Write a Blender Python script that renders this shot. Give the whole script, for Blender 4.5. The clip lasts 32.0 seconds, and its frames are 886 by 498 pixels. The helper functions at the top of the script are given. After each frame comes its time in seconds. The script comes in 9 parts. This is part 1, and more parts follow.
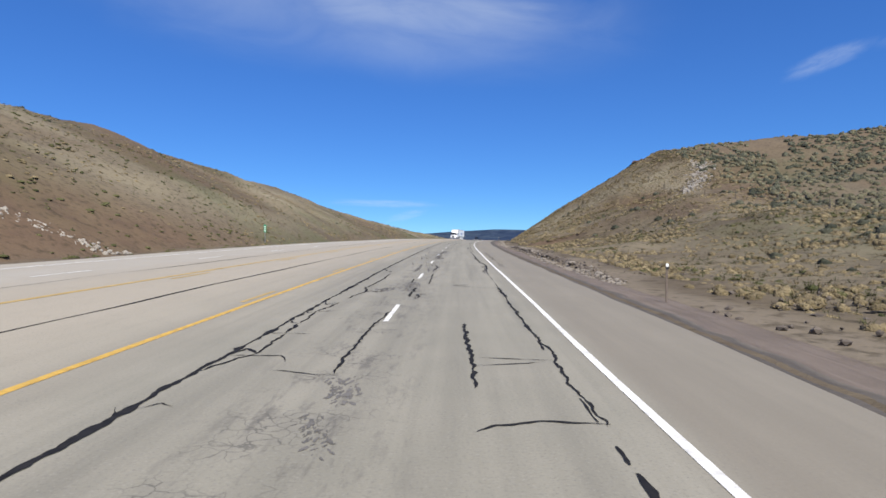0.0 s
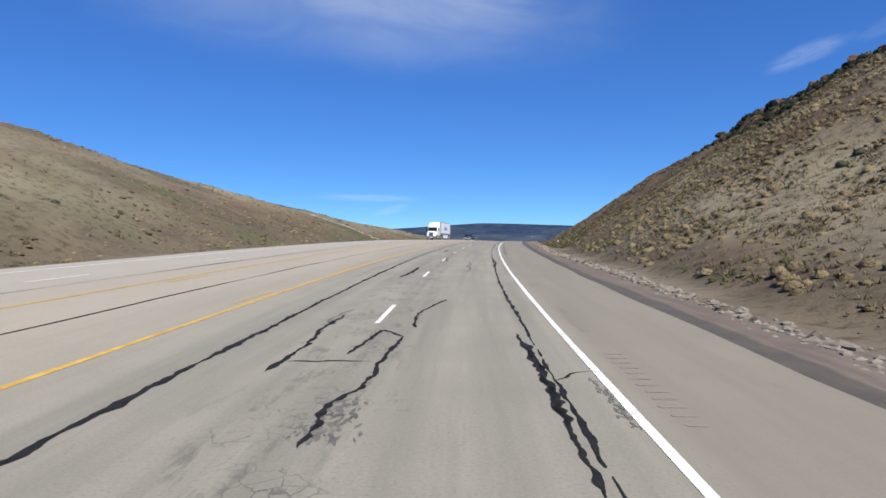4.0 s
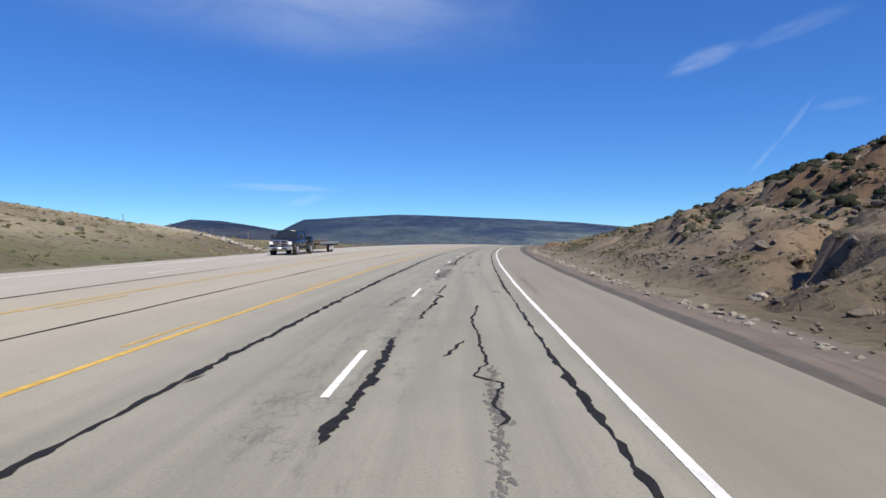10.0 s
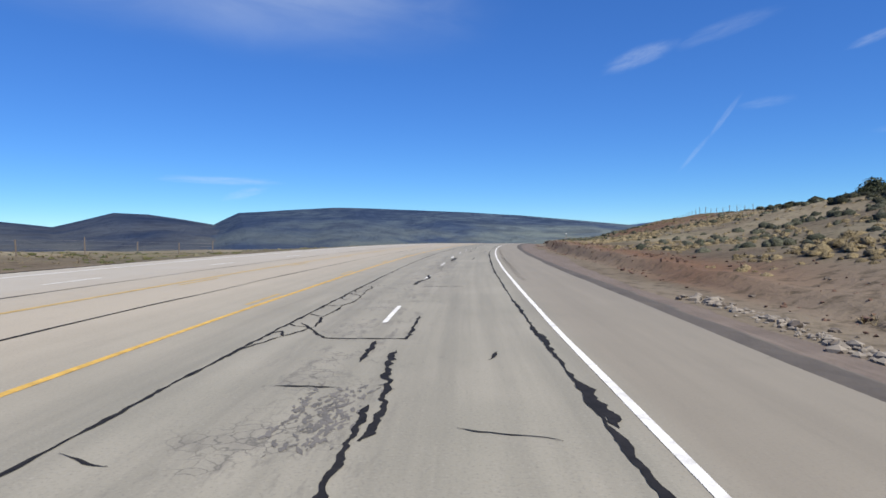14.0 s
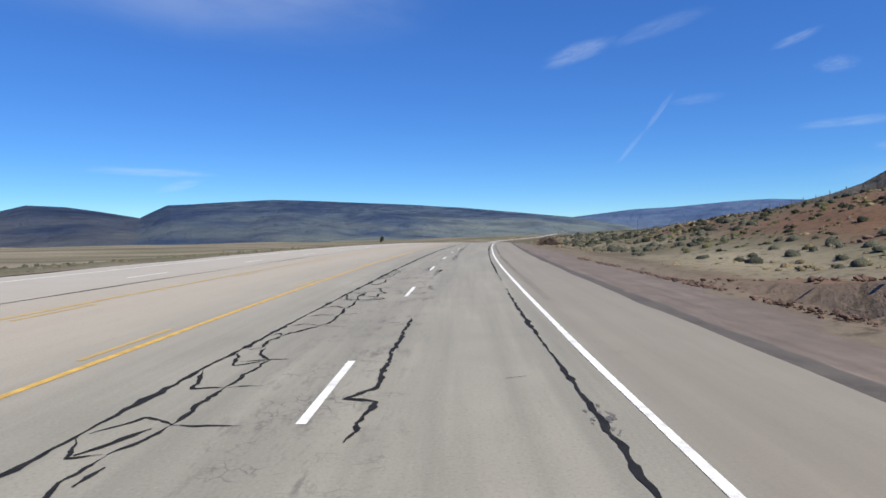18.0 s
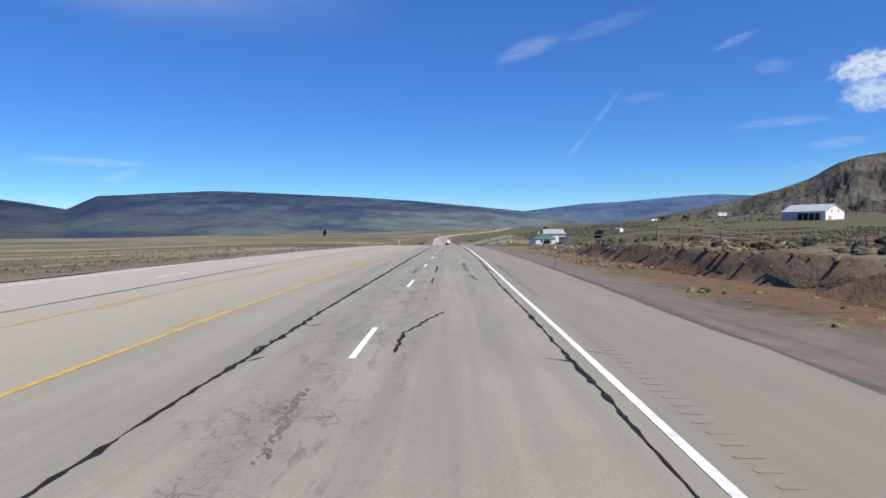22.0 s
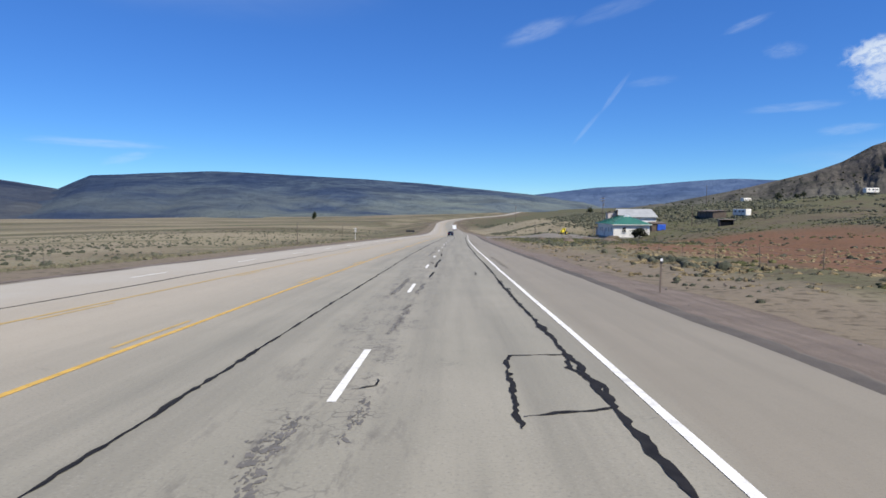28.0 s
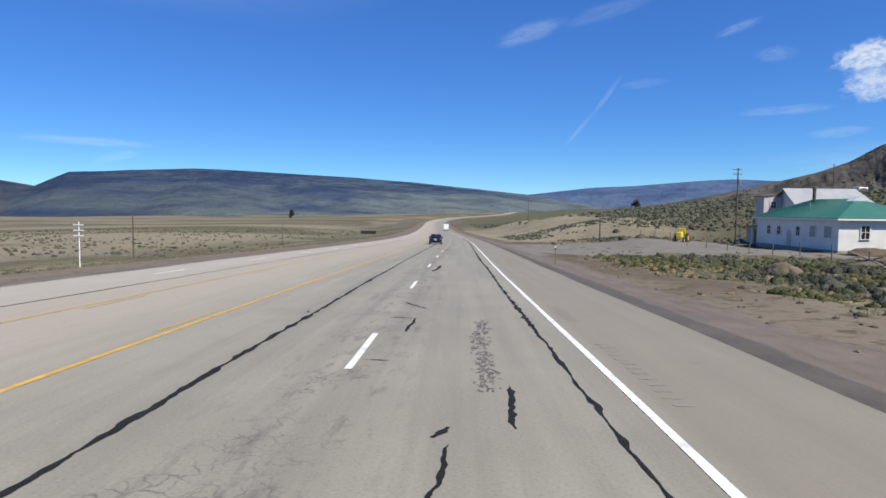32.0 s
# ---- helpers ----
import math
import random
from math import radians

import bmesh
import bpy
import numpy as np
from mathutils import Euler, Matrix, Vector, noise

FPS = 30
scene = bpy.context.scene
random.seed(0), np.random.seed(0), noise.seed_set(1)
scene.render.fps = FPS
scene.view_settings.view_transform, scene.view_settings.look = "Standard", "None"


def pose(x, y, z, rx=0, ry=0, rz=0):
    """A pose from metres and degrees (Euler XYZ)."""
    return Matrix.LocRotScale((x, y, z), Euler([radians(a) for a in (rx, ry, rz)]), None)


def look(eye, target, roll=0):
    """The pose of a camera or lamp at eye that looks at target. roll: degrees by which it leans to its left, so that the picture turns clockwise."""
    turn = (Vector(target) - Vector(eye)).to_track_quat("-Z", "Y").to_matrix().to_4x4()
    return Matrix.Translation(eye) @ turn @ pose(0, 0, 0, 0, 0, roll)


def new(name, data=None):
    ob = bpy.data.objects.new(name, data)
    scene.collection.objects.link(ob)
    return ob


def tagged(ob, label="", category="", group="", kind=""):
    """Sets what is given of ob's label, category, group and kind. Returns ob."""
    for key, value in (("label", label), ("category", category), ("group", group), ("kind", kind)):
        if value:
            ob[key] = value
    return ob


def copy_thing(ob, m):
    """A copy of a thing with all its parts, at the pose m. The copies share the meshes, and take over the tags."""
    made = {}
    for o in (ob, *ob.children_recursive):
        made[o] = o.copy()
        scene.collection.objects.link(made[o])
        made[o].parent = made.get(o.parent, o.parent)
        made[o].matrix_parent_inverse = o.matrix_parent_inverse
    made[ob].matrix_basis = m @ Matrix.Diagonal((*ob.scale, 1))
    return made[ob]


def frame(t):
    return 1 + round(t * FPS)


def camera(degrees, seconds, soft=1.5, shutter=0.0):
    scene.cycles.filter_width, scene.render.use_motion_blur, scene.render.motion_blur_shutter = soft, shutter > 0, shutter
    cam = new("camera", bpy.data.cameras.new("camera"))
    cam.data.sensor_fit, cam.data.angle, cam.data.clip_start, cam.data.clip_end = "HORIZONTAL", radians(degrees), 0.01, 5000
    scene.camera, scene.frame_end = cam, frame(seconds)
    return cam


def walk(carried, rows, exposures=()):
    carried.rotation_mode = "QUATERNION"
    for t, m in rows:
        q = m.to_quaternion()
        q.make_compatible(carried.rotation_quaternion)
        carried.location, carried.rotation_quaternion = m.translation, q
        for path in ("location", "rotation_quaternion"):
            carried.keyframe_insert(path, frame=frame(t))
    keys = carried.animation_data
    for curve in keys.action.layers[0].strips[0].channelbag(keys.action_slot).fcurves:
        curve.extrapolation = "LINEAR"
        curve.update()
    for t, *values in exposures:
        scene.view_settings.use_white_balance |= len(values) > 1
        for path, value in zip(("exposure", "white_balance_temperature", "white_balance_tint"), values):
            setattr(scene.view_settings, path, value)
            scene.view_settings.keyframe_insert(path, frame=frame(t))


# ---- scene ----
cam = camera(71.31, 32.0, soft=1.6)
# Seconds, place in metres, turn in degrees.
ROWS = (
    (0.0, -2.143, -0.625, 1.963, 90.922, -0.225, 1.429),
    (0.5, -2.234, 11.758, 2.535, 90.887, -0.172, 1.337),
    (1.0, -2.292, 24.152, 3.099, 90.84, -0.1, 1.241),
    (1.5, -2.261, 36.597, 3.658, 90.779, 0.048, 1.107),
    (2.0, -2.174, 49.015, 4.207, 90.699, 0.186, 0.911),
    (2.5, -2.048, 61.339, 4.745, 90.57, 0.227, 0.653),
    (3.0, -1.892, 73.56, 5.27, 90.449, 0.223, 0.403),
    (3.5, -1.724, 85.624, 5.781, 90.399, 0.192, 0.285),
    (4.0, -1.487, 97.596, 6.28, 90.382, 0.148, 0.041),
    (4.5, -1.132, 109.516, 6.771, 90.388, 0.104, -0.542),
    (5.0, -0.646, 121.36, 7.255, 90.413, 0.052, -1.32),
    (5.5, -0.008, 133.135, 7.73, 90.433, 0.001, -2.17),
    (6.0, 0.782, 144.844, 8.191, 90.425, -0.039, -2.983),
    (6.5, 1.722, 156.496, 8.633, 90.385, -0.058, -3.767),
    (7.0, 2.819, 168.1, 9.051, 90.311, -0.046, -4.518),
    (7.5, 4.071, 179.655, 9.443, 90.208, 0.004, -5.288),
    (8.0, 5.444, 191.144, 9.805, 90.091, 0.057, -6.0),
    (8.5, 6.915, 202.539, 10.135, 89.929, 0.093, -6.512),
    (9.0, 8.483, 213.893, 10.427, 89.762, 0.096, -6.927),
    (9.5, 10.14, 225.273, 10.684, 89.672, 0.013, -7.285),
    (10.0, 11.899, 236.612, 10.905, 89.609, -0.069, -7.689),
    (10.5, 13.766, 247.827, 11.1, 89.52, -0.077, -8.284),
    (11.0, 15.756, 259.02, 11.28, 89.441, -0.032, -8.938),
    (11.5, 17.9, 270.291, 11.452, 89.377, 0.098, -9.569),
    (12.0, 20.172, 281.562, 11.617, 89.316, 0.226, -10.22),
    (12.5, 22.558, 292.778, 11.774, 89.265, 0.247, -10.916),
    (13.0, 25.062, 303.964, 11.919, 89.202, 0.237, -11.632),
    (13.5, 27.677, 315.136, 12.053, 89.103, 0.239, -12.294),
    (14.0, 30.419, 326.277, 12.176, 88.994, 0.238, -12.943),
    (14.5, 33.269, 337.313, 12.286, 88.901, 0.213, -13.617),
    (15.0, 36.21, 348.237, 12.383, 88.814, 0.159, -14.296),
    (15.5, 39.265, 359.123, 12.468, 88.731, 0.102, -14.978),
    (16.0, 42.46, 370.046, 12.54, 88.648, 0.067, -15.656),
    (16.5, 45.827, 381.078, 12.602, 88.564, 0.077, -16.322),
    (17.0, 49.402, 392.29, 12.652, 88.478, 0.158, -16.966),
    (17.5, 53.22, 403.741, 12.693, 88.385, 0.348, -17.583),
    (18.0, 57.158, 415.138, 12.723, 88.301, 0.5, -18.195),
    (18.5, 61.09, 426.199, 12.743, 88.247, 0.446, -18.828),
    (19.0, 65.106, 437.159, 12.753, 88.185, 0.352, -19.433),
    (19.5, 69.28, 448.175, 12.752, 88.083, 0.352, -19.952),
    (20.0, 73.579, 459.179, 12.739, 87.977, 0.366, -20.477),
    (20.5, 77.97, 470.163, 12.714, 87.89, 0.357, -21.059),
    (21.0, 82.472, 481.128, 12.673, 87.811, 0.334, -21.618),
    (21.5, 87.094, 492.066, 12.613, 87.755, 0.297, -22.234),
    (22.0, 91.796, 503.007, 12.53, 87.688, 0.233, -22.732),
    (22.5, 96.55, 513.969, 12.421, 87.572, 0.109, -22.895),
    (23.0, 101.347, 524.976, 12.285, 87.442, -0.024, -22.897),
    (23.5, 106.163, 536.044, 12.121, 87.309, -0.124, -22.779),
    (24.0, 111.014, 547.202, 11.927, 87.169, -0.199, -22.593),
    (24.5, 115.932, 558.499, 11.7, 87.044, -0.239, -22.499),
    (25.0, 120.875, 569.892, 11.443, 86.932, -0.264, -22.46),
    (25.5, 125.824, 581.341, 11.159, 86.846, -0.304, -22.445),
    (26.0, 130.79, 592.856, 10.854, 86.784, -0.356, -22.443),
    (26.5, 135.778, 604.439, 10.527, 86.716, -0.396, -22.433),
    (27.0, 140.788, 616.094, 10.18, 86.612, -0.402, -22.394),
    (27.5, 145.822, 627.827, 9.81, 86.44, -0.354, -22.296),
    (28.0, 150.876, 639.639, 9.414, 86.206, -0.251, -22.143),
    (28.5, 155.972, 651.623, 8.987, 86.146, -0.297, -22.182),
    (29.0, 161.143, 663.758, 8.534, 86.175, -0.379, -22.341),
    (29.5, 166.432, 676.016, 8.064, 86.216, -0.362, -22.557),
    (30.0, 171.822, 688.4, 7.584, 86.251, -0.346, -22.771),
    (30.5, 177.322, 700.928, 7.1, 86.188, -0.41, -22.875),
    (31.0, 182.862, 713.525, 6.614, 86.12, -0.486, -22.903),
    (31.5, 188.348, 726.13, 6.129, 86.169, -0.523, -22.871),
    (32.0, 193.84, 738.74, 5.646, 86.252, -0.552, -22.829),
)
walk(cam, [(r[0], pose(*r[1:])) for r in ROWS], exposures=((0.0, 0.594), (32.0, 0.594)))

# World: clear sky, thin streaks of high cloud, the sun high to the right of the road.
SUN_AZ, SUN_EL = 154.0, 50.0   # clockwise from +y, above the horizon
world = bpy.data.worlds.new("sky")
scene.world = world
world.use_nodes = True
wn, wl = world.node_tree.nodes, world.node_tree.links
wn.clear()
sky = wn.new("ShaderNodeTexSky")
sky.sky_type, sky.sun_disc = "NISHITA", False
sky.sun_elevation, sky.sun_rotation = radians(SUN_EL), radians(SUN_AZ)
sky.altitude, sky.air_density, sky.dust_density, sky.ozone_density = 2400, 1.0, 0.0, 3.5
tc = wn.new("ShaderNodeTexCoord")
SKY_POWER = 0.0762


def wmath(op, a, b=None, c=None):
    n = wn.new("ShaderNodeMath")
    n.operation = op
    for i, v in enumerate((a, b, c)):
        if v is None:
            continue
        if isinstance(v, (int, float)):
            n.inputs[i].default_value = v
        else:
            wl.new(v, n.inputs[i])
    return n.outputs[0]


def wvec(op, a, b):
    n = wn.new("ShaderNodeVectorMath")
    n.operation = op
    wl.new(a, n.inputs[0])
    n.inputs[1].default_value = b
    return n.outputs["Value"] if op == "DOT_PRODUCT" else n.outputs[0]


def cloud(az, el, wide, high, tilt, strength, scale, seed, low=0.42, top=0.75, stretch=3.0):
    """A cloud about a direction (degrees; az clockwise from +y), of an angular size, broken up by noise."""
    a, e = radians(az), radians(el)
    fwd = Vector((math.sin(a) * math.cos(e), math.cos(a) * math.cos(e), math.sin(e)))
    rgt = Vector((math.cos(a), -math.sin(a), 0))
    up = rgt.cross(fwd)
    c, s = math.cos(radians(tilt)), math.sin(radians(tilt))
    u_axis, v_axis = rgt * c + up * s, up * c - rgt * s
    d = tc.outputs["Generated"]
    front = wmath("MAXIMUM", wvec("DOT_PRODUCT", d, fwd), 0.05)
    u = wmath("DIVIDE", wvec("DOT_PRODUCT", d, u_axis), front)
    v = wmath("DIVIDE", wvec("DOT_PRODUCT", d, v_axis), front)
    un, vn = wmath("DIVIDE", u, math.tan(radians(wide))), wmath("DIVIDE", v, math.tan(radians(high)))
    r2 = wmath("ADD", wmath("MULTIPLY", un, un), wmath("MULTIPLY", vn, vn))
    fall = wn.new("ShaderNodeMapRange")
    fall.interpolation_type = "SMOOTHSTEP"
    fall.inputs[1].default_value, fall.inputs[2].default_value = 0.0, 1.0
    fall.inputs[3].default_value, fall.inputs[4].default_value = 1.0, 0.0
    wl.new(r2, fall.inputs[0])
    xyz = wn.new("ShaderNodeCombineXYZ")
    wl.new(wmath("MULTIPLY", u, scale / stretch), xyz.inputs[0])
    wl.new(wmath("MULTIPLY", v, scale), xyz.inputs[1])
    xyz.inputs[2].default_value = seed
    nz = wn.new("ShaderNodeTexNoise")
    nz.inputs["Scale"].default_value, nz.inputs["Detail"].default_value, nz.inputs["Roughness"].default_value = 1.0, 5.0, 0.55
    nz.inputs["Distortion"].default_value = 0.5
    wl.new(xyz.outputs[0], nz.inputs["Vector"])
    fray = wn.new("ShaderNodeMapRange")
    fray.inputs[1].default_value, fray.inputs[2].default_value = low, top
    wl.new(wmath("ADD", nz.outputs["Fac"], wmath("MULTIPLY", wmath("SUBTRACT", fall.outputs[0], 0.6), 0.45)), fray.inputs[0])
    return wmath("MULTIPLY", wmath("MULTIPLY", fray.outputs[0], wmath("POWER", fall.outputs[0], 1.6)), strength * 1.25)


clouds = [
    cloud(-8, 23.0, 29, 8.5, -3, 0.25, 13, 1, 0.20, 0.95, 3),       # broad veil
    cloud(-3, 22.2, 19, 4.2, -4, 0.34, 24, 2, 0.24, 0.95, 4),
    cloud(30.6, 15.5, 4.3, 1.15, 17, 0.19, 110, 3, 0.26, 0.95, 3),  # slanting puff
    cloud(37.5, 17, 5.75, 1, 14, 0.085, 132, 4, 0.30, 0.92, 5),
    cloud(37.4, 10.0, 2.9, 0.34, 54, 0.13, 200, 5, 0.22, 0.95, 4),   # old vapour trail
    cloud(35.1, 7.2, 2.6, 0.30, 50, 0.12, 200, 6, 0.22, 0.95, 4),
    cloud(40.5, 10.9, 2.99, 0.625, 4, 0.08, 180, 7, 0.30, 0.92, 4),
    cloud(47.8, 14.8, 2.53, 0.55, 18, 0.15, 180, 8, 0.30, 0.92, 4),
    cloud(50.6, 12.5, 2.07, 0.9, 0, 0.11, 204, 9, 0.30, 0.92, 2),
    cloud(57, 11.7, 3.5, 1.7, 8, 0.66, 120, 10, 0.38, 0.72, 1.3),   # heaped white cloud
    cloud(57.4, 9.7, 3.0, 2.1, 0, 0.52, 120, 11, 0.38, 0.72, 1.3),
    cloud(51.5, 8.1, 4.83, 0.6, 1, 0.15, 180, 12, 0.30, 0.92, 6),
    cloud(55.2, 6.2, 2.99, 0.625, 4, 0.16, 180, 13, 0.30, 0.92, 4),
    cloud(-7, 5.1, 7.475, 0.525, -1, 0.20, 180, 14, 0.30, 0.92, 7),  # low streak
    cloud(-4.8, 4, 2.76, 0.625, 14, 0.14, 204, 15, 0.30, 0.92, 3),
    cloud(62, 4, 16, 2, 0, 0.147, 56, 16, 0.28, 0.95, 5),
]
total = clouds[0]
for c in clouds[1:]:
    total = wmath("MAXIMUM", total, c)
mix = wn.new("ShaderNodeMix")
mix.data_type = "RGBA"
wl.new(total, mix.inputs[0])
# a deep mountain blue: red and green fall off faster than blue
parts_of = wn.new("ShaderNodeSeparateColor")
deep = wn.new("ShaderNodeCombineColor")

even = wn.new("ShaderNodeGamma")
even.inputs["Gamma"].default_value = 0.70
wl.new(sky.outputs[0], even.inputs[0])
wl.new(even.outputs[0], parts_of.inputs[0])
blue = wmath("MAXIMUM", parts_of.outputs[2], 0.001)
for channel, power, gain in ((0, 2.05, 0.53), (1, 1.95, 0.765)):
    wl.new(wmath("MULTIPLY", wmath("POWER", wmath("DIVIDE", parts_of.outputs[channel], blue), power), wmath("MULTIPLY", blue, 2.07 * gain)), deep.inputs[channel])
wl.new(wmath("MULTIPLY", blue, 2.07), deep.inputs[2])
wl.new(deep.outputs[0], mix.inputs[6])
mix.inputs[7].default_value = (6.9, 7.6, 8.3, 1)
bg = wn.new("ShaderNodeBackground")
bg.inputs[1].default_value = SKY_POWER
wl.new(mix.outputs[2], bg.inputs[0])
wl.new(bg.outputs[0], wn.new("ShaderNodeOutputWorld").inputs[0])

sun_data = bpy.data.lights.new("sun", "SUN")
sun_data.energy, sun_data.angle, sun_data.color = 4.7, radians(0.53), (1.0, 0.95, 0.845)
sun = new("sun", sun_data)
sa, se = radians(SUN_AZ), radians(SUN_EL)
sun.matrix_world = look((0, 0, 300), Vector((0, 0, 300)) - Vector((math.sin(sa) * math.cos(se), math.cos(sa) * math.cos(se), math.sin(se))))

# The highway's line: headings and grades every 50 m along the white edge line.
HEAD = (0.01492, 0.00676, 0.0012, -0.01942, -0.07326, -0.11977, -0.16314, -0.20895, -0.26112, -0.30751, -0.35238,
        -0.39585, -0.41268, -0.40899, -0.40649, -0.40349, -0.41071, -0.4207, -0.4300, -0.4120, -0.3930, -0.3850)
GRADE = (0.0471, 0.04669, 0.04443, 0.0418, 0.03928, 0.03039, 0.01758, 0.01354, 0.00913, 0.00438, 0.00072, -0.00396,
         -0.01256, -0.02204, -0.02827, -0.03489, -0.0353, -0.03507, -0.0359, -0.0340, -0.0310, -0.0270)
KNOTS = np.arange(-60, 1001, 50.0)
LINE = np.arange(-400, 5000.1, 1.0)


def knotted(values):
    values = np.array(values)
    slope = np.gradient(values, 50.0)
    s = np.clip(LINE, -60, 990)
    j = np.clip(((s + 60) // 50).astype(int), 0, len(KNOTS) - 2)
    u = (s - KNOTS[j]) / 50
    return ((2 * u**3 - 3 * u**2 + 1) * values[j] + (u**3 - 2 * u**2 + u) * 50 * slope[j]
            + (-2 * u**3 + 3 * u**2) * values[j + 1] + (u**3 - u**2) * 50 * slope[j + 1])


head = knotted(HEAD)
head = head + np.interp(LINE, (1350, 1550, 1800, 2300), (0, -0.12, -0.30, -0.15))
grade = np.where(LINE <= 990, knotted(GRADE), np.interp(LINE, (990, 1200, 1400, 1900, 2600), (-0.027, -0.012, 0.002, 0.004, 0.0)))
grade = np.where(LINE < -60, 0.046, grade)


def summed(a):
    return np.concatenate([[0], np.cumsum((a[1:] + a[:-1]) / 2)])


line_x, line_y, line_z = summed(-np.sin(head)), summed(np.cos(head)), summed(grade)
zero = int(np.argmin(abs(LINE)))
line_x, line_y, line_z = line_x - line_x[zero], line_y - line_y[zero], line_z - line_z[zero]
FAR_HEAD = -0.28


def plan(s, left):
    """World x, y of a place s metres along the edge line and so far left of it."""
    s, left = np.asarray(s, float), np.asarray(left, float)
    h = np.interp(s, LINE, head)
    near = np.clip(left, -150, 150)
    far = left - near
    x = np.interp(s, LINE, line_x) - near * np.cos(h) - far * math.cos(FAR_HEAD)
    y = np.interp(s, LINE, line_y) - near * np.sin(h) - far * math.sin(FAR_HEAD)
    return x, y


def heading(s):
    return float(np.interp(s, LINE, head))


def step(a, b, x):
    u = np.clip((np.asarray(x, float) - a) / (b - a), 0, 1)
    return u * u * (3 - 2 * u)


def vnoise(x, y, seed=0):
    """Smooth value noise between -1 and 1."""
    x, y = np.asarray(x, float), np.asarray(y, float)
    i, j = np.floor(x).astype(np.int64), np.floor(y).astype(np.int64)
    u, v = x - i, y - j
    u, v = u * u * (3 - 2 * u), v * v * (3 - 2 * v)

    def lattice(a, b):
        n = (a * 374761393 + b * 668265263 + seed * 1442695041) & 0x7FFFFFFF
        n = ((n ^ (n >> 13)) * 1274126177) & 0x7FFFFFFF
        return ((n ^ (n >> 16)) & 0xFFFF) / 32767.5 - 1
    return ((lattice(i, j) * (1 - u) + lattice(i + 1, j) * u) * (1 - v)
            + (lattice(i, j + 1) * (1 - u) + lattice(i + 1, j + 1) * u) * v)


def rough(x, y, size, octaves=4, seed=0):
    return sum(vnoise(x / size * 2**k + 7.3 * k, y / size * 2**k - 3.1 * k, seed + k) * 0.5**k for k in range(octaves))


# Cross-section of the road: the far carriageway lies higher in the bend.
def rise(s):
    return np.interp(s, (-50, 60, 110, 350, 420, 490, 530), (0.55, 0.55, 0.42, 0.42, 0.30, 0.12, 0.0))


def deck(s, left):
    """Height of the pavement over the edge line."""
    left = np.asarray(left, float)
    return rise(s) * np.clip((left - 7.4) / 4.8, 0, 1) + np.minimum(left, 0) * 0.015


def pave_edge(s):
    """Where the near pavement ends."""
    return np.interp(s, (0, 57, 110, 225, 340, 432, 525, 600, 700, 783, 860), (-2.6, -2.55, -2.9, -2.98, -3.1, -2.85, -3.2, -3.1, -3.05, -2.8, -2.85))


def far_edge(s):
    """Where the pavement of the far carriageway ends."""
    return np.interp(s, (480, 600, 780), (20.6, 18.6, 17.0))


# Height of the ground 33 m beyond the toe on either side.
def crest_right(s):
    return np.interp(s, (-200, 0, 55, 85, 105, 122, 141, 180, 226, 250, 295, 340, 386, 430, 470, 490, 510, 530, 550, 570, 600, 650, 740, 840, 890, 930, 1000, 1100, 1250),
                     (6, 3, 3.5, 6, 10, 16, 21, 21.5, 19, 18, 13.5, 9.2, 6.0, 5.9, 6.4, 6.3, 5.5, 3.8, 2.0, 0.6, -0.2, -0.5, -0.3, -0.2, 0.8, 5.0, 7.5, 6, 0))


def crest_left(s):
    return np.interp(s, (-200, 0, 60, 110, 160, 200, 240, 280, 310, 330, 350, 380, 420, 500, 900, 1200),
                     (18, 19.0, 21.0, 20.3, 17.8, 14.4, 11.4, 8.7, 6.1, 3.8, 1.8, 0.6, -2, -3.5, -4, -5))


def rubble_line(s):
    """Where broken stones edge the dirt shoulder."""
    return np.interp(s, (30, 45, 60, 75, 100, 200, 300, 340, 350), (-4.6, -4.75, -4.95, -4.9, -4.9, -5.1, -5.1, -5.3, -5.8))


# Hollows worn into the cut: place along, distance off, half length, width, depth, slant.
hollow_rng = random.Random(17)
HOLLOWS = [(266, 15.5, 6.0, 4.5, 3.0, 0.9), (259.5, 11.2, 3.2, 2.6, 1.7, -0.5), (254.5, 10.2, 2.0, 1.6, 1.0, 0.2), (286, 16.5, 3.0, 2.5, 1.7, 0.3)]
HOLLOWS += [(hollow_rng.uniform(238, 336), hollow_rng.uniform(15, 36), hollow_rng.uniform(2, 5), hollow_rng.uniform(1.6, 3.2), hollow_rng.uniform(0.8, 1.7), hollow_rng.uniform(-0.6, 1.0)) for k in range(16)]


def hollowed(s, d):
    """Depth of the hollows: deepening uphill to a steep wall."""
    out = np.zeros(np.shape(s))
    near = (s > 225) & (s < 355) & (d > 7) & (d < 48)
    a, b = s[near], d[near]
    cut = np.zeros(np.shape(a))
    for s0, d0, long, wide, deep_, slant in HOLLOWS:
        q = b - d0 - slant * (a - s0) + 0.5 * np.sin(a * 1.7 + s0)
        cut = np.maximum(cut, deep_ * np.exp(-((a - s0) / long) ** 2) * np.clip(q / wide + 1, 0, 1) ** 1.5 * (1 - step(0.0, 0.8, q)))
    out[near] = cut
    return out


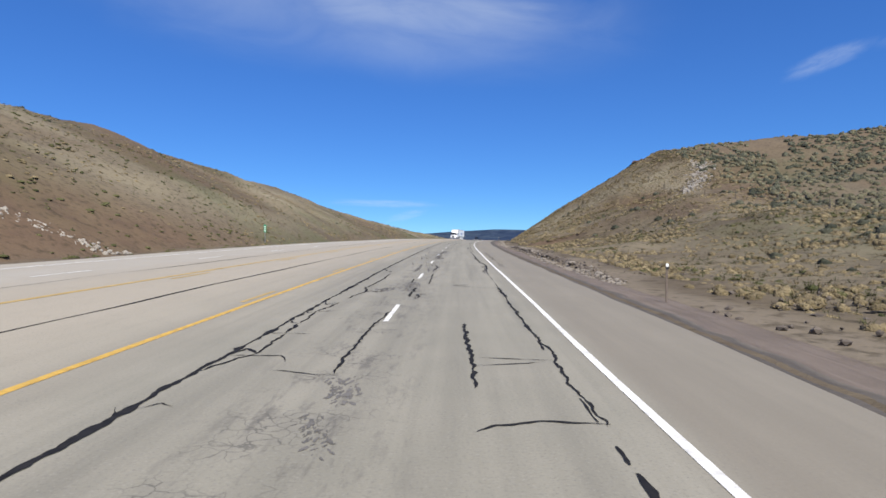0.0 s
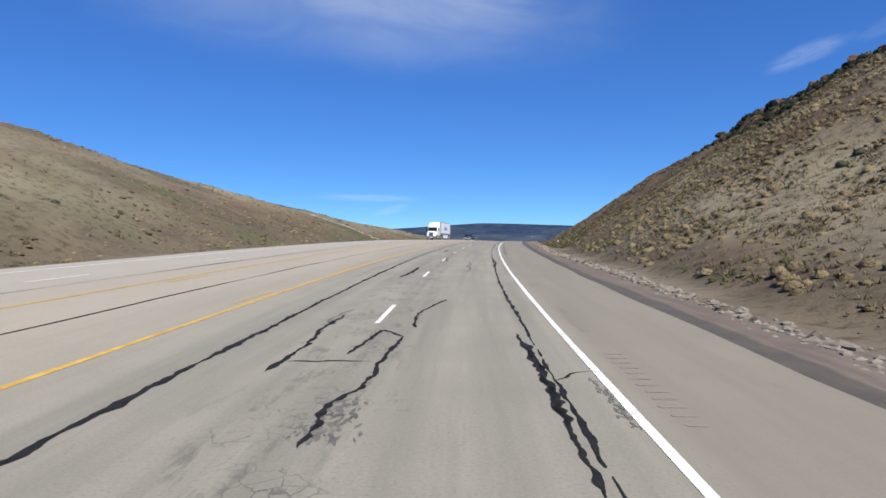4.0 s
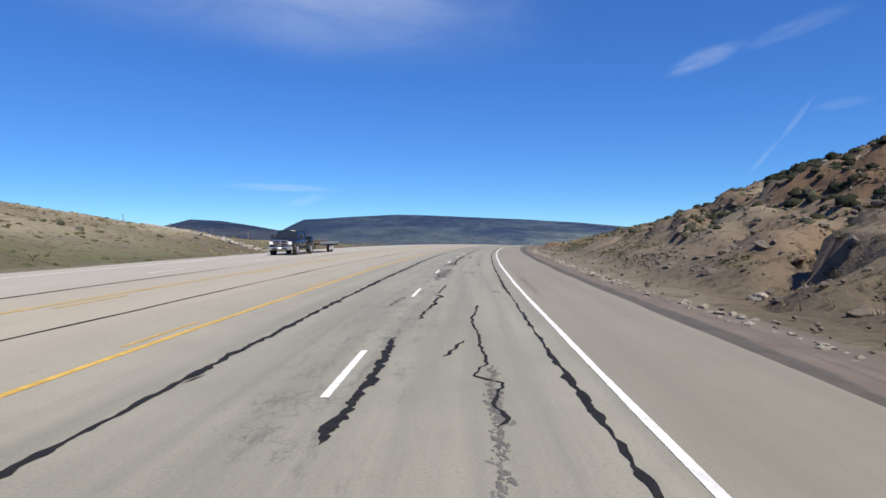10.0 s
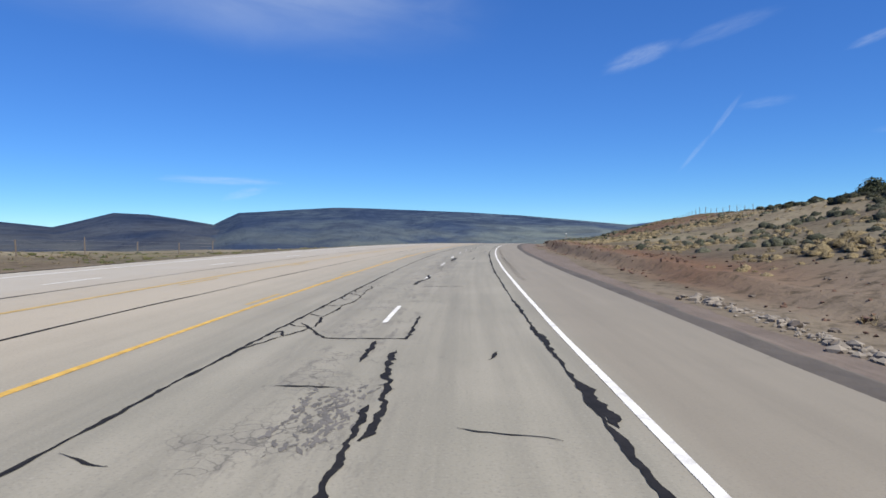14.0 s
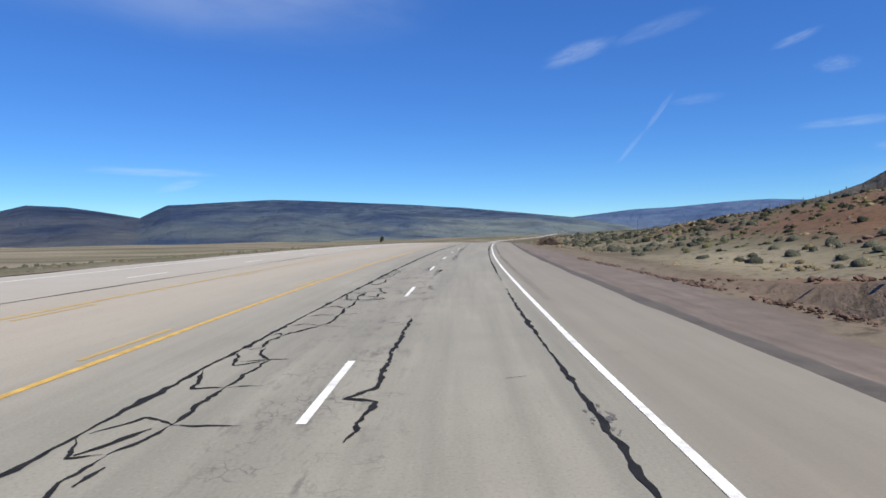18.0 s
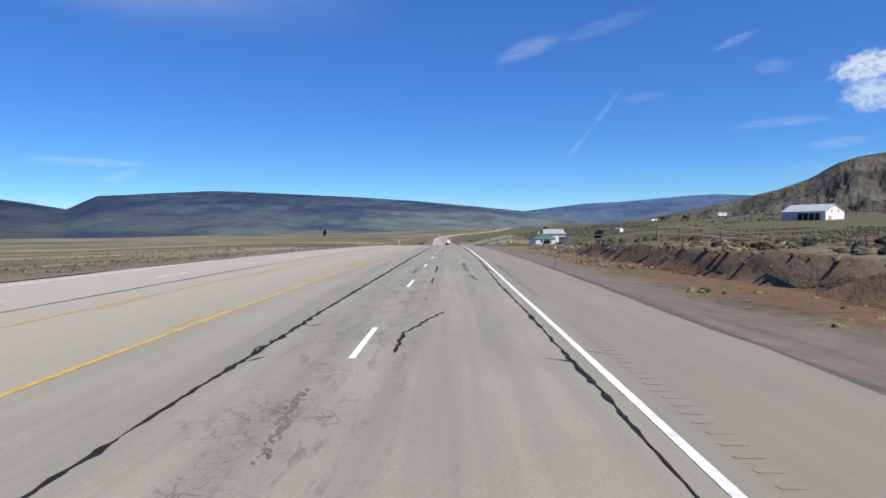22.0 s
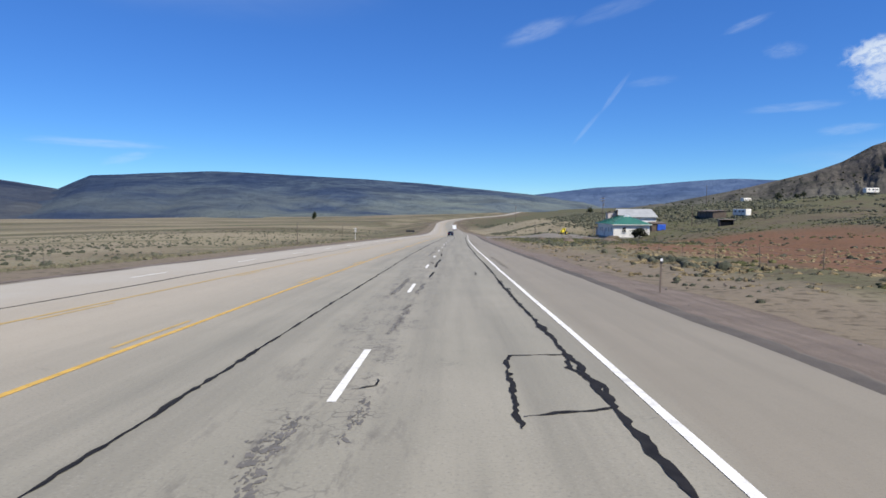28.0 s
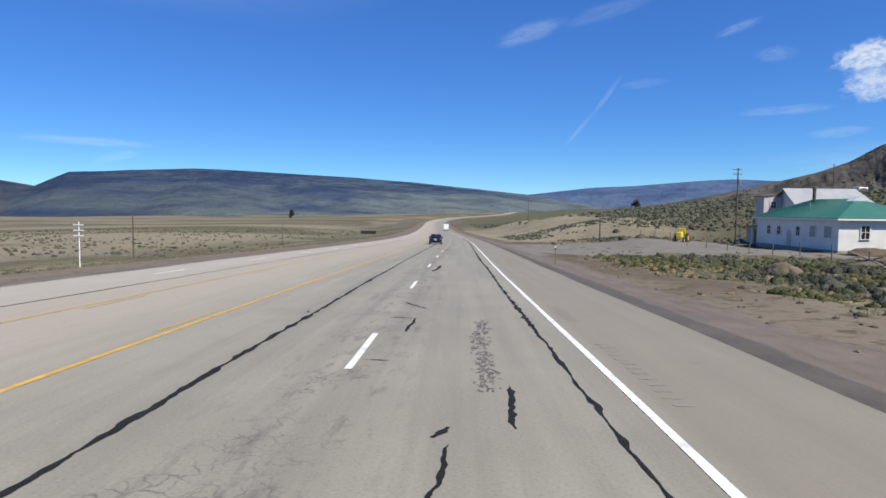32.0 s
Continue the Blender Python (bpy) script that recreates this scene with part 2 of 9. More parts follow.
def ground_height(s, left):
    """World z of the ground, without fine relief."""
    s, left = np.broadcast_arrays(np.asarray(s, float), np.asarray(left, float))
    d, e = -left, left - far_edge(s)
    x, y = plan(s, left)
    base = np.interp(s, LINE, line_z)
    # right of the road
    toe = np.interp(s, (0, 60, 100, 200, 330, 400, 480), (7, 7, 6.5, 7.5, 9, 11, 11))
    c = crest_right(s)
    ramp = np.clip((d - toe) / 34, 0, 1)
    ramp = np.where(c > 8, ramp, ramp * ramp * (3 - 2 * ramp))
    k = np.interp(s, (0, 60, 100, 140, 200, 300, 420, 600, 900, 1200), (0.26, 0.16, 0.075, 0.085, 0.10, 0.08, 0.04, 0.05, 0.15, 0.05))
    beyond = np.clip(d - toe - 34, 0, None)
    right = -0.09 - 0.16 * step(2.9, 4.6, d) + c * ramp + k * 130 * (1 - np.exp(-beyond / 130)) + 0.012 * beyond * step(400, 600, s)
    relief = rough(x, y, 16, 4, 3) * np.clip((d - toe) / 14, 0, 1)
    right = right + relief * np.interp(c, (-1, 4, 12), (0.35, 0.6, 0.9))
    # ragged rock edge, knee high at most, beside the dirt shoulder
    right = right + 0.34 * step(22, 40, s) * (1 - step(74, 90, s)) * step(-0.12, 0.22, d + rubble_line(s) + 0.25 * rough(x, y, 2.2, 2, 58)) * (1 - 0.8 * step(6.5, 9.5, d))
    # red bank cut into the ground beside the shoulder
    bank = step(330, 350, s) * (1 - step(432, 450, s)) * (0.35 + 0.55 * np.clip((s - 350) / 60, 0, 1)) + step(522, 538, s) * (1 - step(572, 584, s)) * 1.0 + step(575, 585, s) * (1 - step(612, 622, s)) * 0.5
    right = right + 1.25 * bank * step(7.7, 8.35, d + 0.6 * rough(x, y, 5, 2, 9) - 2.5 * step(445, 500, s)) * (1 - 0.75 * step(14, 34, d))
    right = right + 0.75 * step(20, 27, d) * (1 - step(33, 39, d)) * step(845, 858, s) * (1 - step(880, 900, s))
    # left of the road
    cl = crest_left(s)
    rl = np.clip((e - 6) / 42, 0, 1)
    rl = rl * (1.25 - 0.25 * rl)
    past = np.clip(e - 48, 0, None)
    hill = cl * rl + np.where(cl > 3, 0.03 * past * np.exp(-past / 160), 0)
    lft = rise(s) - 0.25 * step(0, 2, e) + hill + rough(x, y, 18, 4, 11) * np.clip((e - 5) / 14, 0, 1) * np.interp(cl, (0, 10), (0.35, 0.8))
    # broken ledges of layered rock on the cut
    rib = step(165, 205, s) * (1 - step(318, 352, s)) * step(9, 15, d) * (1 - step(44, 58, d))
    rib = rib * (0.30 + 0.70 * np.maximum(step(226, 246, s), step(31, 36, d)))
    layer = (right + 0.035 * s + rough(x, y, 45, 2, 41) * 1.6 + rough(x, y, 7, 3, 48) * 1.3) / 2.9
    riser = layer - np.floor(layer)
    broken = np.clip(rough(x, y, 9, 3, 47) * 1.8 + 0.6, 0.08, 1)
    thin = (right + 0.02 * s + rough(x, y, 20, 2, 44) * 0.8) / 1.15
    thin = thin - np.floor(thin)
    right = right + rib * (np.interp(s, (230, 260), (2.6, 1.9)) * broken * (step(0.72, 0.99, riser) - riser + 0.35) + 0.55 * (1.2 - broken) * (step(0.6, 0.95, thin) - thin) + 0.75 * rough(x, y, 4.5, 3, 43)) - hollowed(s, d)
    side = np.where(left < 8, right, lft)
    z = base + np.where((left > -2.9) & (left < far_edge(s)), -0.14, side)
    # away from the road the land settles to the valley
    floor = np.where(left > 0, np.interp(left, (20, 60, 150, 500, 1500, 4000), (0, -3.5, -9, -19, -28, -34)),
                     np.interp(d, (0, 200, 500, 1000, 2000, 4000), (2, 17, 28, 36, 44, 50)) - 14 * step(900, 1600, s))
    floor = floor + rough(x, y, 260, 3, 21) * 2.5
    w = np.where(left > 0, step(70, 260, left) * step(300, 420, s), step(220, 500, d))
    w = np.maximum(w, step(1300, 1900, s) * step(30, 120, abs(left - 9)))
    return z * (1 - w) + floor * w


def at(s, left, up=0.0):
    x, y = plan(s, left)
    return Vector((float(x), float(y), float(ground_height(s, left)) + up))


def on_road(s, left, up=0.0):
    x, y = plan(s, left)
    return Vector((float(x), float(y), float(np.interp(s, LINE, line_z) + deck(s, left)) + up))


# ---- materials ----
def mat(name, dark, light, scale=4.0, rough=0.85, bump=0.3, fine=60.0, metal=0.0, spread=0.35, per_object=0.0, object_space=True):
    """A surface of two tones mixed by broad and fine noise, with fine relief."""
    m = bpy.data.materials.new(name)
    m.use_nodes = True
    n, l = m.node_tree.nodes, m.node_tree.links
    b = n["Principled BSDF"]
    b.inputs["Roughness"].default_value, b.inputs["Metallic"].default_value = rough, metal
    t = n.new("ShaderNodeTexCoord")
    big, small = n.new("ShaderNodeTexNoise"), n.new("ShaderNodeTexNoise")
    for k, s, d in ((big, scale, 5), (small, fine, 3)):
        k.inputs["Scale"].default_value, k.inputs["Detail"].default_value = s, d
        l.new(t.outputs["Object"], k.inputs["Vector"])
    add = n.new("ShaderNodeMath")
    add.operation = "MULTIPLY_ADD"
    add.inputs[1].default_value = 0.4
    l.new(small.outputs["Fac"], add.inputs[0])
    l.new(big.outputs["Fac"], add.inputs[2])
    rng = n.new("ShaderNodeMapRange")
    rng.inputs[1].default_value, rng.inputs[2].default_value = 0.7 - spread, 0.7 + spread
    l.new(add.outputs[0], rng.inputs[0])
    fac = rng.outputs[0]
    if per_object:
        info = n.new("ShaderNodeObjectInfo")
        mad = n.new("ShaderNodeMath")
        mad.operation = "MULTIPLY_ADD"
        mad.inputs[1].default_value = per_object
        l.new(info.outputs["Random"], mad.inputs[0])
        l.new(fac, mad.inputs[2])
        fac = mad.outputs[0]
    mx = n.new("ShaderNodeMix")
    mx.data_type = "RGBA"
    mx.inputs[6].default_value, mx.inputs[7].default_value = (*dark, 1), (*light, 1)
    l.new(fac, mx.inputs[0])
    l.new(mx.outputs[2], b.inputs["Base Color"])
    if bump:
        bp = n.new("ShaderNodeBump")
        bp.inputs["Strength"].default_value, bp.inputs["Distance"].default_value = bump, 0.02
        l.new(add.outputs[0], bp.inputs["Height"])
        l.new(bp.outputs[0], b.inputs["Normal"])
    return m


def noise_node(n, l, vec, scale, detail=4.0, rough=0.55):
    k = n.new("ShaderNodeTexNoise")
    k.inputs["Scale"].default_value, k.inputs["Detail"].default_value, k.inputs["Roughness"].default_value = scale, detail, rough
    l.new(vec, k.inputs["Vector"])
    return k.outputs["Fac"]


def ranged(n, l, v, a, b, c=0.0, d=1.0):
    k = n.new("ShaderNodeMapRange")
    k.inputs[1].default_value, k.inputs[2].default_value, k.inputs[3].default_value, k.inputs[4].default_value = a, b, c, d
    l.new(v, k.inputs[0])
    return k.outputs[0]


def mixed(n, l, fac, a, b):
    k = n.new("ShaderNodeMix")
    k.data_type = "RGBA"
    l.new(fac, k.inputs[0])
    for i, v in ((6, a), (7, b)):
        if isinstance(v, tuple):
            k.inputs[i].default_value = (*v, 1)
        else:
            l.new(v, k.inputs[i])
    return k.outputs[2]


def times(n, l, a, b):
    k = n.new("ShaderNodeMath")
    k.operation = "MULTIPLY"
    l.new(a, k.inputs[0])
    if isinstance(b, float):
        k.inputs[1].default_value = b
    else:
        l.new(b, k.inputs[1])
    return k.outputs[0]


def asphalt_material():
    """Old pale asphalt, brown towards the middle of the road, wheel paths worn smooth. The mesh's UV is metres across and along."""
    m = bpy.data.materials.new("old_asphalt")
    m.use_nodes = True
    n, l = m.node_tree.nodes, m.node_tree.links
    b = n["Principled BSDF"]
    uv = n.new("ShaderNodeUVMap").outputs[0]
    sep = n.new("ShaderNodeSeparateXYZ")
    l.new(uv, sep.inputs[0])
    grain = noise_node(n, l, uv, 26.0, 3.0, 0.7)
    patch = noise_node(n, l, uv, 0.35, 5.0, 0.6)
    lng = n.new("ShaderNodeMapping")
    lng.inputs["Scale"].default_value = (1.6, 0.05, 1)
    l.new(uv, lng.inputs[0])
    streak = noise_node(n, l, lng.outputs[0], 1.0, 4.0, 0.6)
    col = mixed(n, l, ranged(n, l, patch, 0.3, 0.7), (0.209, 0.196, 0.155), (0.258, 0.238, 0.190))
    col = mixed(n, l, ranged(n, l, streak, 0.40, 0.68, 0.0, 0.85), col, (0.171, 0.160, 0.128))
    warm = ranged(n, l, sep.outputs[0], 6.0, 10.0, 0.0, 0.75)
    col = mixed(n, l, warm, col, (0.329, 0.287, 0.224))
    pale = times(n, l, ranged(n, l, sep.outputs[0], 12.5, 15.0), ranged(n, l, patch, 0.25, 0.75, 0.2, 0.8))
    col = mixed(n, l, pale, col, (0.339, 0.316, 0.274))
    col = mixed(n, l, ranged(n, l, grain, 0.30, 0.46, 0.45, 0.0), col, (0.104, 0.096, 0.084))
    col = mixed(n, l, ranged(n, l, grain, 0.58, 0.75, 0.0, 0.35), col, (0.375, 0.352, 0.316))
    side = ranged(n, l, sep.outputs[0], 0.25, -0.4, 0.0, 0.6)
    col = mixed(n, l, side, col, (0.178, 0.152, 0.117))
    # fine alligator cracks, thickest along the lane joints
    net = n.new("ShaderNodeTexVoronoi")
    net.feature = "DISTANCE_TO_EDGE"
    net.inputs["Scale"].default_value = 4.5
    warp = n.new("ShaderNodeTexNoise")
    warp.inputs["Scale"].default_value, warp.inputs["Detail"].default_value = 3.0, 4.0
    l.new(uv, warp.inputs["Vector"])
    bent = n.new("ShaderNodeMix")
    bent.data_type = "RGBA"
    bent.blend_type = "LINEAR_LIGHT"
    bent.inputs[0].default_value = 0.16
    l.new(uv, bent.inputs[6])
    l.new(warp.outputs["Color"], bent.inputs[7])
    l.new(bent.outputs[2], net.inputs["Vector"])
    lines = ranged(n, l, net.outputs["Distance"], 0.012, 0.05, 1.0, 0.0)
    where = noise_node(n, l, uv, 0.8, 4.0, 0.65)
    off = n.new("ShaderNodeMath")
    off.operation = "ABSOLUTE"
    shift = n.new("ShaderNodeMath")
    shift.operation = "ADD"
    shift.inputs[1].default_value = -3.7
    l.new(sep.outputs[0], shift.inputs[0])
    l.new(shift.outputs[0], off.inputs[0])
    close = ranged(n, l, off.outputs[0], 0.3, 1.6, 0.07, -0.12)
    both = n.new("ShaderNodeMath")
    both.operation = "ADD"
    l.new(where, both.inputs[0])
    l.new(close, both.inputs[1])
    cracked = times(n, l, lines, ranged(n, l, both.outputs[0], 0.53, 0.68, 0.0, 0.8))
    col = mixed(n, l, cracked, col, (0.059, 0.055, 0.048))
    col = mixed(n, l, ranged(n, l, both.outputs[0], 0.60, 0.80, 0.0, 0.5), col, (0.156, 0.143, 0.120))
    # dark scuffs and crumbled spots, long in the direction of travel, most along the lane joint
    scuff = n.new("ShaderNodeMapping")
    scuff.inputs["Scale"].default_value = (3.4, 0.75, 1)
    l.new(uv, scuff.inputs[0])
    spots = noise_node(n, l, scuff.outputs[0], 1.0, 5.0, 0.72)
    col = mixed(n, l, times(n, l, ranged(n, l, spots, 0.54, 0.66, 0.0, 0.7), ranged(n, l, off.outputs[0], 0.5, 1.3, 1.0, 0.12)), col, (0.098, 0.090, 0.077))
    l.new(col, b.inputs["Base Color"])
    b.inputs["Roughness"].default_value = 0.88
    bp = n.new("ShaderNodeBump")
    bp.inputs["Strength"].default_value, bp.inputs["Distance"].default_value = 0.5, 0.008
    l.new(grain, bp.inputs["Height"])
    l.new(bp.outputs[0], b.inputs["Normal"])
    return m


def ground_material():
    """Dry grassland: straw, olive and brown earth by noise; the mesh's zone colour says where soil is red, green or bare."""
    m = bpy.data.materials.new("dry_ground")
    m.use_nodes = True
    n, l = m.node_tree.nodes, m.node_tree.links
    b = n["Principled BSDF"]
    vec = n.new("ShaderNodeTexCoord").outputs["Object"]
    zone = n.new("ShaderNodeVertexColor")
    zone.layer_name = "zone"
    sep = n.new("ShaderNodeSeparateColor")
    l.new(zone.outputs[0], sep.inputs[0])
    big, mid = noise_node(n, l, vec, 0.03, 5.0), noise_node(n, l, vec, 0.22, 6.0, 0.65)
    tuft, fine = noise_node(n, l, vec, 1.7, 4.0, 0.6), noise_node(n, l, vec, 9.0, 3.0, 0.7)
    col = mixed(n, l, ranged(n, l, mid, 0.35, 0.65), (0.080, 0.062, 0.047), (0.142, 0.115, 0.076))
    col = mixed(n, l, ranged(n, l, big, 0.42, 0.62), col, (0.100, 0.080, 0.056))
    col = mixed(n, l, times(n, l, ranged(n, l, mid, 0.30, 0.55), sep.outputs[1]), col, (0.082, 0.088, 0.045))
    red = times(n, l, ranged(n, l, mid, 0.25, 0.5, 0.6, 1.0), sep.outputs[0])
    col = mixed(n, l, red, col, (0.140, 0.076, 0.046))
    col = mixed(n, l, sep.outputs[2], col, (0.172, 0.143, 0.108))
    col = mixed(n, l, times(n, l, ranged(n, l, mid, 0.25, 0.5, 0.5, 1.0), zone.outputs[1]), col, (0.250, 0.217, 0.149))
    col = mixed(n, l, ranged(n, l, tuft, 0.34, 0.48, 0.65, 0.0), col, (0.046, 0.037, 0.024))
    col = mixed(n, l, ranged(n, l, fine, 0.55, 0.8, 0.0, 0.35), col, (0.230, 0.187, 0.125))
    l.new(col, b.inputs["Base Color"])
    b.inputs["Roughness"].default_value = 0.95
    b.inputs["Specular IOR Level"].default_value = 0.1
    bp = n.new("ShaderNodeBump")
    bp.inputs["Strength"].default_value, bp.inputs["Distance"].default_value = 0.7, 0.13
    hsum = n.new("ShaderNodeMath")
    hsum.operation = "MULTIPLY_ADD"
    hsum.inputs[1].default_value = 0.35
    l.new(fine, hsum.inputs[0])
    l.new(tuft, hsum.inputs[2])
    l.new(hsum.outputs[0], bp.inputs["Height"])
    l.new(bp.outputs[0], b.inputs["Normal"])
    return m


def strip_material():
    """Loose dark asphalt that thins out raggedly to gravel on one side and pavement on the other. UV x runs across, 0 to 1."""
    m = bpy.data.materials.new("dark_loose_asphalt")
    m.use_nodes = True
    n, l = m.node_tree.nodes, m.node_tree.links
    b = n["Principled BSDF"]
    uv = n.new("ShaderNodeUVMap").outputs[0]
    sep = n.new("ShaderNodeSeparateXYZ")
    l.new(uv, sep.inputs[0])
    vec = n.new("ShaderNodeTexCoord").outputs["Object"]
    grain, patch = noise_node(n, l, vec, 14.0, 4.0, 0.7), noise_node(n, l, vec, 1.1, 5.0, 0.65)
    col = mixed(n, l, ranged(n, l, patch, 0.3, 0.7), (0.046, 0.039, 0.032), (0.082, 0.069, 0.056))
    col = mixed(n, l, ranged(n, l, grain, 0.5, 0.75, 0.0, 0.5), col, (0.120, 0.102, 0.083))
    for b2, tint in ((0.0, (0.160, 0.136, 0.109)), (1.0, (0.150, 0.132, 0.106))):
        add = n.new("ShaderNodeMath")
        add.operation = "MULTIPLY_ADD"
        add.inputs[1].default_value = 0.55 if b2 == 0.0 else -0.45
        l.new(patch, add.inputs[0])
        l.new(sep.outputs[0], add.inputs[2])
        lo, hi = (0.42, 0.12) if b2 == 0.0 else (0.66, 0.86)
        col = mixed(n, l, ranged(n, l, add.outputs[0], lo, hi, 0.0, 1.0), col, tint)
    l.new(col, b.inputs["Base Color"])
    b.inputs["Roughness"].default_value = 0.95
    bp = n.new("ShaderNodeBump")
    bp.inputs["Strength"].default_value, bp.inputs["Distance"].default_value = 0.7, 0.02
    l.new(grain, bp.inputs["Height"])
    l.new(bp.outputs[0], b.inputs["Normal"])
    return m


def shoulder_material():
    """Packed gravel with wheel-worn streaks that frays into the earth beside it. UV x runs across, 0 at the verge; y along in metres."""
    m = bpy.data.materials.new("packed_gravel")
    m.use_nodes = True
    n, l = m.node_tree.nodes, m.node_tree.links
    b = n["Principled BSDF"]
    uv = n.new("ShaderNodeUVMap").outputs[0]
    sep = n.new("ShaderNodeSeparateXYZ")
    l.new(uv, sep.inputs[0])
    vec = n.new("ShaderNodeTexCoord").outputs["Object"]
    grain, patch = noise_node(n, l, vec, 20.0, 4.0, 0.75), noise_node(n, l, vec, 0.7, 6.0, 0.65)
    lng = n.new("ShaderNodeMapping")
    lng.inputs["Scale"].default_value = (9.0, 0.16, 1)
    l.new(uv, lng.inputs[0])
    streak = noise_node(n, l, lng.outputs[0], 1.0, 4.0, 0.6)
    col = mixed(n, l, ranged(n, l, patch, 0.3, 0.7), (0.101, 0.078, 0.061), (0.153, 0.120, 0.095))
    col = mixed(n, l, ranged(n, l, streak, 0.5, 0.7, 0.0, 0.7), col, (0.080, 0.059, 0.045))
    col = mixed(n, l, ranged(n, l, streak, 0.42, 0.28, 0.0, 0.6), col, (0.194, 0.156, 0.125))
    col = mixed(n, l, ranged(n, l, grain, 0.56, 0.75, 0.0, 0.5), col, (0.224, 0.182, 0.148))
    col = mixed(n, l, ranged(n, l, grain, 0.44, 0.30, 0.0, 0.5), col, (0.052, 0.040, 0.032))
    add = n.new("ShaderNodeMath")
    add.operation = "MULTIPLY_ADD"
    add.inputs[1].default_value = 0.9
    l.new(patch, add.inputs[0])
    l.new(sep.outputs[0], add.inputs[2])
    earth = mixed(n, l, ranged(n, l, grain, 0.35, 0.65), (0.067, 0.049, 0.036), (0.133, 0.101, 0.072))
    col = mixed(n, l, ranged(n, l, add.outputs[0], 0.80, 0.50, 0.0, 1.0), col, earth)
    l.new(col, b.inputs["Base Color"])
    b.inputs["Roughness"].default_value = 0.95
    bp = n.new("ShaderNodeBump")
    bp.inputs["Strength"].default_value, bp.inputs["Distance"].default_value = 0.8, 0.025
    l.new(grain, bp.inputs["Height"])
    l.new(bp.outputs[0], b.inputs["Normal"])
    return m


STRIP = strip_material()
PACKED = shoulder_material()
ASPHALT, GROUND = asphalt_material(), ground_material()
WHITE_LINE = mat("white_road_paint", (0.42, 0.41, 0.385), (0.80, 0.785, 0.745), 5.0, 0.8, 0.3, 45.0, spread=0.28)
YELLOW_LINE = mat("yellow_road_paint", (0.317, 0.198, 0.044), (0.56, 0.345, 0.065), 4.0, 0.8, 0.3, 40.0, spread=0.28)
FADED_YELLOW = mat("faded_yellow_paint", (0.290, 0.198, 0.062), (0.422, 0.290, 0.097), 2.0, 0.8, 0.2, 30.0)
TAR = mat("crack_tar", (0.008, 0.008, 0.010), (0.024, 0.023, 0.024), 6.0, 0.92, 0.3, 40.0)
TAR.node_tree.nodes["Principled BSDF"].inputs["Specular IOR Level"].default_value = 0.12
OLD_TAR = mat("worn_tar", (0.059, 0.055, 0.048), (0.167, 0.153, 0.136), 3.0, 0.8, 0.3, 25.0)
SHOULDER = mat("shoulder_gravel", (0.104, 0.084, 0.064), (0.201, 0.169, 0.132), 0.9, 0.95, 0.9, 26.0, spread=0.26)
GRAVEL = mat("grey_gravel", (0.107, 0.096, 0.079), (0.177, 0.158, 0.132), 0.5, 0.95, 0.6, 18.0)
ROCK = mat("brown_rock", (0.042, 0.034, 0.027), (0.150, 0.122, 0.098), 1.2, 0.95, 0.8, 9.0, per_object=0.2)
PALE_ROCK = mat("pale_rock", (0.187, 0.164, 0.136), (0.319, 0.289, 0.246), 1.5, 0.95, 0.8, 9.0, per_object=0.2)
MID_ROCK = mat("tan_rock", (0.091, 0.075, 0.060), (0.250, 0.219, 0.180), 1.5, 0.95, 0.8, 9.0, per_object=0.3)
RED_ROCK = mat("red_rock", (0.052, 0.032, 0.024), (0.121, 0.070, 0.048), 1.0, 0.95, 0.8, 8.0, per_object=0.2)
# ---- building helpers ----
def mesh_of(name, verts, faces, material=None, smooth=False):
    me = bpy.data.meshes.new(name)
    me.from_pydata([tuple(v) for v in verts], [], [tuple(f) for f in faces])
    if material:
        me.materials.append(material)
    if smooth:
        me.polygons.foreach_set("use_smooth", [True] * len(me.polygons))
    me.update()
    return me


def part(name, bm, material, parent=None, label="", m=None, smooth=False):
    """Links a bmesh as one mesh object under a thing or part."""
    me = bpy.data.meshes.new(name)
    bm.to_mesh(me)
    bm.free()
    if material:
        me.materials.append(material)
    if smooth:
        me.polygons.foreach_set("use_smooth", [True] * len(me.polygons))
    ob = new(name, me)
    if parent:
        ob.parent = parent
    if m is not None:
        ob.matrix_basis = m
    if label:
        tagged(ob, label=label)
    return ob


def linked(name, me, parent=None, m=None):
    ob = new(name, me)
    if parent:
        ob.parent = parent
    if m is not None:
        ob.matrix_basis = m
    return ob


def thing(name, label, category, m=None, group="", kind=""):
    ob = new(name)
    if m is not None:
        ob.matrix_basis = m
    return tagged(ob, label, category, group, kind)


def box(x, y, z, at_=(0, 0, 0), bevel=0.0, bm=None):
    """A box of that size whose base's centre is at at_."""
    b = bmesh.new()
    bmesh.ops.create_cube(b, size=1.0, matrix=Matrix.LocRotScale(Vector(at_) + Vector((0, 0, z / 2)), None, (x, y, z)))
    if bevel:
        bmesh.ops.bevel(b, geom=b.edges[:], offset=bevel, segments=2, profile=0.5, affect="EDGES")
    if bm is None:
        return b
    me = bpy.data.meshes.new("tmp")
    b.to_mesh(me)
    b.free()
    bm.from_mesh(me)
    bpy.data.meshes.remove(me)
    return bm


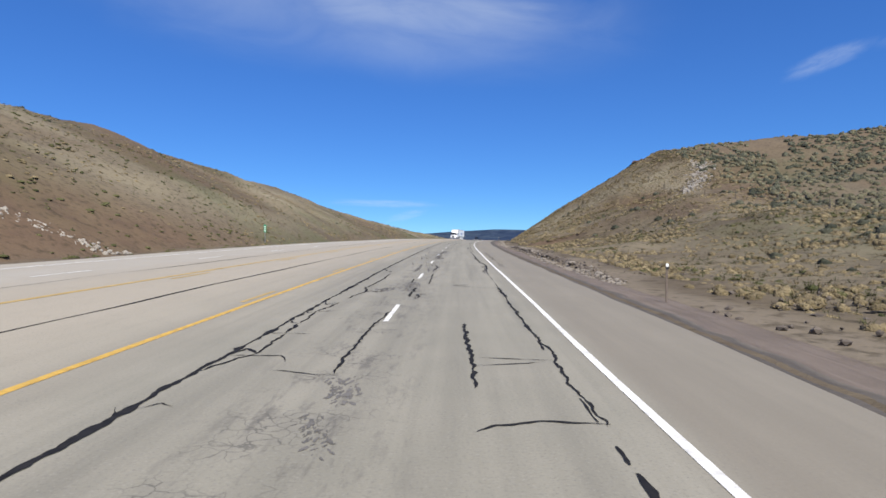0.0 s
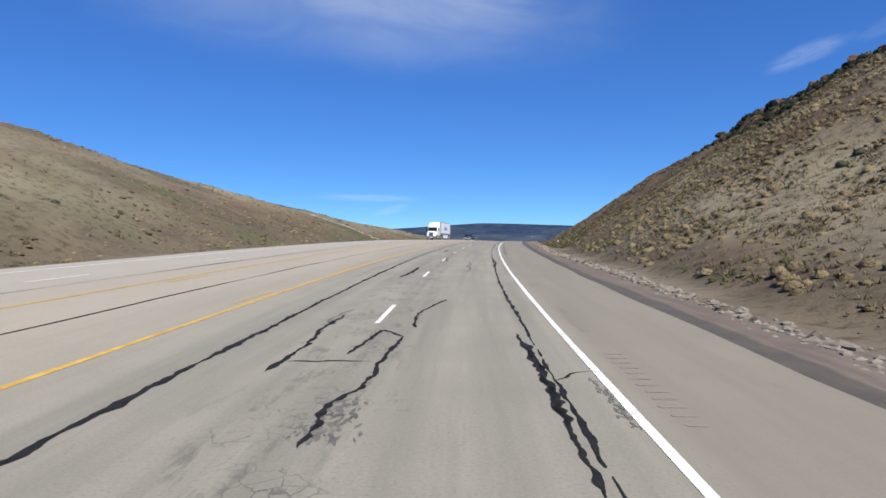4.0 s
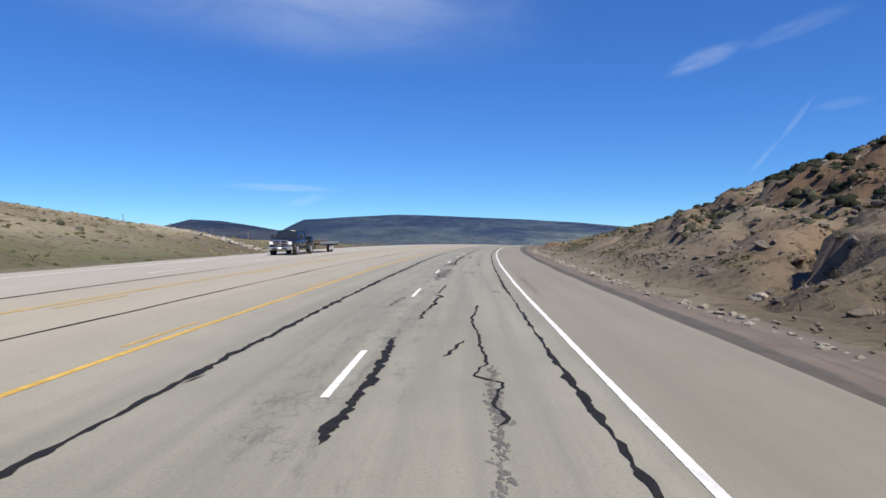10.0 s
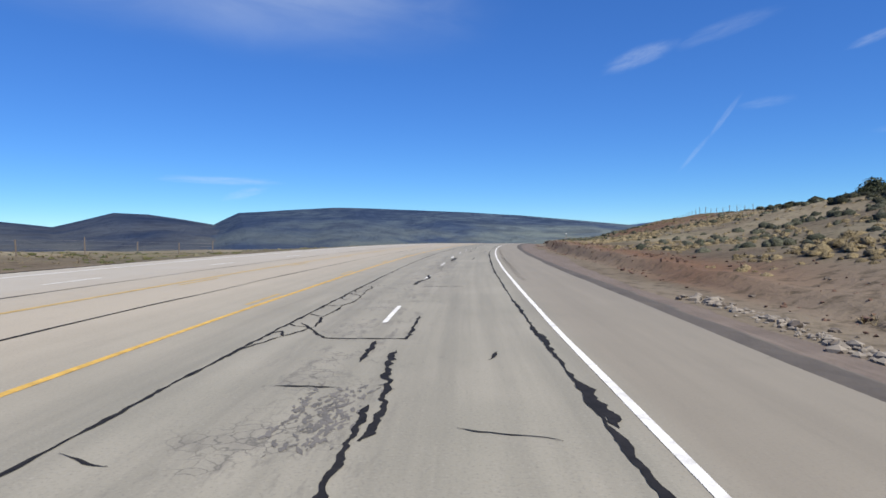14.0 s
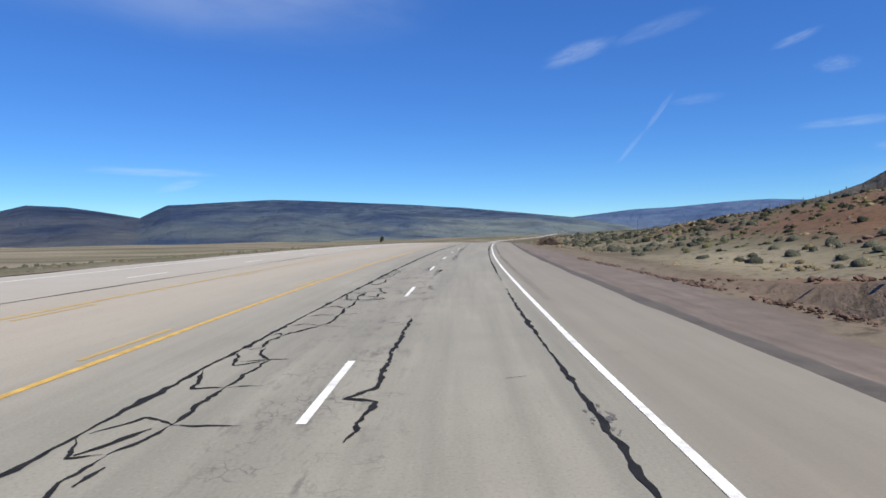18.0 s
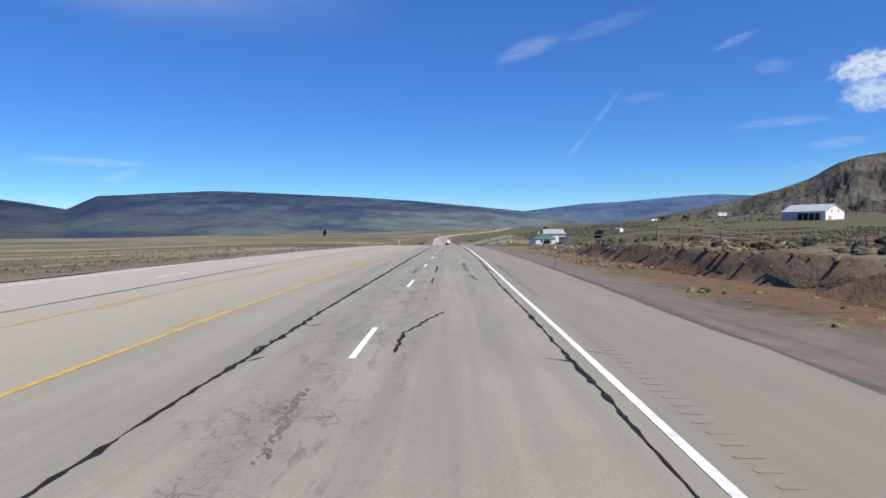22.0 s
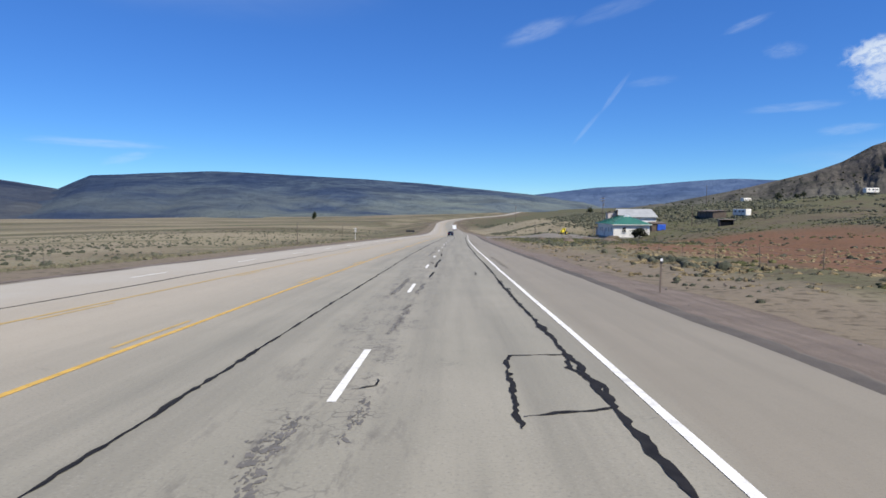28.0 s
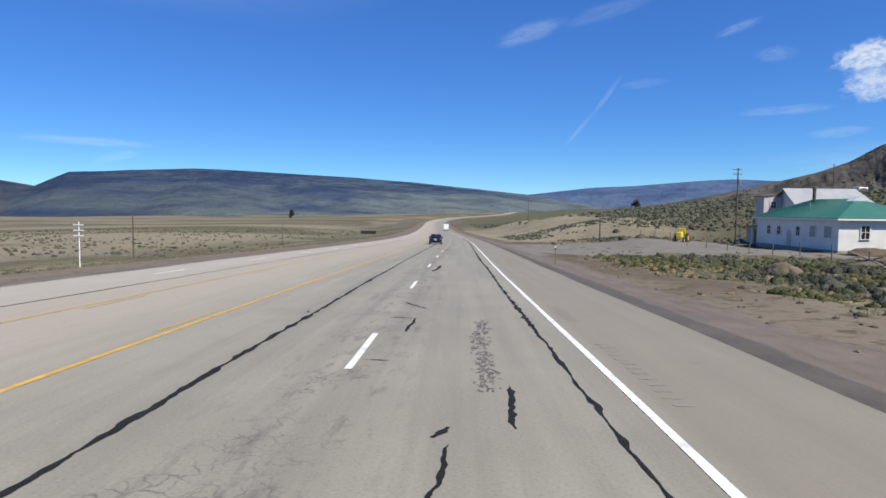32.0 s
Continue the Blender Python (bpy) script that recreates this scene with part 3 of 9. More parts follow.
def rod(a, b, r0, r1=None, n=8, bm=None):
    """A round bar from a to b."""
    a, b = Vector(a), Vector(b)
    bm = bm or bmesh.new()
    q = (b - a).to_track_quat("Z", "Y").to_matrix().to_4x4()
    bmesh.ops.create_cone(bm, cap_ends=True, segments=n, radius1=r0, radius2=r0 if r1 is None else r1, depth=(b - a).length,
                          matrix=Matrix.Translation((a + b) / 2) @ q)
    return bm


def outline(points, y0, y1, bm=None):
    """A solid of the closed outline (x, z) between two y."""
    bm = bm or bmesh.new()
    f = [bm.verts.new((x, y0, z)) for x, z in points]
    g = [bm.verts.new((x, y1, z)) for x, z in points]
    k = len(points)
    bm.faces.new(f)
    bm.faces.new(g[::-1])
    for i in range(k):
        bm.faces.new((f[(i + 1) % k], f[i], g[i], g[(i + 1) % k]))
    bmesh.ops.recalc_face_normals(bm, faces=bm.faces[:])
    return bm


def grid_faces(rows, cols):
    i = np.arange(rows - 1)[:, None] * cols + np.arange(cols - 1)[None, :]
    return np.stack([i, i + 1, i + cols + 1, i + cols], -1).reshape(-1, 4)


def sheet(name, x, y, z, material, smooth=True, flip=False):
    rows, cols = x.shape
    f = grid_faces(rows, cols)
    if flip:
        f = f[:, ::-1]
    me = bpy.data.meshes.new(name)
    me.vertices.add(rows * cols)
    me.vertices.foreach_set("co", np.stack([x, y, z], -1).ravel())
    me.loops.add(len(f) * 4)
    me.loops.foreach_set("vertex_index", f.ravel().astype(np.int32))
    me.polygons.add(len(f))
    me.polygons.foreach_set("loop_start", np.arange(len(f), dtype=np.int32) * 4)
    me.polygons.foreach_set("use_smooth", np.full(len(f), smooth))
    me.materials.append(material)
    me.update(calc_edges=True)
    return me


# ---- ground ----
def spaced(a, b, first, growth):
    out, gap = [a], first
    while out[-1] < b:
        out.append(out[-1] + gap)
        gap *= growth
    return out


s_grid = np.array([-390, -300, -220, -160, -120, -95, -80, *np.arange(-70, 160, 2.0), *np.arange(160, 346, 1.0), *np.arange(346, 960, 2.0), *spaced(960, 4900, 3.0, 1.055)])
l_right = spaced(2.9, 4, 0.45, 1.0) + spaced(4.4, 52, 0.5, 1.003)[1:]
l_right = l_right + spaced(l_right[-1] + 3, 2600, 3.5, 1.13)
l_left = spaced(20.5, 70, 1.0, 1.012)
l_left = l_left + spaced(l_left[-1] + 3, 3600, 3.5, 1.13)
l_grid = np.array([-v for v in l_right[::-1]] + [-1.5, 5.0, 12.0, 15.5, 16.4, 17.0, 17.6, 18.2, 18.8, 19.4, 20.0] + l_left)
S, L = np.meshgrid(s_grid, l_grid, indexing="ij")
gx, gy = plan(S, L)
gz = ground_height(S, L)
near = (step(4.2, 8, -L) + step(22.5, 27, L)) * (1 - step(120, 200, abs(L)))
gz = gz + near * (rough(gx, gy, 2.6, 3, 31) * 0.13)
ground_mesh = sheet("ground", gx, gy, gz, GROUND)
red = np.maximum.reduce([
    step(335, 350, S) * (1 - step(440, 455, S)) * step(6.6, 7.6, -L) * (1 - step(9.5, 13.0, -L)) * 0.85,
    step(165, 200, S) * (1 - step(320, 350, S)) * step(11, 20, -L) * 0.5 * (0.65 + 0.45 * rough(gx, gy, 14, 3, 5)),
    step(95, 130, S) * (1 - step(200, 240, S)) * step(11, 26, -L) * 0.25,
    step(575, 640, S) * (1 - step(790, 820, S)) * step(18, 24, -L + 4 * rough(gx, gy, 18, 2, 26)) * (1 - step(58, 95, -L + 12 * rough(gx, gy, 30, 2, 28))) * 1.1,
    step(400, 440, S) * (1 - step(570, 600, S)) * step(19, 26, -L) * (1 - step(80, 140, -L)) * np.clip(0.75 + 0.5 * rough(gx, gy, 12, 3, 8), 0, 1) * 0.85,
    step(520, 560, S) * (1 - step(640, 680, S)) * step(13, 18, -L) * np.clip(0.6 + 0.5 * rough(gx, gy, 14, 3, 64), 0, 1) * 0.6,
    step(516, 526, S) * (1 - step(584, 596, S)) * step(7.0, 7.8, -L) * (1 - step(10, 12, -L)) * 0.7,
    step(172, 190, S) * (1 - step(235, 260, S)) * step(32, 36, -L) * (1 - step(42, 46, -L)),
    (1 - step(55, 95, S + (L - 26) * 0.9)) * step(24, 28, L) * np.clip(0.7 + 0.5 * rough(gx, gy, 22, 2, 6), 0, 1) * 0.42,
    (1 - step(300, 380, S)) * step(30, 44, L) * np.clip(1.3 * rough(gx, gy, 24, 3, 62) - 0.1, 0, 1) * 0.4,
    step(60, 90, S) * (1 - step(150, 180, S)) * step(7, 10, -L) * np.clip(1.1 * rough(gx, gy, 11, 3, 61), 0, 1) * 0.4,
])
green = np.maximum.reduce([
    step(23, 26, L) * (1 - 0.6 * step(36, 50, L) * (1 - step(380, 420, S))) * np.clip(1.4 * rough(gx, gy, 17, 3, 15) + 0.2, 0, 1) * 0.95,
    step(14, 22, -L) * np.clip(rough(gx, gy, 28, 3, 16), 0, 1) * 0.6,
    (1 - step(50, 80, S)) * step(16, 26, -L) * 0.6,
    step(870, 920, S) * step(36, 54, -L) * np.clip(0.9 + 0.4 * rough(gx, gy, 30, 3, 36), 0, 1),
    step(570, 620, S) * step(14, 20, -L) * np.clip(0.45 + 0.7 * rough(gx, gy, 16, 3, 24), 0, 1) * (0.5 + 0.5 * step(660, 760, S)),
    step(380, 420, S) * step(11, 14, -L) * (1 - step(20, 25, -L)) * np.clip(0.5 + 0.6 * rough(gx, gy, 9, 3, 34), 0, 1) * 0.7,
    step(600, 640, S) * (1 - step(840, 850, S)) * step(9, 12, -L) * (1 - step(16, 24, -L)) * 0.7,
    step(785, 800, S) * (1 - step(828, 840, S)) * step(9, 12, -L) * (1 - step(34, 40, -L)) * 0.9,
    step(400, 520, S) * step(22, 60, abs(L)) * np.clip(0.62 + 0.7 * rough(gx, gy, 45, 4, 17), 0, 1) * np.where(L > 0, 0.75 + 0.20 * step(120, 260, L), 0.8),
])
bare = np.maximum.reduce([
    step(3.0, 4.4, -L) * (1 - step(5.2, 7.2, -L + 1.2 * rough(gx, gy, 6, 2, 18))) * 0.8,
    step(16.5, 17.5, L) * (1 - step(23.5, 26.5, L + rough(gx, gy, 6, 2, 19))) * 0.7,
    step(255, 290, S) * (1 - step(345, 360, S)) * step(4, 6, -L) * (1 - step(14, 19, -L)) * 0.75,
    step(350, 372, S) * (1 - step(500, 530, S)) * step(4, 6, -L) * (1 - step(8, 10, -L)) * 0.6,
    step(560, 600, S) * (1 - step(790, 800, S)) * step(4, 6, -L) * (1 - step(10, 14, -L)) * 0.8,
    step(828, 836, S) * (1 - step(868, 874, S)) * step(4, 6, -L) * (1 - step(36, 42, -L)) * 0.5,
    step(420, 560, S) * step(70, 130, L) * np.clip(1.5 * rough(L / 6, S, 60, 3, 23) + 0.1, 0, 1) * 0.8,
    step(900, 930, S) * (1 - step(1080, 1120, S)) * step(6, 10, -L) * (1 - step(30, 40, -L)) * 0.55,
])
straw = np.maximum.reduce([
    step(420, 560, S) * step(60, 110, L) * np.clip(0.45 + 1.5 * rough(L / 6, S, 75, 3, 23), 0, 1) * 0.75,
    step(890, 905, S) * (1 - step(1110, 1140, S)) * step(7, 10, -L) * (1 - step(42, 54, -L)) * np.clip(0.85 + 0.3 * rough(gx, gy, 12, 3, 30), 0, 1),
    (1 - step(380, 420, S)) * step(24, 40, L) * np.clip(0.45 + 1.1 * rough(gx, gy, 26, 3, 27), 0, 1) * 0.9 * step(45, 95, S + (L - 26) * 0.9),
    (1 - step(165, 195, S)) * step(8, 12, -L) * np.clip(0.6 + 0.9 * rough(gx, gy, 13, 3, 29), 0, 1) * (0.68 + 0.15 * step(90, 120, S)) * (0.5 + 0.5 * step(62, 100, S)) * (1 - 0.8 * step(34, 42, -L)),
    step(300, 335, S) * (1 - step(400, 450, S)) * step(13, 18, -L) * np.clip(0.5 + 0.9 * rough(gx, gy, 18, 3, 33), 0, 1) * 0.85,
    step(380, 420, S) * (1 - step(520, 560, S)) * step(9, 12, -L) * (1 - step(18, 24, -L)) * np.clip(0.5 + 0.8 * rough(gx, gy, 14, 3, 38), 0, 1) * 0.8,
    step(340, 420, S) * step(24, 30, L) * (1 - step(90, 140, L)) * np.clip(0.35 + 0.9 * rough(gx, gy, 20, 3, 35), 0, 1) * 0.6,
    step(560, 600, S) * step(8, 12, -L) * (1 - step(16, 26, -L)) * np.clip(0.2 + 0.8 * rough(gx, gy, 14, 3, 37), 0, 1) * 0.6,
])
cut = step(165, 195, S) * (1 - step(320, 345, S)) * step(9, 13, -L) * (1 - step(48, 60, -L))
green, straw = green * (1 - 0.9 * cut), straw * (1 - 0.8 * cut)
straw = np.maximum(straw, cut * np.clip(0.15 + 0.9 * rough(gx, gy, 6, 3, 66), 0, 1) * 0.55)
bare = np.maximum(bare, cut * np.clip(0.32 + 0.8 * rough(gx, gy, 7, 3, 39), 0, 0.8) * (1 - 0.7 * step(27, 34, -L)) * (0.35 + 0.65 * step(225, 245, S)))
red = np.maximum(red, cut * (0.55 + 0.35 * step(27, 34, -L)))
zone = ground_mesh.color_attributes.new("zone", "FLOAT_COLOR", "POINT")
zone.data.foreach_set("color", np.stack([np.clip(red, 0, 1), np.clip(green, 0, 1), np.clip(bare, 0, 1), np.clip(straw, 0, 1)], -1).ravel())
ground = tagged(new("ground", ground_mesh), "dry grass hillsides and brown earth beside the highway", "ground", kind="structure")

# ---- road ----
s_road = np.array([*np.arange(-120, 1000, 2.0), *spaced(1000, 4200, 4.0, 1.03)])
l_road = np.array([-3.05, -2.2, -1.0, 0.0, 1.8, 3.66, 5.5, 7.4, 8.6, 9.8, 11.0, 12.2, 14.0, 16.0, 18.6, 20.6])
RS, RL = np.meshgrid(s_road, l_road, indexing="ij")
frayed = RL.copy()
frayed[:, 0] = pave_edge(s_road) + 0.06 * rough(s_road, s_road * 0, 3.0, 3, 51)
frayed[:, -2] = np.minimum(18.6, far_edge(s_road) - 1.2)
frayed[:, -3] = np.minimum(16.0, far_edge(s_road) - 2.4)
frayed[:, -1] = far_edge(s_road) + 0.05 + 0.15 * rough(s_road, s_road * 0, 4.0, 3, 52)
rx, ry = plan(RS, frayed)
rz = np.interp(RS, LINE, line_z) + deck(RS, frayed)
road_mesh = sheet("road", rx, ry, rz, ASPHALT, flip=False)
uvs = road_mesh.uv_layers.new(name="UVMap")
idx = np.empty(len(road_mesh.loops), dtype=np.int32)
road_mesh.loops.foreach_get("vertex_index", idx)
uvs.data.foreach_set("uv", np.stack([frayed.ravel()[idx], RS.ravel()[idx]], -1).ravel())
road = tagged(new("road", road_mesh), "pale worn asphalt highway with patched cracks", "road", kind="structure")


def ribbon(centre, width, up, material, name, parent, far=None):
    """A thin strip that lies on the pavement: centre and width by (s, left) rows."""
    c = np.array(centre, float)
    w = np.broadcast_to(np.asarray(width, float), (len(c),))
    t = np.gradient(c, axis=0)
    t = t / np.maximum(np.hypot(t[:, 0], t[:, 1]), 1e-6)[:, None]
    nrm = np.stack([-t[:, 1], t[:, 0]], 1)
    a, b = c + nrm * w[:, None] / 2, c - nrm * w[:, None] / 2
    ss, ll = np.stack([b[:, 0], a[:, 0]], 1), np.stack([b[:, 1], a[:, 1]], 1)
    x, y = plan(ss, ll)
    z = np.interp(ss, LINE, line_z) + deck(ss, ll) + up
    ob = new(name, sheet(name, x, y, z, material))
    if parent:
        ob.parent = parent
    return ob


def line(left, width, material, name, label, start=-100, end=3000, gap=2.0, stop=1000):
    s = np.array([*np.arange(start, stop, gap), *(spaced(1000, end, 4.0, 1.03) if end else ())])
    wob = 0.02 * rough(s, s * 0, 9.0, 2, int(left * 10) + 60)
    return tagged(ribbon(np.stack([s, left + wob], 1), width + 0.012 * rough(s, s * 0, 1.5, 2, 61), 0.006, material, name, None),
                  label, "road marking", kind="structure")


line(0.0, 0.118, WHITE_LINE, "edge_line", "solid white edge line painted on asphalt")
line(7.58, 0.12, YELLOW_LINE, "yellow_line", "worn solid yellow line beside the middle lane")
line(11.45, 0.12, FADED_YELLOW, "yellow_line", "faded solid yellow line of the far carriageway")
line(18.6, 0.14, WHITE_LINE, "edge_line", "faded white edge line of the far carriageway", end=0, stop=560)
dashes = thing("lane_line", "broken white lane line, worn dashes", "road marking", kind="structure")
far_dashes = thing("lane_line", "faded broken white line of the far lanes", "road marking", kind="structure")
yellow_dashes = thing("middle_lane_line", "broken yellow line inside the middle lane", "road marking", kind="structure")
for k in range(-6, 150):
    a = 12.84 + 12.192 * k
    if a < 1100:
        ribbon([(a + q, 3.66) for q in (0, 0.8, 1.6, 2.4, 3.048)], 0.112, 0.006, WHITE_LINE, "dash", dashes)
        ribbon([(a + 5 + q, 15.0) for q in (0, 1.5, 3.048)], 0.12, 0.006, WHITE_LINE, "dash", far_dashes)
    if a < 900:
        ribbon([(a + 3 + q, 7.86) for q in (0, 1.5, 3.0)], 0.09, 0.006, FADED_YELLOW, "dash", yellow_dashes)
        ribbon([(a + 6 + q, 11.15) for q in (0, 1.5, 3.0)], 0.09, 0.006, FADED_YELLOW, "dash", yellow_dashes)

s = np.arange(560, 1000, 1.0)
ge = far_edge(s)[:, None] + np.array([-0.1, 0.3, 0.75])[None, :] + 0.12 * rough(s, s * 0, 4.0, 3, 73)[:, None]
x, y = plan(np.stack([s] * 3, 1), ge)
z = np.interp(np.stack([s] * 3, 1), LINE, line_z) + np.array([0.006, 0.0, -0.06])[None, :]
tagged(new("shoulder_edge", sheet("shoulder_edge", x, y, z, SHOULDER, flip=True)), "crumbling gravel edge of the far pavement", "road shoulder", kind="structure")

s = np.arange(340, 1000, 1.0)
wide = np.interp(s, (340, 380, 560, 1000), (0.6, 2.2, 2.8, 2.8)) + 0.3 * rough(s, s * 0, 9.0, 3, 74)
ge = far_edge(s)[:, None] + np.stack([s * 0 + 0.35, 0.35 + wide * 0.5, 0.35 + wide * 0.8, 0.35 + wide], 1)
x, y = plan(np.stack([s] * 4, 1), ge)
z = ground_height(np.stack([s] * 4, 1), ge) + np.array([0.02, 0.07, 0.06, -0.02])[None, :]
far_mesh = sheet("gravel_shoulder", x, y, z, PACKED, flip=True)
far_uv = far_mesh.uv_layers.new(name="UVMap")
idx = np.empty(len(far_mesh.loops), dtype=np.int32)
far_mesh.loops.foreach_get("vertex_index", idx)
far_uv.data.foreach_set("uv", np.stack([np.tile((1.0, 0.7, 0.4, 0.0), len(s))[idx], np.repeat(s, 4)[idx]], -1).ravel())
tagged(new("gravel_shoulder", far_mesh), "pale gravel shoulder beyond the far lanes", "road shoulder", kind="structure")

# dark loose strip along the pavement's edge
s = np.arange(-110, 1000, 0.4)
inner = pave_edge(s) + 0.25 + 0.04 * rough(s, s * 0, 4.0, 4, 71)
loose = np.interp(s, (0, 57, 200, 212, 232, 245, 342, 433, 527, 600, 660, 702, 783), (0.7, 0.7, 0.85, 0.25, 0.25, 0.8, 1.05, 0.8, 0.6, 0.5, 0.8, 0.95, 1.0))
outer = pave_edge(s) - loose - 0.12 * rough(s, s * 0, 9.0, 4, 72) - 0.10 * rough(s, s * 0, 0.9, 3, 79)
x, y = plan(np.stack([s] * 4, 1), np.stack([outer, outer * 0.6 + inner * 0.4, outer * 0.3 + inner * 0.7, inner], 1))
z = np.interp(np.stack([s] * 4, 1), LINE, line_z) + np.stack([-0.075 - 0.16 * step(2.9, 4.6, -outer), s * 0 - 0.10, s * 0 - 0.07, s * 0 - 0.056], 1)
edge_x, edge_y, edge_z = x, y, z
# grey gravel shoulder between the dark strip and the verge
g_in, g_out = outer + 0.12, -5.0 - 0.45 * rough(s, s * 0, 12.0, 4, 77) - 1.6 * step(350, 400, s) * (1 - step(500, 560, s)) - 0.7 * step(560, 620, s)
g_out = g_out - 0.5
cross = np.stack([g_out, g_out * 0.75 + g_in * 0.25, g_out * 0.4 + g_in * 0.6, g_in], 1)
gsx, gsy = plan(np.stack([s] * 4, 1), cross)
gsz = np.interp(np.stack([s] * 4, 1), LINE, line_z) - 0.09 - 0.16 * step(2.9, 4.6, -cross) + np.array([-0.03, 0.02, 0.04, 0.0])[None, :]
verge_mesh = sheet("gravel_shoulder", gsx, gsy, gsz, PACKED)
verge_uv = verge_mesh.uv_layers.new(name="UVMap")
idx = np.empty(len(verge_mesh.loops), dtype=np.int32)
verge_mesh.loops.foreach_get("vertex_index", idx)
verge_uv.data.foreach_set("uv", np.stack([np.tile((0.0, 0.25, 0.6, 1.0), len(s))[idx], np.repeat(s, 4)[idx]], -1).ravel())
tagged(new("gravel_shoulder", verge_mesh), "grey-brown gravel shoulder beside the asphalt", "road shoulder", kind="structure")
# grey gravel of the ranch drive
gs, gd = np.meshgrid(np.arange(829, 874.1, 1.5), np.arange(5.0, 40.1, 1.0), indexing="ij")
gs = gs + (gd - 5) * 0.10
fray = 0.8 * rough(gs, gd, 5.0, 3, 75)
gs = gs + np.where((gs == gs.min(0)) | (gs == gs.max(0)), fray, 0)
dx, dy = plan(gs, -gd)
edge = np.ones_like(gd)
edge[0, :] = edge[-1, :] = edge[:, -1] = 0
dz = ground_height(gs, -gd) - 0.10 + 0.14 * edge + 0.05 * step(4.2, 8, gd)
tagged(new("gravel_drive", sheet("gravel_drive", dx, dy, dz, GRAVEL, flip=True)), "pale grey gravel drive of the ranch", "driveway", kind="structure")
strip_mesh = sheet("shoulder_edge", edge_x, edge_y, edge_z, STRIP)
strip_uv = strip_mesh.uv_layers.new(name="UVMap")
idx = np.empty(len(strip_mesh.loops), dtype=np.int32)
strip_mesh.loops.foreach_get("vertex_index", idx)
strip_uv.data.foreach_set("uv", np.stack([np.tile((0.0, 0.4, 0.7, 1.0), len(s))[idx], np.repeat(s, 4)[idx]], -1).ravel())
tagged(new("shoulder_edge", strip_mesh), "dark crumbling strip of loose asphalt along the shoulder", "road shoulder", kind="structure")

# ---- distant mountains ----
def mountain_material(name, low, high, speck, relief=40.0, foot=(0.099, 0.107, 0.090), dark_span=None):
    m = bpy.data.materials.new(name)
    m.use_nodes = True
    n, l = m.node_tree.nodes, m.node_tree.links
    b = n["Principled BSDF"]
    vec = n.new("ShaderNodeTexCoord").outputs["Object"]
    big, mid, fine = noise_node(n, l, vec, 0.0022, 6.0, 0.6), noise_node(n, l, vec, 0.011, 6.0, 0.65), noise_node(n, l, vec, 0.06, 4.0, 0.6)
    level = n.new("ShaderNodeMapping")
    level.inputs["Scale"].default_value = (0.0028, 0.0028, 0.022)
    l.new(vec, level.inputs[0])
    belts = noise_node(n, l, level.outputs[0], 1.0, 6.0, 0.6)
    col = mixed(n, l, ranged(n, l, big, 0.36, 0.62), low, high)
    col = mixed(n, l, ranged(n, l, belts, 0.52, 0.62, 0.0, 0.8), col, speck)
    col = mixed(n, l, ranged(n, l, belts, 0.46, 0.34, 0.0, 0.6), col, high)
    col = mixed(n, l, ranged(n, l, mid, 0.46, 0.64, 0.0, 0.6), col, speck)
    col = mixed(n, l, ranged(n, l, fine, 0.52, 0.66, 0.0, 0.5), col, speck)
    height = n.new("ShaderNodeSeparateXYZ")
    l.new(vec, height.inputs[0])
    # paler lower slopes, with distance haze put into the foot colour
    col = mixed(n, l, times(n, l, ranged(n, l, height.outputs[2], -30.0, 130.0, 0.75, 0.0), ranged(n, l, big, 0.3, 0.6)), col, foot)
    if dark_span:
        # a darker belt of woods under the rim
        col = mixed(n, l, times(n, l, ranged(n, l, height.outputs[2], 70.0, 190.0, 0.0, 0.85), ranged(n, l, mid, 0.40, 0.62, 0.25, 1.0)), col, speck)
        # the speck tone is strongest in the west and fades out eastwards
        spread = n.new("ShaderNodeMath")
        spread.operation = "MULTIPLY_ADD"
        spread.inputs[1].default_value = 900.0
        l.new(big, spread.inputs[0])
        l.new(height.outputs[0], spread.inputs[2])
        col = mixed(n, l, ranged(n, l, spread.outputs[0], dark_span[0] + 450, dark_span[1] + 450, 0.75, 0.0), col, speck)
    bp = n.new("ShaderNodeBump")
    bp.inputs["Strength"].default_value, bp.inputs["Distance"].default_value = 1.0, relief
    l.new(mid, bp.inputs["Height"])
    l.new(bp.outputs[0], b.inputs["Normal"])
    l.new(col, b.inputs["Base Color"])
    b.inputs["Roughness"].default_value = 1.0
    b.inputs["Specular IOR Level"].default_value = 0.0
    return m


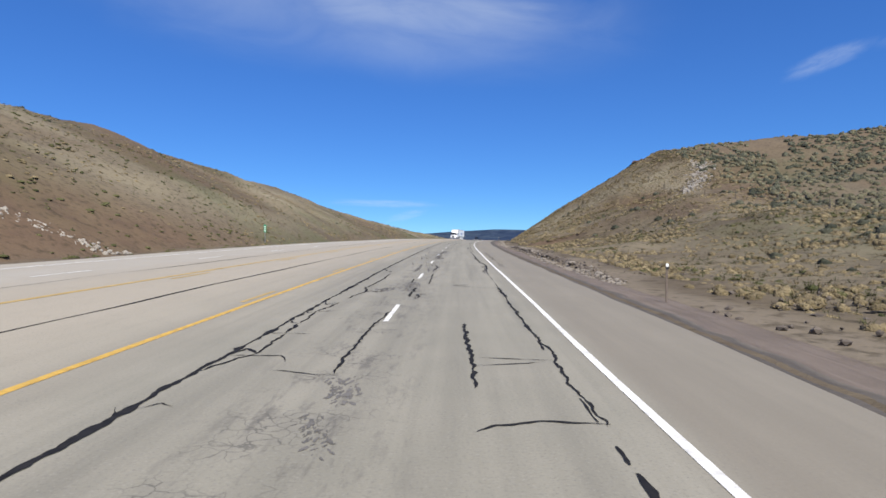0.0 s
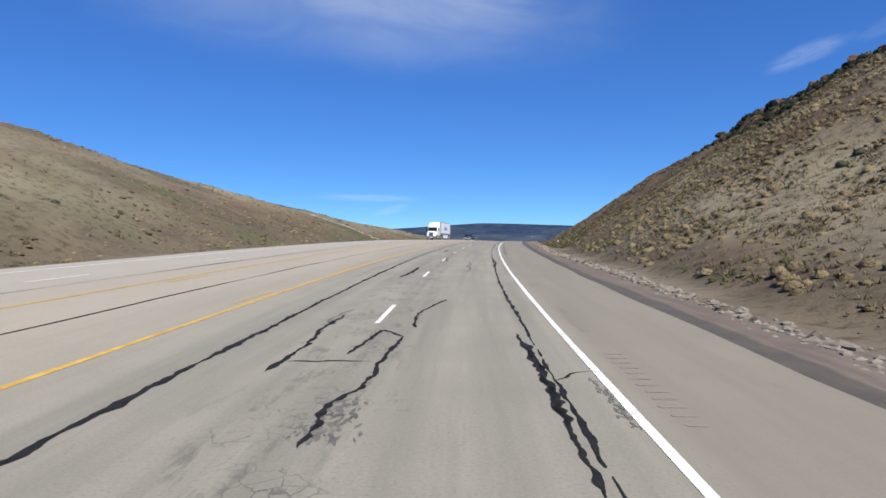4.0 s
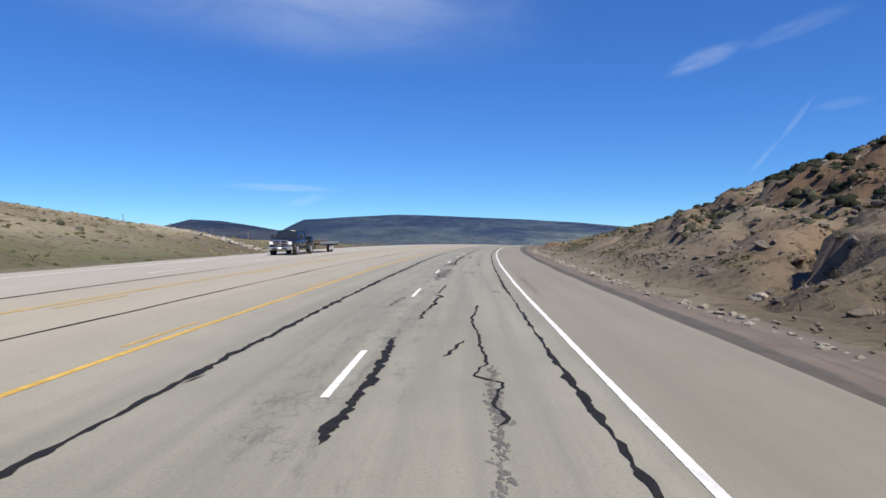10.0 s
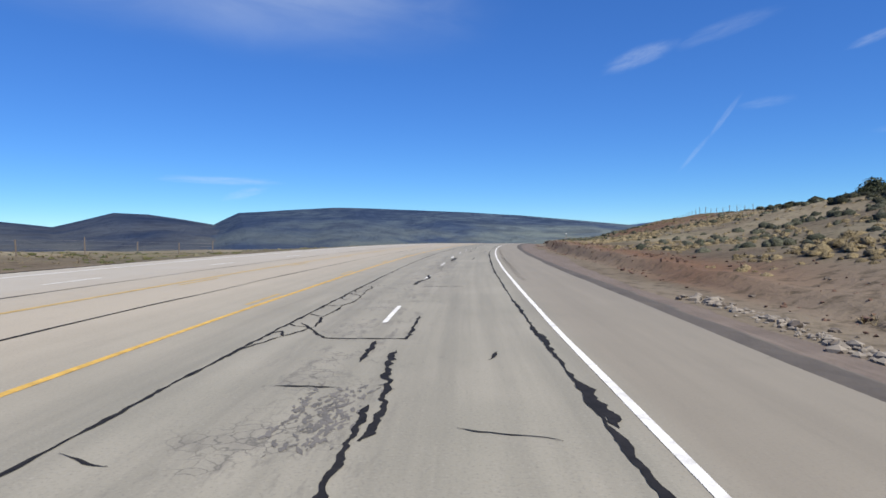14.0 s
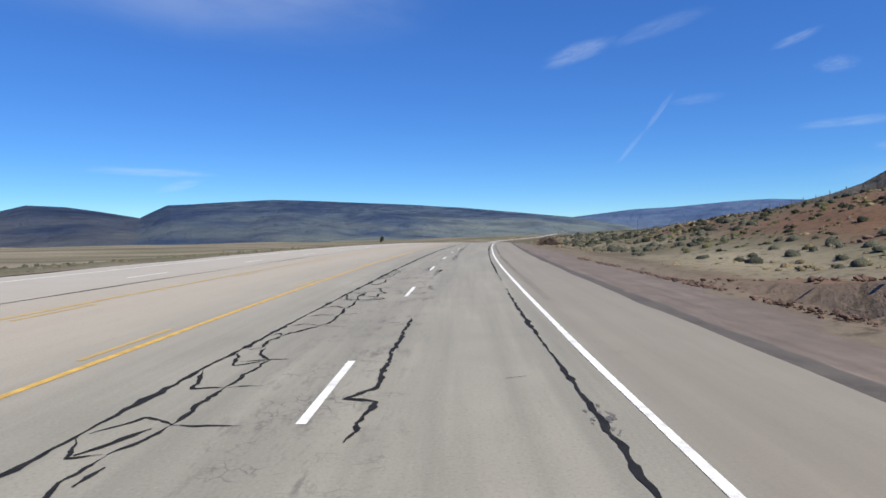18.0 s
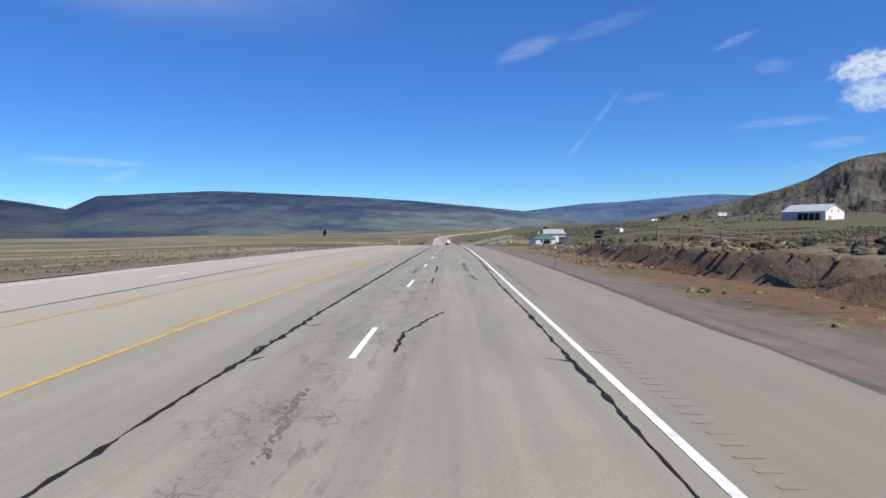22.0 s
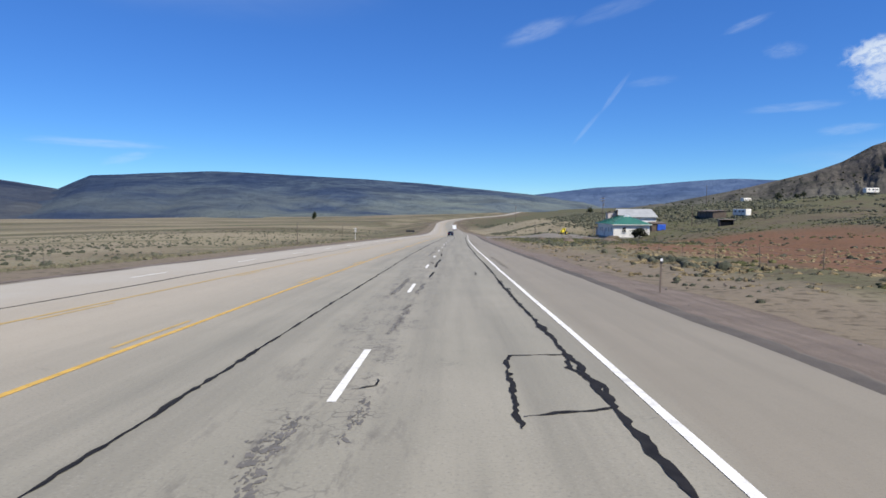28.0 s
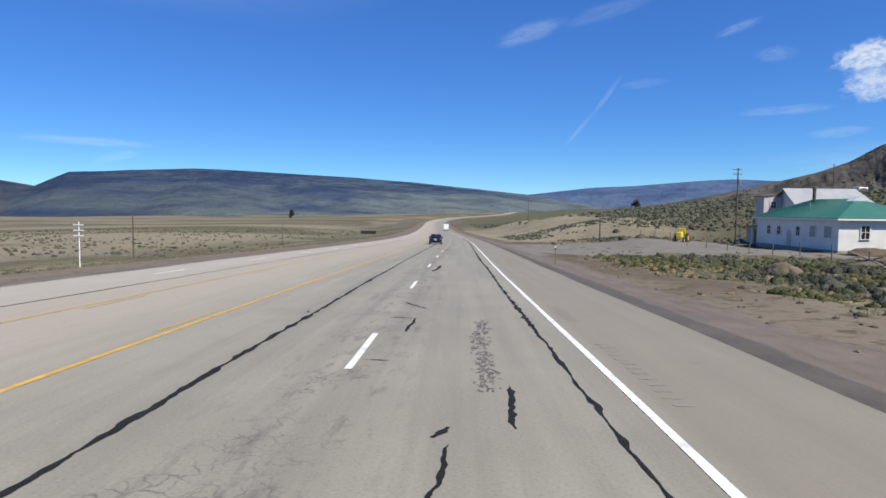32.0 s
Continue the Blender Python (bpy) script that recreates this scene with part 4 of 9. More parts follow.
def mountain(name, label, ridge, eye, far, near, floor, material, seed, rows=34, wobble=1.0, ribs=12):
    """A range seen from eye: its crest by (bearing, elevation) in degrees, its foot nearer, with gullies down its face."""
    az = np.radians(np.interp(np.linspace(0, len(ridge) - 1, 260), np.arange(len(ridge)), [r[0] for r in ridge]))
    el = np.radians(np.interp(np.linspace(0, len(ridge) - 1, 260), np.arange(len(ridge)), [r[1] for r in ridge]))
    u = np.linspace(-0.25, 1.0, rows)[:, None]
    dist = far + (near - far) * np.where(u < 0, u * 0.6, u) + 0 * az[None, :]
    top = eye[2] + np.tan(el)[None, :] * far
    fall = np.where(u < 0, 1 + u * 2.2, (1 - np.clip(u, 0, 1)) ** 1.35)
    x, y = eye[0] + np.sin(az)[None, :] * dist, eye[1] + np.cos(az)[None, :] * dist
    gully = rough(az[None, :] * ribs + 0 * u, u * 1.6 + 0 * az[None, :], 1.0, 5, seed)
    z = floor + (top - floor) * np.clip(fall, -0.2, 1) * (1 + wobble * 0.10 * gully * np.clip(u * 2, 0, 1)) + (top - floor) * 0.03 * gully * np.clip(u * 4, 0, 0.6)
    z = z + rough(x, y, 420, 4, seed + 9) * 14 * np.clip(u * 3, 0, 1)
    return tagged(new(name, sheet(name, x, y, z, material, flip=True)), label, "mountain", kind="structure")


# distance haze is painted into the bluish base colours of the first three
HAZY_SAGE_HILL = mountain_material("hazy_sage_mountain", (0.042, 0.064, 0.112), (0.106, 0.140, 0.162), (0.022, 0.036, 0.072), foot=(0.155, 0.172, 0.142), dark_span=(-600.0, 1300.0))
DARK_HILL = mountain_material("dark_hazy_mountain", (0.024, 0.037, 0.070), (0.050, 0.064, 0.094), (0.016, 0.026, 0.054), foot=(0.085, 0.090, 0.090))
HAZE_BLUE_HILL = mountain_material("haze_blue_mountain", (0.055, 0.088, 0.167), (0.086, 0.125, 0.201), (0.040, 0.067, 0.132), 25.0, (0.098, 0.125, 0.160))
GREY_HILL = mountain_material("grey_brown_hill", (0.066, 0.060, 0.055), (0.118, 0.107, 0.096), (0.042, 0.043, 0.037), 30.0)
MID_EYE = (96.0, 480.0, 12.0)
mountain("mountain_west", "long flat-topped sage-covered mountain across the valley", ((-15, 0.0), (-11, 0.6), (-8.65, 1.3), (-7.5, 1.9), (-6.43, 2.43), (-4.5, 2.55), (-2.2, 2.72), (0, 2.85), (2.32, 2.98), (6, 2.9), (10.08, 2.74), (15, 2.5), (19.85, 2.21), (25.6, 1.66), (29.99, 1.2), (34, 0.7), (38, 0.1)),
         MID_EYE, 4250, 1700, -40, HAZY_SAGE_HILL, 100)
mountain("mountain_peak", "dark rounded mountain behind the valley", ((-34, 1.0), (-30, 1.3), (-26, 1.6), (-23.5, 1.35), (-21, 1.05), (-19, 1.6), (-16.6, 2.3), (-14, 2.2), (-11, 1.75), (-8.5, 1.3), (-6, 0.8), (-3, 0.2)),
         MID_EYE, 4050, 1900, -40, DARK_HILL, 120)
mountain("mountain_range", "far haze-blue mountain range on the horizon", ((26, 0.6), (30, 1.2), (33, 1.55), (35.28, 1.81), (37, 1.9), (38.68, 1.96), (42.42, 2.28), (44.5, 2.42), (46.42, 2.48), (48.95, 2.32), (53, 2.2), (60, 1.8)),
         MID_EYE, 4300, 3200, -40, HAZE_BLUE_HILL, 140)
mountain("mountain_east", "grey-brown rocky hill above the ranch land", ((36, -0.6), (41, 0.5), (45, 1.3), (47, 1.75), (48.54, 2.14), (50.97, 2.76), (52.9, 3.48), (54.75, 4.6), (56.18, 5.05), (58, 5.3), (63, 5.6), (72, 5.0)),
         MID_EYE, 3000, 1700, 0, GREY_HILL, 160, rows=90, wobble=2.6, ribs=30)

# ---- crack sealing on the pavement ----
sealing = thing("crack_sealing", "black tar lines sealing cracks in the asphalt", "road patching", kind="structure")
rnd = random.Random(5)


def wavy(points, gap=0.25, wobble=0.05, seed=0):
    p = np.array(points, float).reshape(-1, 2)
    seg = np.hypot(*np.diff(p, axis=0).T)
    run = np.concatenate([[0], np.cumsum(seg)])
    n = max(3, int(run[-1] / gap))
    u = np.linspace(0, run[-1], n)
    s, l = np.interp(u, run, p[:, 0]), np.interp(u, run, p[:, 1])
    return np.stack([s + wobble * rough(u * 2.3, u * 0 + seed, 1.0, 3, seed), l + wobble * rough(u * 2.7, u * 0 - seed, 1.0, 3, seed + 40)], 1)


def ragged(c, wide, up, material, name):
    """A strip with two ragged edges of their own."""
    c, k = np.array(c, float), rnd.randrange(900)
    d = np.gradient(c, axis=0)
    d = d / np.maximum(np.hypot(d[:, 0], d[:, 1]), 1e-6)[:, None]
    nrm, run = np.stack([-d[:, 1], d[:, 0]], 1), np.arange(len(c)) * 1.0
    a, b = [np.maximum(0.5 * wide * (0.95 + 0.75 * rough(run, run * 0 + q, 2.6, 3, k + 7 * q) + 0.15 * rough(run, run * 0 + q, 17.0, 2, k + 11 + q)), 0.003) for q in (0, 1)]
    ss, ll = np.stack([c[:, 0] - nrm[:, 0] * a, c[:, 0] + nrm[:, 0] * b], 1), np.stack([c[:, 1] - nrm[:, 1] * a, c[:, 1] + nrm[:, 1] * b], 1)
    x, y = plan(ss, ll)
    z = np.interp(ss, LINE, line_z) + deck(ss, ll) + up
    return linked(name, sheet(name, x, y, z, material), sealing)


def tar(width, *points):
    k = rnd.randrange(900)
    c = wavy(points, 0.055, 0.022, k)
    n = len(c)
    u = np.arange(n)
    c = c + 0.02 * np.stack([rough(u, u * 0, 4.0, 2, k + 1), rough(u, u * 0, 4.0, 2, k + 2)], 1)
    fade = np.clip(np.minimum(u, u[::-1]) / 4.0, 0.25, 1)
    ragged(c, width * fade, 0.009, TAR, "tar_line")


def worn(width, *points):
    """A ragged band of old tar and loosened asphalt: many small flakes."""
    k = rnd.randrange(900)
    c = wavy(points, 0.10, 0.06, k)
    flakes, faces, r = [], [], random.Random(k)
    for s, l in c:
        for _ in range(int(3 + 16 * min(width, 0.4))):
            a, b = s + r.uniform(-0.25, 0.25), l + max(-0.75, min(0.75, r.gauss(0, 0.33))) * width
            size = r.uniform(0.012, 0.045) * (1.0 if width > 0.25 else 0.8)
            n0, q, turn = len(flakes), r.randint(4, 6), r.gauss(0, 0.35)
            for j in range(q):
                rr = size * r.uniform(0.4, 1.1)
                u, v = 3.2 * rr * math.cos(j * math.tau / q), rr * math.sin(j * math.tau / q)
                flakes.append((a + u * math.cos(turn) - v * math.sin(turn), b + u * math.sin(turn) + v * math.cos(turn)))
            faces.append(tuple(range(n0, n0 + q)))
    f = np.array(flakes)
    x, y = plan(f[:, 0], f[:, 1])
    lift = np.repeat(np.random.default_rng(k).uniform(0.003, 0.0065, len(faces)), [len(q) for q in faces])
    z = np.interp(f[:, 0], LINE, line_z) + deck(f[:, 0], f[:, 1]) + lift
    linked("worn_patch", mesh_of("worn_patch", np.stack([x, y, z], 1), faces, OLD_TAR), sealing)


# the long joint between the lanes, and the one inside the edge line
def joint(s):
    return np.interp(s, (0, 420, 445, 470, 500, 560, 590, 660, 715, 745, 790), (5.74, 5.76, 5.5, 5.38, 5.27, 5.2, 5.32, 5.4, 5.62, 5.58, 5.5))


s = np.arange(-90, 1000, 0.09)
wob = 0.016 * rough(s, s * 0, 1.1, 3, 81) + 0.05 * rough(s, s * 0, 25.0, 3, 82)
broad = np.interp(s, (0, 100, 190, 215, 240, 262, 285, 300, 330, 395, 445, 468, 490, 515, 540, 587, 620, 660, 716, 745, 771), (0.10, 0.11, 0.10, 0.06, 0.09, 0.14, 0.14, 0.09, 0.06, 0.07, 0.08, 0.14, 0.11, 0.10, 0.12, 0.13, 0.09, 0.06, 0.055, 0.09, 0.10))
ragged(np.stack([s, joint(s) + wob], 1), np.clip(broad + 0.04 * rough(s, s * 0, 0.6, 3, 83) + 0.02 * rough(s, s * 0, 20.0, 3, 92), 0.025, 0.20), 0.008, TAR, "tar_line")
off = np.interp(s, (0, 27, 31, 33, 36, 38, 45, 190, 235, 300, 327, 393, 416, 440, 463, 490, 511, 535, 583, 660, 700, 740, 790), (0.62, 0.66, 0.58, 0.43, 0.43, 0.60, 0.68, 0.60, 0.50, 0.48, 0.42, 0.64, 0.62, 0.54, 0.38, 0.33, 0.24, 0.31, 0.32, 0.50, 0.50, 0.54, 0.54))
wob = 0.016 * rough(s, s * 0, 0.7, 3, 84) + 0.04 * rough(s, s * 0, 12.0, 2, 85)
strength = np.interp(s, (0, 24, 30, 33, 36, 38, 46, 54, 75, 110, 165, 190, 225, 245, 270, 290, 320, 345, 400, 440, 475, 600, 690, 730, 790), (0.55, 0.6, 0.9, 2.0, 1.7, 0.85, 0.75, 0.3, 0.3, 0.6, 0.6, 1.2, 1.25, 0.9, 0.8, 0.75, 0.8, 1.0, 0.8, 0.6, 1.0, 1.1, 1.4, 1.0, 1.4)) + 0.3 * rough(s, s * 0, 14.0, 3, 86)
wide = np.clip(0.072 * np.clip(strength, 0.3, 1.5) + 0.03 * rough(s, s * 0, 0.45, 2, 87) + 0.035 * rough(s, s * 0, 4.0, 3, 94) + 0.03 * rough(s, s * 0, 0.33, 1, 95), np.where(strength > 0.55, 0.028, 0.0), 0.18)
strength = np.where(wide > 0.012, strength, 0.0)
cuts = np.flatnonzero(np.diff((strength > 0.12).astype(int)))
for a, b in zip(np.concatenate([[0], cuts + 1]), np.concatenate([cuts + 1, [len(s)]])):
    if strength[a] > 0.12 and b - a > 4:
        q = slice(a, b)
        ragged(np.stack([s[q], off[q] + wob[q]], 1), wide[q], 0.008, TAR, "tar_line")
s2 = np.arange(-60, 420, 1.0)
ribbon(np.stack([s2, 9.7 + 0.06 * rough(s2, s2 * 0, 6.0, 3, 88)], 1), np.clip(0.05 + 0.03 * rough(s2, s2 * 0, 5.0, 3, 89), 0.015, 0.1), 0.008, TAR, "tar_line", sealing)
s2 = np.arange(-60, 900, 1.0)
ribbon(np.stack([s2, 13.2 + 0.06 * rough(s2, s2 * 0, 6.0, 3, 90)], 1), np.clip(0.07 + 0.05 * rough(s2, s2 * 0, 9.0, 3, 91), 0.015, 0.15), 0.008, TAR, "tar_line", sealing)
tar(0.05, 5.5, 1.89, 5.7, 1.71, 5.9, 1.22, 5.8, 0.55)
tar(0.07, 7.2, 1.87, 8.8, 1.9, 12.6, 1.94)
tar(0.03, 9.1, 1.79, 8.9, 0.67)
tar(0.03, 8.5, 1.81, 8.8, 0.74)
tar(0.05, 7.9, 3.81, 9, 3.86, 11.5, 3.86, 14.5, 3.74)
tar(0.03, 8.1, 4.77, 7.8, 3.83)
tar(0.03, 9.1, 5.73, 9.1, 4.86, 8.7, 4.69)
worn(0.3, 6.6, 3.49, 7.6, 3.65)
worn(0.15, 34.1, 3.2, 32.5, 3.1, 31.6, 3.2, 30.8, 3.2, 29.4, 3.2)
worn(0.10, 35.5, 4.15, 34, 4.1, 32.4, 4.1, 31, 4.1, 29.5, 4.15)
worn(0.08, 32.6, 3.5, 31, 3.5, 29.6, 3.5)
worn(0.10, 34, 0.48, 31.7, 0.55, 30.2, 0.7, 28.5, 0.72)
tar(0.09, 33.9, 0.5, 33.6, 0.62, 33.0, 0.70)
tar(0.03, 32.6, 0.6, 31.4, 0.62, 30.3, 0.74, 29.4, 0.8)
worn(0.2, 5.9, 3.69, 5, 3.3)
tar(0.04, 5.7, 0.57, 6.6, 0.59, 8, 0.65, 9.6, 0.57, 12.9, 0.67)
tar(0.05, 30, 3.21, 31, 3.19, 32.8, 3.11, 34.6, 3.26, 34.9, 3.69, 35.4, 4.58, 35.7, 4.7, 37, 4.7, 36.9, 3.16, 38.6, 2.49)
tar(0.08, 32.9, 0.73, 33.6, 0.58)
tar(0.06, 28.7, 5.29, 29.5, 5.29, 29.6, 5.49, 30.6, 5.67, 30.7, 5.82)
worn(0.08, 30.5, 4.04, 32.3, 4.13)
tar(0.09, 55.6, 0.87, 56.5, 0.78, 57.6, 0.84)
tar(0.08, 55.1, 1.98, 55.5, 1.83, 55.4, 1.58)
tar(0.06, 54.5, 5.34, 55, 5.63, 54.8, 4.95)
worn(0.4, 54.7, 3.39, 56.7, 3.38, 60.9, 3.27)
worn(0.06, 54.5, 4.54, 55.2, 4.72, 56.7, 4.72, 57.6, 4.64)
tar(0.05, 59.3, 4.85, 60.4, 4.9, 60.4, 4.63)
tar(0.07, 79.6, 2.4, 80.6, 2.31, 81.5, 2.22)
tar(0.06, 83.5, 1.9, 86.3, 1.83)
tar(0.05, 85.1, 3.4, 86.6, 3.12, 89.5, 2.69)
worn(0.08, 81.2, 3.3, 82.6, 3.22, 83, 3.12)
tar(0.04, 85.9, 5.4, 89, 5.94)
tar(0.11, 103.7, 0.8, 104.6, 0.75, 105.6, 0.77, 108.2, 0.76)
tar(0.04, 105.6, 0.67, 106, 0.38, 106.1, 0.05)
worn(0.12, 105.5, 0.17, 103.8, 0.11)
tar(0.07, 103.1, 3.33, 104.6, 3.32, 105.2, 3.09, 107.5, 3.03, 108.8, 2.93, 109.5, 3.39, 107.2, 3.66)
tar(0.06, 109.8, 2.81, 111.9, 2.92, 114.6, 2.36)
worn(0.45, 103.4, 3.19, 104.5, 3.18)
tar(0.1, 173.8, 3.12, 174.5, 3.15, 174.7, 3.36, 175.8, 3.22, 178.2, 3.22, 180.1, 3.29)
tar(0.06, 179.6, 2.58, 181.6, 2.75)
tar(0.09, 174, 2.56, 174.6, 2.47)
worn(0.14, 174.4, 1.73, 175.1, 1.63)
tar(0.04, 174.5, 3.74, 174.6, 3.34)
tar(0.09, 196.8, 3.33, 197.4, 3.18, 198.7, 3.28, 198.7, 3.05)
tar(0.06, 197.1, 2.66, 197.5, 2.96, 197.3, 3.11)
worn(0.14, 199.5, 3.2, 201.6, 3.12, 206.9, 3.3)
worn(0.14, 222, 3.34, 223.2, 3.23)
tar(0.13, 242.8, 3.35, 244.1, 3.26, 246.1, 3.22, 248.9, 3.29)
tar(0.06, 251.3, 3.04, 254.5, 2.9)
tar(0.05, 243.4, 1.62, 243.7, 1.45, 244.2, 1.64, 245.3, 1.44, 245.7, 1.81, 246.6, 1.62, 248.8, 1.65, 251.1, 1.8, 254.5, 1.61)
tar(0.05, 247, 2.29, 248.6, 1.98)
worn(0.2, 244.7, 1.62, 243.6, 1.55)
tar(0.06, 267.8, 1.81, 268.8, 1.71, 269.5, 2.27, 269.9, 1.82, 269.6, 1.24)
tar(0.07, 266, 1.85, 266.3, 1.73, 266.3, 1.12)
worn(0.42, 265.5, 3.19, 267.9, 3.17, 272.8, 3.17)
tar(0.04, 268.5, 4.36, 268.4, 3.71)
tar(0.13, 288.4, 3.14, 289.7, 3.21, 292.3, 3.15, 296.2, 3.16)
tar(0.08, 289.5, 2.32, 290.3, 2.37, 294, 2.38)
tar(0.04, 289.4, 4.63, 289.4, 3.27)
tar(0.06, 289.9, 3.25, 290.6, 2.93, 291.3, 2.98)
tar(0.13, 311.2, 3.07, 312.4, 3.19, 313.7, 2.94, 316.6, 3.18)
tar(0.07, 312.1, 3.58, 312.3, 3.2)
tar(0.08, 314.4, 2.92, 314.5, 2.56, 315.1, 2.61)
worn(0.14, 311.3, 4.13, 312.6, 4.08, 317.2, 4.22)
tar(0.1, 334.3, 2.88, 335.1, 2.83, 336.6, 2.88, 337.4, 3.02, 338.8, 3.05)
worn(0.5, 334.2, 3.39, 335.5, 3.42, 336.2, 3.13)
tar(0.06, 341.9, 5.48, 340, 4.53, 339.9, 2.97, 343.1, 2.93)
tar(0.05, 336.4, 4.33, 336.3, 3.5)
tar(0.12, 334.7, 0.33, 336.6, 0.35)
tar(0.05, 333.9, 5.57, 333.6, 4.96)
tar(0.08, 337.9, 3.48, 339.7, 3.51)
worn(0.1, 334.4, 3.78, 336.3, 3.8)
tar(0.06, 338, 1.52, 338.7, 1.35)
tar(0.04, 405.2, 3.69, 405.7, 2.97, 405.7, 1.93, 404.8, 1.45, 404.2, 0.7)
tar(0.05, 405, 3.68, 404.9, 3, 404.1, 2.68, 404, 1.83, 404.1, 0.72)
tar(0.06, 402.8, 3, 402.9, 2.69, 403.5, 2.66, 403.1, 1.89)
tar(0.04, 408.9, 3.7, 408.8, 2.7)
tar(0.07, 426.8, 3.1, 428.2, 3.02, 428.3, 3.38, 428.8, 3.07, 430.8, 3.13, 434.9, 3.09)
worn(0.2, 427.9, 0.56, 427.3, 0.53)
tar(0.06, 430.4, 5.34, 430.6, 4.66)
tar(0.07, 425.8, 5.06, 426.2, 4.99)
tar(0.07, 426.5, 5.48, 427.2, 5.13)
tar(0.05, 429.3, 1.36, 429.4, 1.13)
tar(0.08, 450.2, 3.15, 451.4, 3.12, 452.1, 3.09)
tar(0.04, 451.4, 3.31, 451.6, 2.84)
tar(0.04, 453, 5.44, 452.9, 3.95)
worn(0.14, 451.4, 3.88, 453.8, 3.84)
tar(0.05, 474.6, 2.97, 476.5, 3.01, 479.7, 2.84, 480.9, 3.16, 487, 3.21)
tar(0.04, 480.8, 5.41, 480.9, 3.16)
tar(0.03, 479.7, 2.79, 480.1, 0.87)
tar(0.03, 482.1, 1.85, 483, 1.16)
tar(0.07, 472.6, 5.14, 473.1, 5.16, 474, 5.35)
tar(0.08, 497.4, 3.45, 498.4, 3.42)
worn(0.07, 498.4, 3.42, 500.9, 3.49, 502.8, 3.51)
worn(0.1, 498, 3.17, 499.9, 3.07)
tar(0.06, 525.3, 3.04, 527.3, 3.03, 530.4, 2.31)
tar(0.05, 525.5, -0.03, 525.3, -0.39)
tar(0.05, 524.9, 0.62, 524.7, 0.31, 523.1, 0.28)
worn(0.08, 520.8, 3.81, 522.9, 3.89)
tar(0.07, 545.1, 2.88, 546, 2.89, 548.3, 2.94, 550.7, 2.96)
worn(0.24, 545.6, 1.31, 547.3, 1.39, 550.7, 1.38, 554.1, 1.43)
tar(0.06, 549.6, 1.36, 549.2, 0.39, 547.3, 0.22, 545.7, 0.15)
worn(0.08, 544.7, 3.96, 548.3, 3.92)
tar(0.11, 569.7, 1.41, 570, 1.34, 570.5, 1.35)
tar(0.05, 570.8, 4.74, 570.9, 5.33)
tar(0.05, 572.1, 5.36, 572.8, 4.85)
tar(0.05, 573.7, 5.68, 574, 4.71)
tar(0.03, 576.3, 1.51, 576.2, 0.48)
worn(0.14, 594, 3.26, 594.4, 3.23)
tar(0.07, 594.5, 1.47, 595.1, 1.37, 595.8, 1.49, 596.4, 1.39)
tar(0.07, 598.1, 2.04, 600, 1.95)
tar(0.03, 598.4, 1.48, 598.2, 0.9)
worn(0.1, 596.9, 3.48, 598.1, 3.2)
worn(0.14, 656.9, 3.43, 658.7, 3.61, 660.3, 3.45)
tar(0.07, 670.3, 1.58, 671.9, 1.54, 673.9, 1.42, 674, 0.5, 673, 0.6, 672.1, 0.34, 671.1, 0.44, 670.7, 1.5)
tar(0.05, 671.8, 3.53, 671.9, 3.2, 672.3, 3.29)
worn(0.12, 670.1, 3.26, 671.3, 3.26)
worn(0.1, 675.9, 3.47, 680.2, 3.4)
worn(0.2, 669.4, 4.05, 670.1, 3.91)
tar(0.1, 696.1, 3.18, 697.3, 3.2, 699.8, 3.22, 704.5, 3.11)
tar(0.05, 699.3, 3.63, 699.5, 3.4, 701.5, 3.6, 701.5, 3.75)
tar(0.06, 722.8, 3.52, 723.4, 3.44, 723.9, 3.48, 724.9, 3.19, 724.8, 2.94, 724.4, 2.93, 723.9, 3.37)
tar(0.05, 726, 0.53, 726.2, 0, 724.9, 0.09, 725.1, 0.5)
worn(0.06, 723.1, 4.03, 728.4, 4.18)
tar(0.07, 750.2, 3.59, 751.4, 3.5, 753.5, 3.47, 757.1, 3.38)
tar(0.05, 752, 1.89, 751.9, 1.19)
tar(0.07, 778.4, 1.55, 780.1, 1.44)
worn(0.22, 780, 1.73, 782.4, 1.7, 785.8, 1.56)
tar(0.05, 784.1, 3.1, 786, 3.01, 786.2, 3.73)
tar(0.06, 787.8, 2.84, 789.1, 3.53)
tar(0.16, 778.1, 2.36, 778.4, 2.2)
tar(0.03, 781.6, 3.55, 781.5, 3.06)
tar(0.06, 17.3, 5.28, 18.3, 5.18, 19.4, 5.01, 20.7, 5.24, 21.7, 5.14, 22.4, 5.13, 24.7, 5.08, 27.6, 5.14)
tar(0.04, 19.4, 5.01, 19.4, 4.71, 19.5, 4.4)
tar(0.03, 20.3, 5.09, 20.4, 4.57, 20.7, 4.28)
worn(0.5, 19.5, 3.68, 21.1, 3.71, 23.1, 3.77)
worn(0.5, 19.2, 4.71, 20.7, 4.5)
tar(0.08, 17.9, 3.53, 18.7, 3.53, 19.1, 3.53, 20.8, 3.52)
tar(0.06, 17.3, 3.35, 18, 3.22, 18.4, 3.34, 18.6, 3.29, 18.6, 2.95)
tar(0.05, 22.8, 3.83, 24.8, 3.83)
tar(0.05, 22.3, 3.12, 25.2, 3.15, 27.7, 3.18)
tar(0.04, 22.2, 1.59, 21.8, 2.21, 21.1, 1.35, 21, 0.65)
tar(0.08, 21, 0.65, 20.3, 0.65, 18.8, 0.66, 17.9, 0.6)
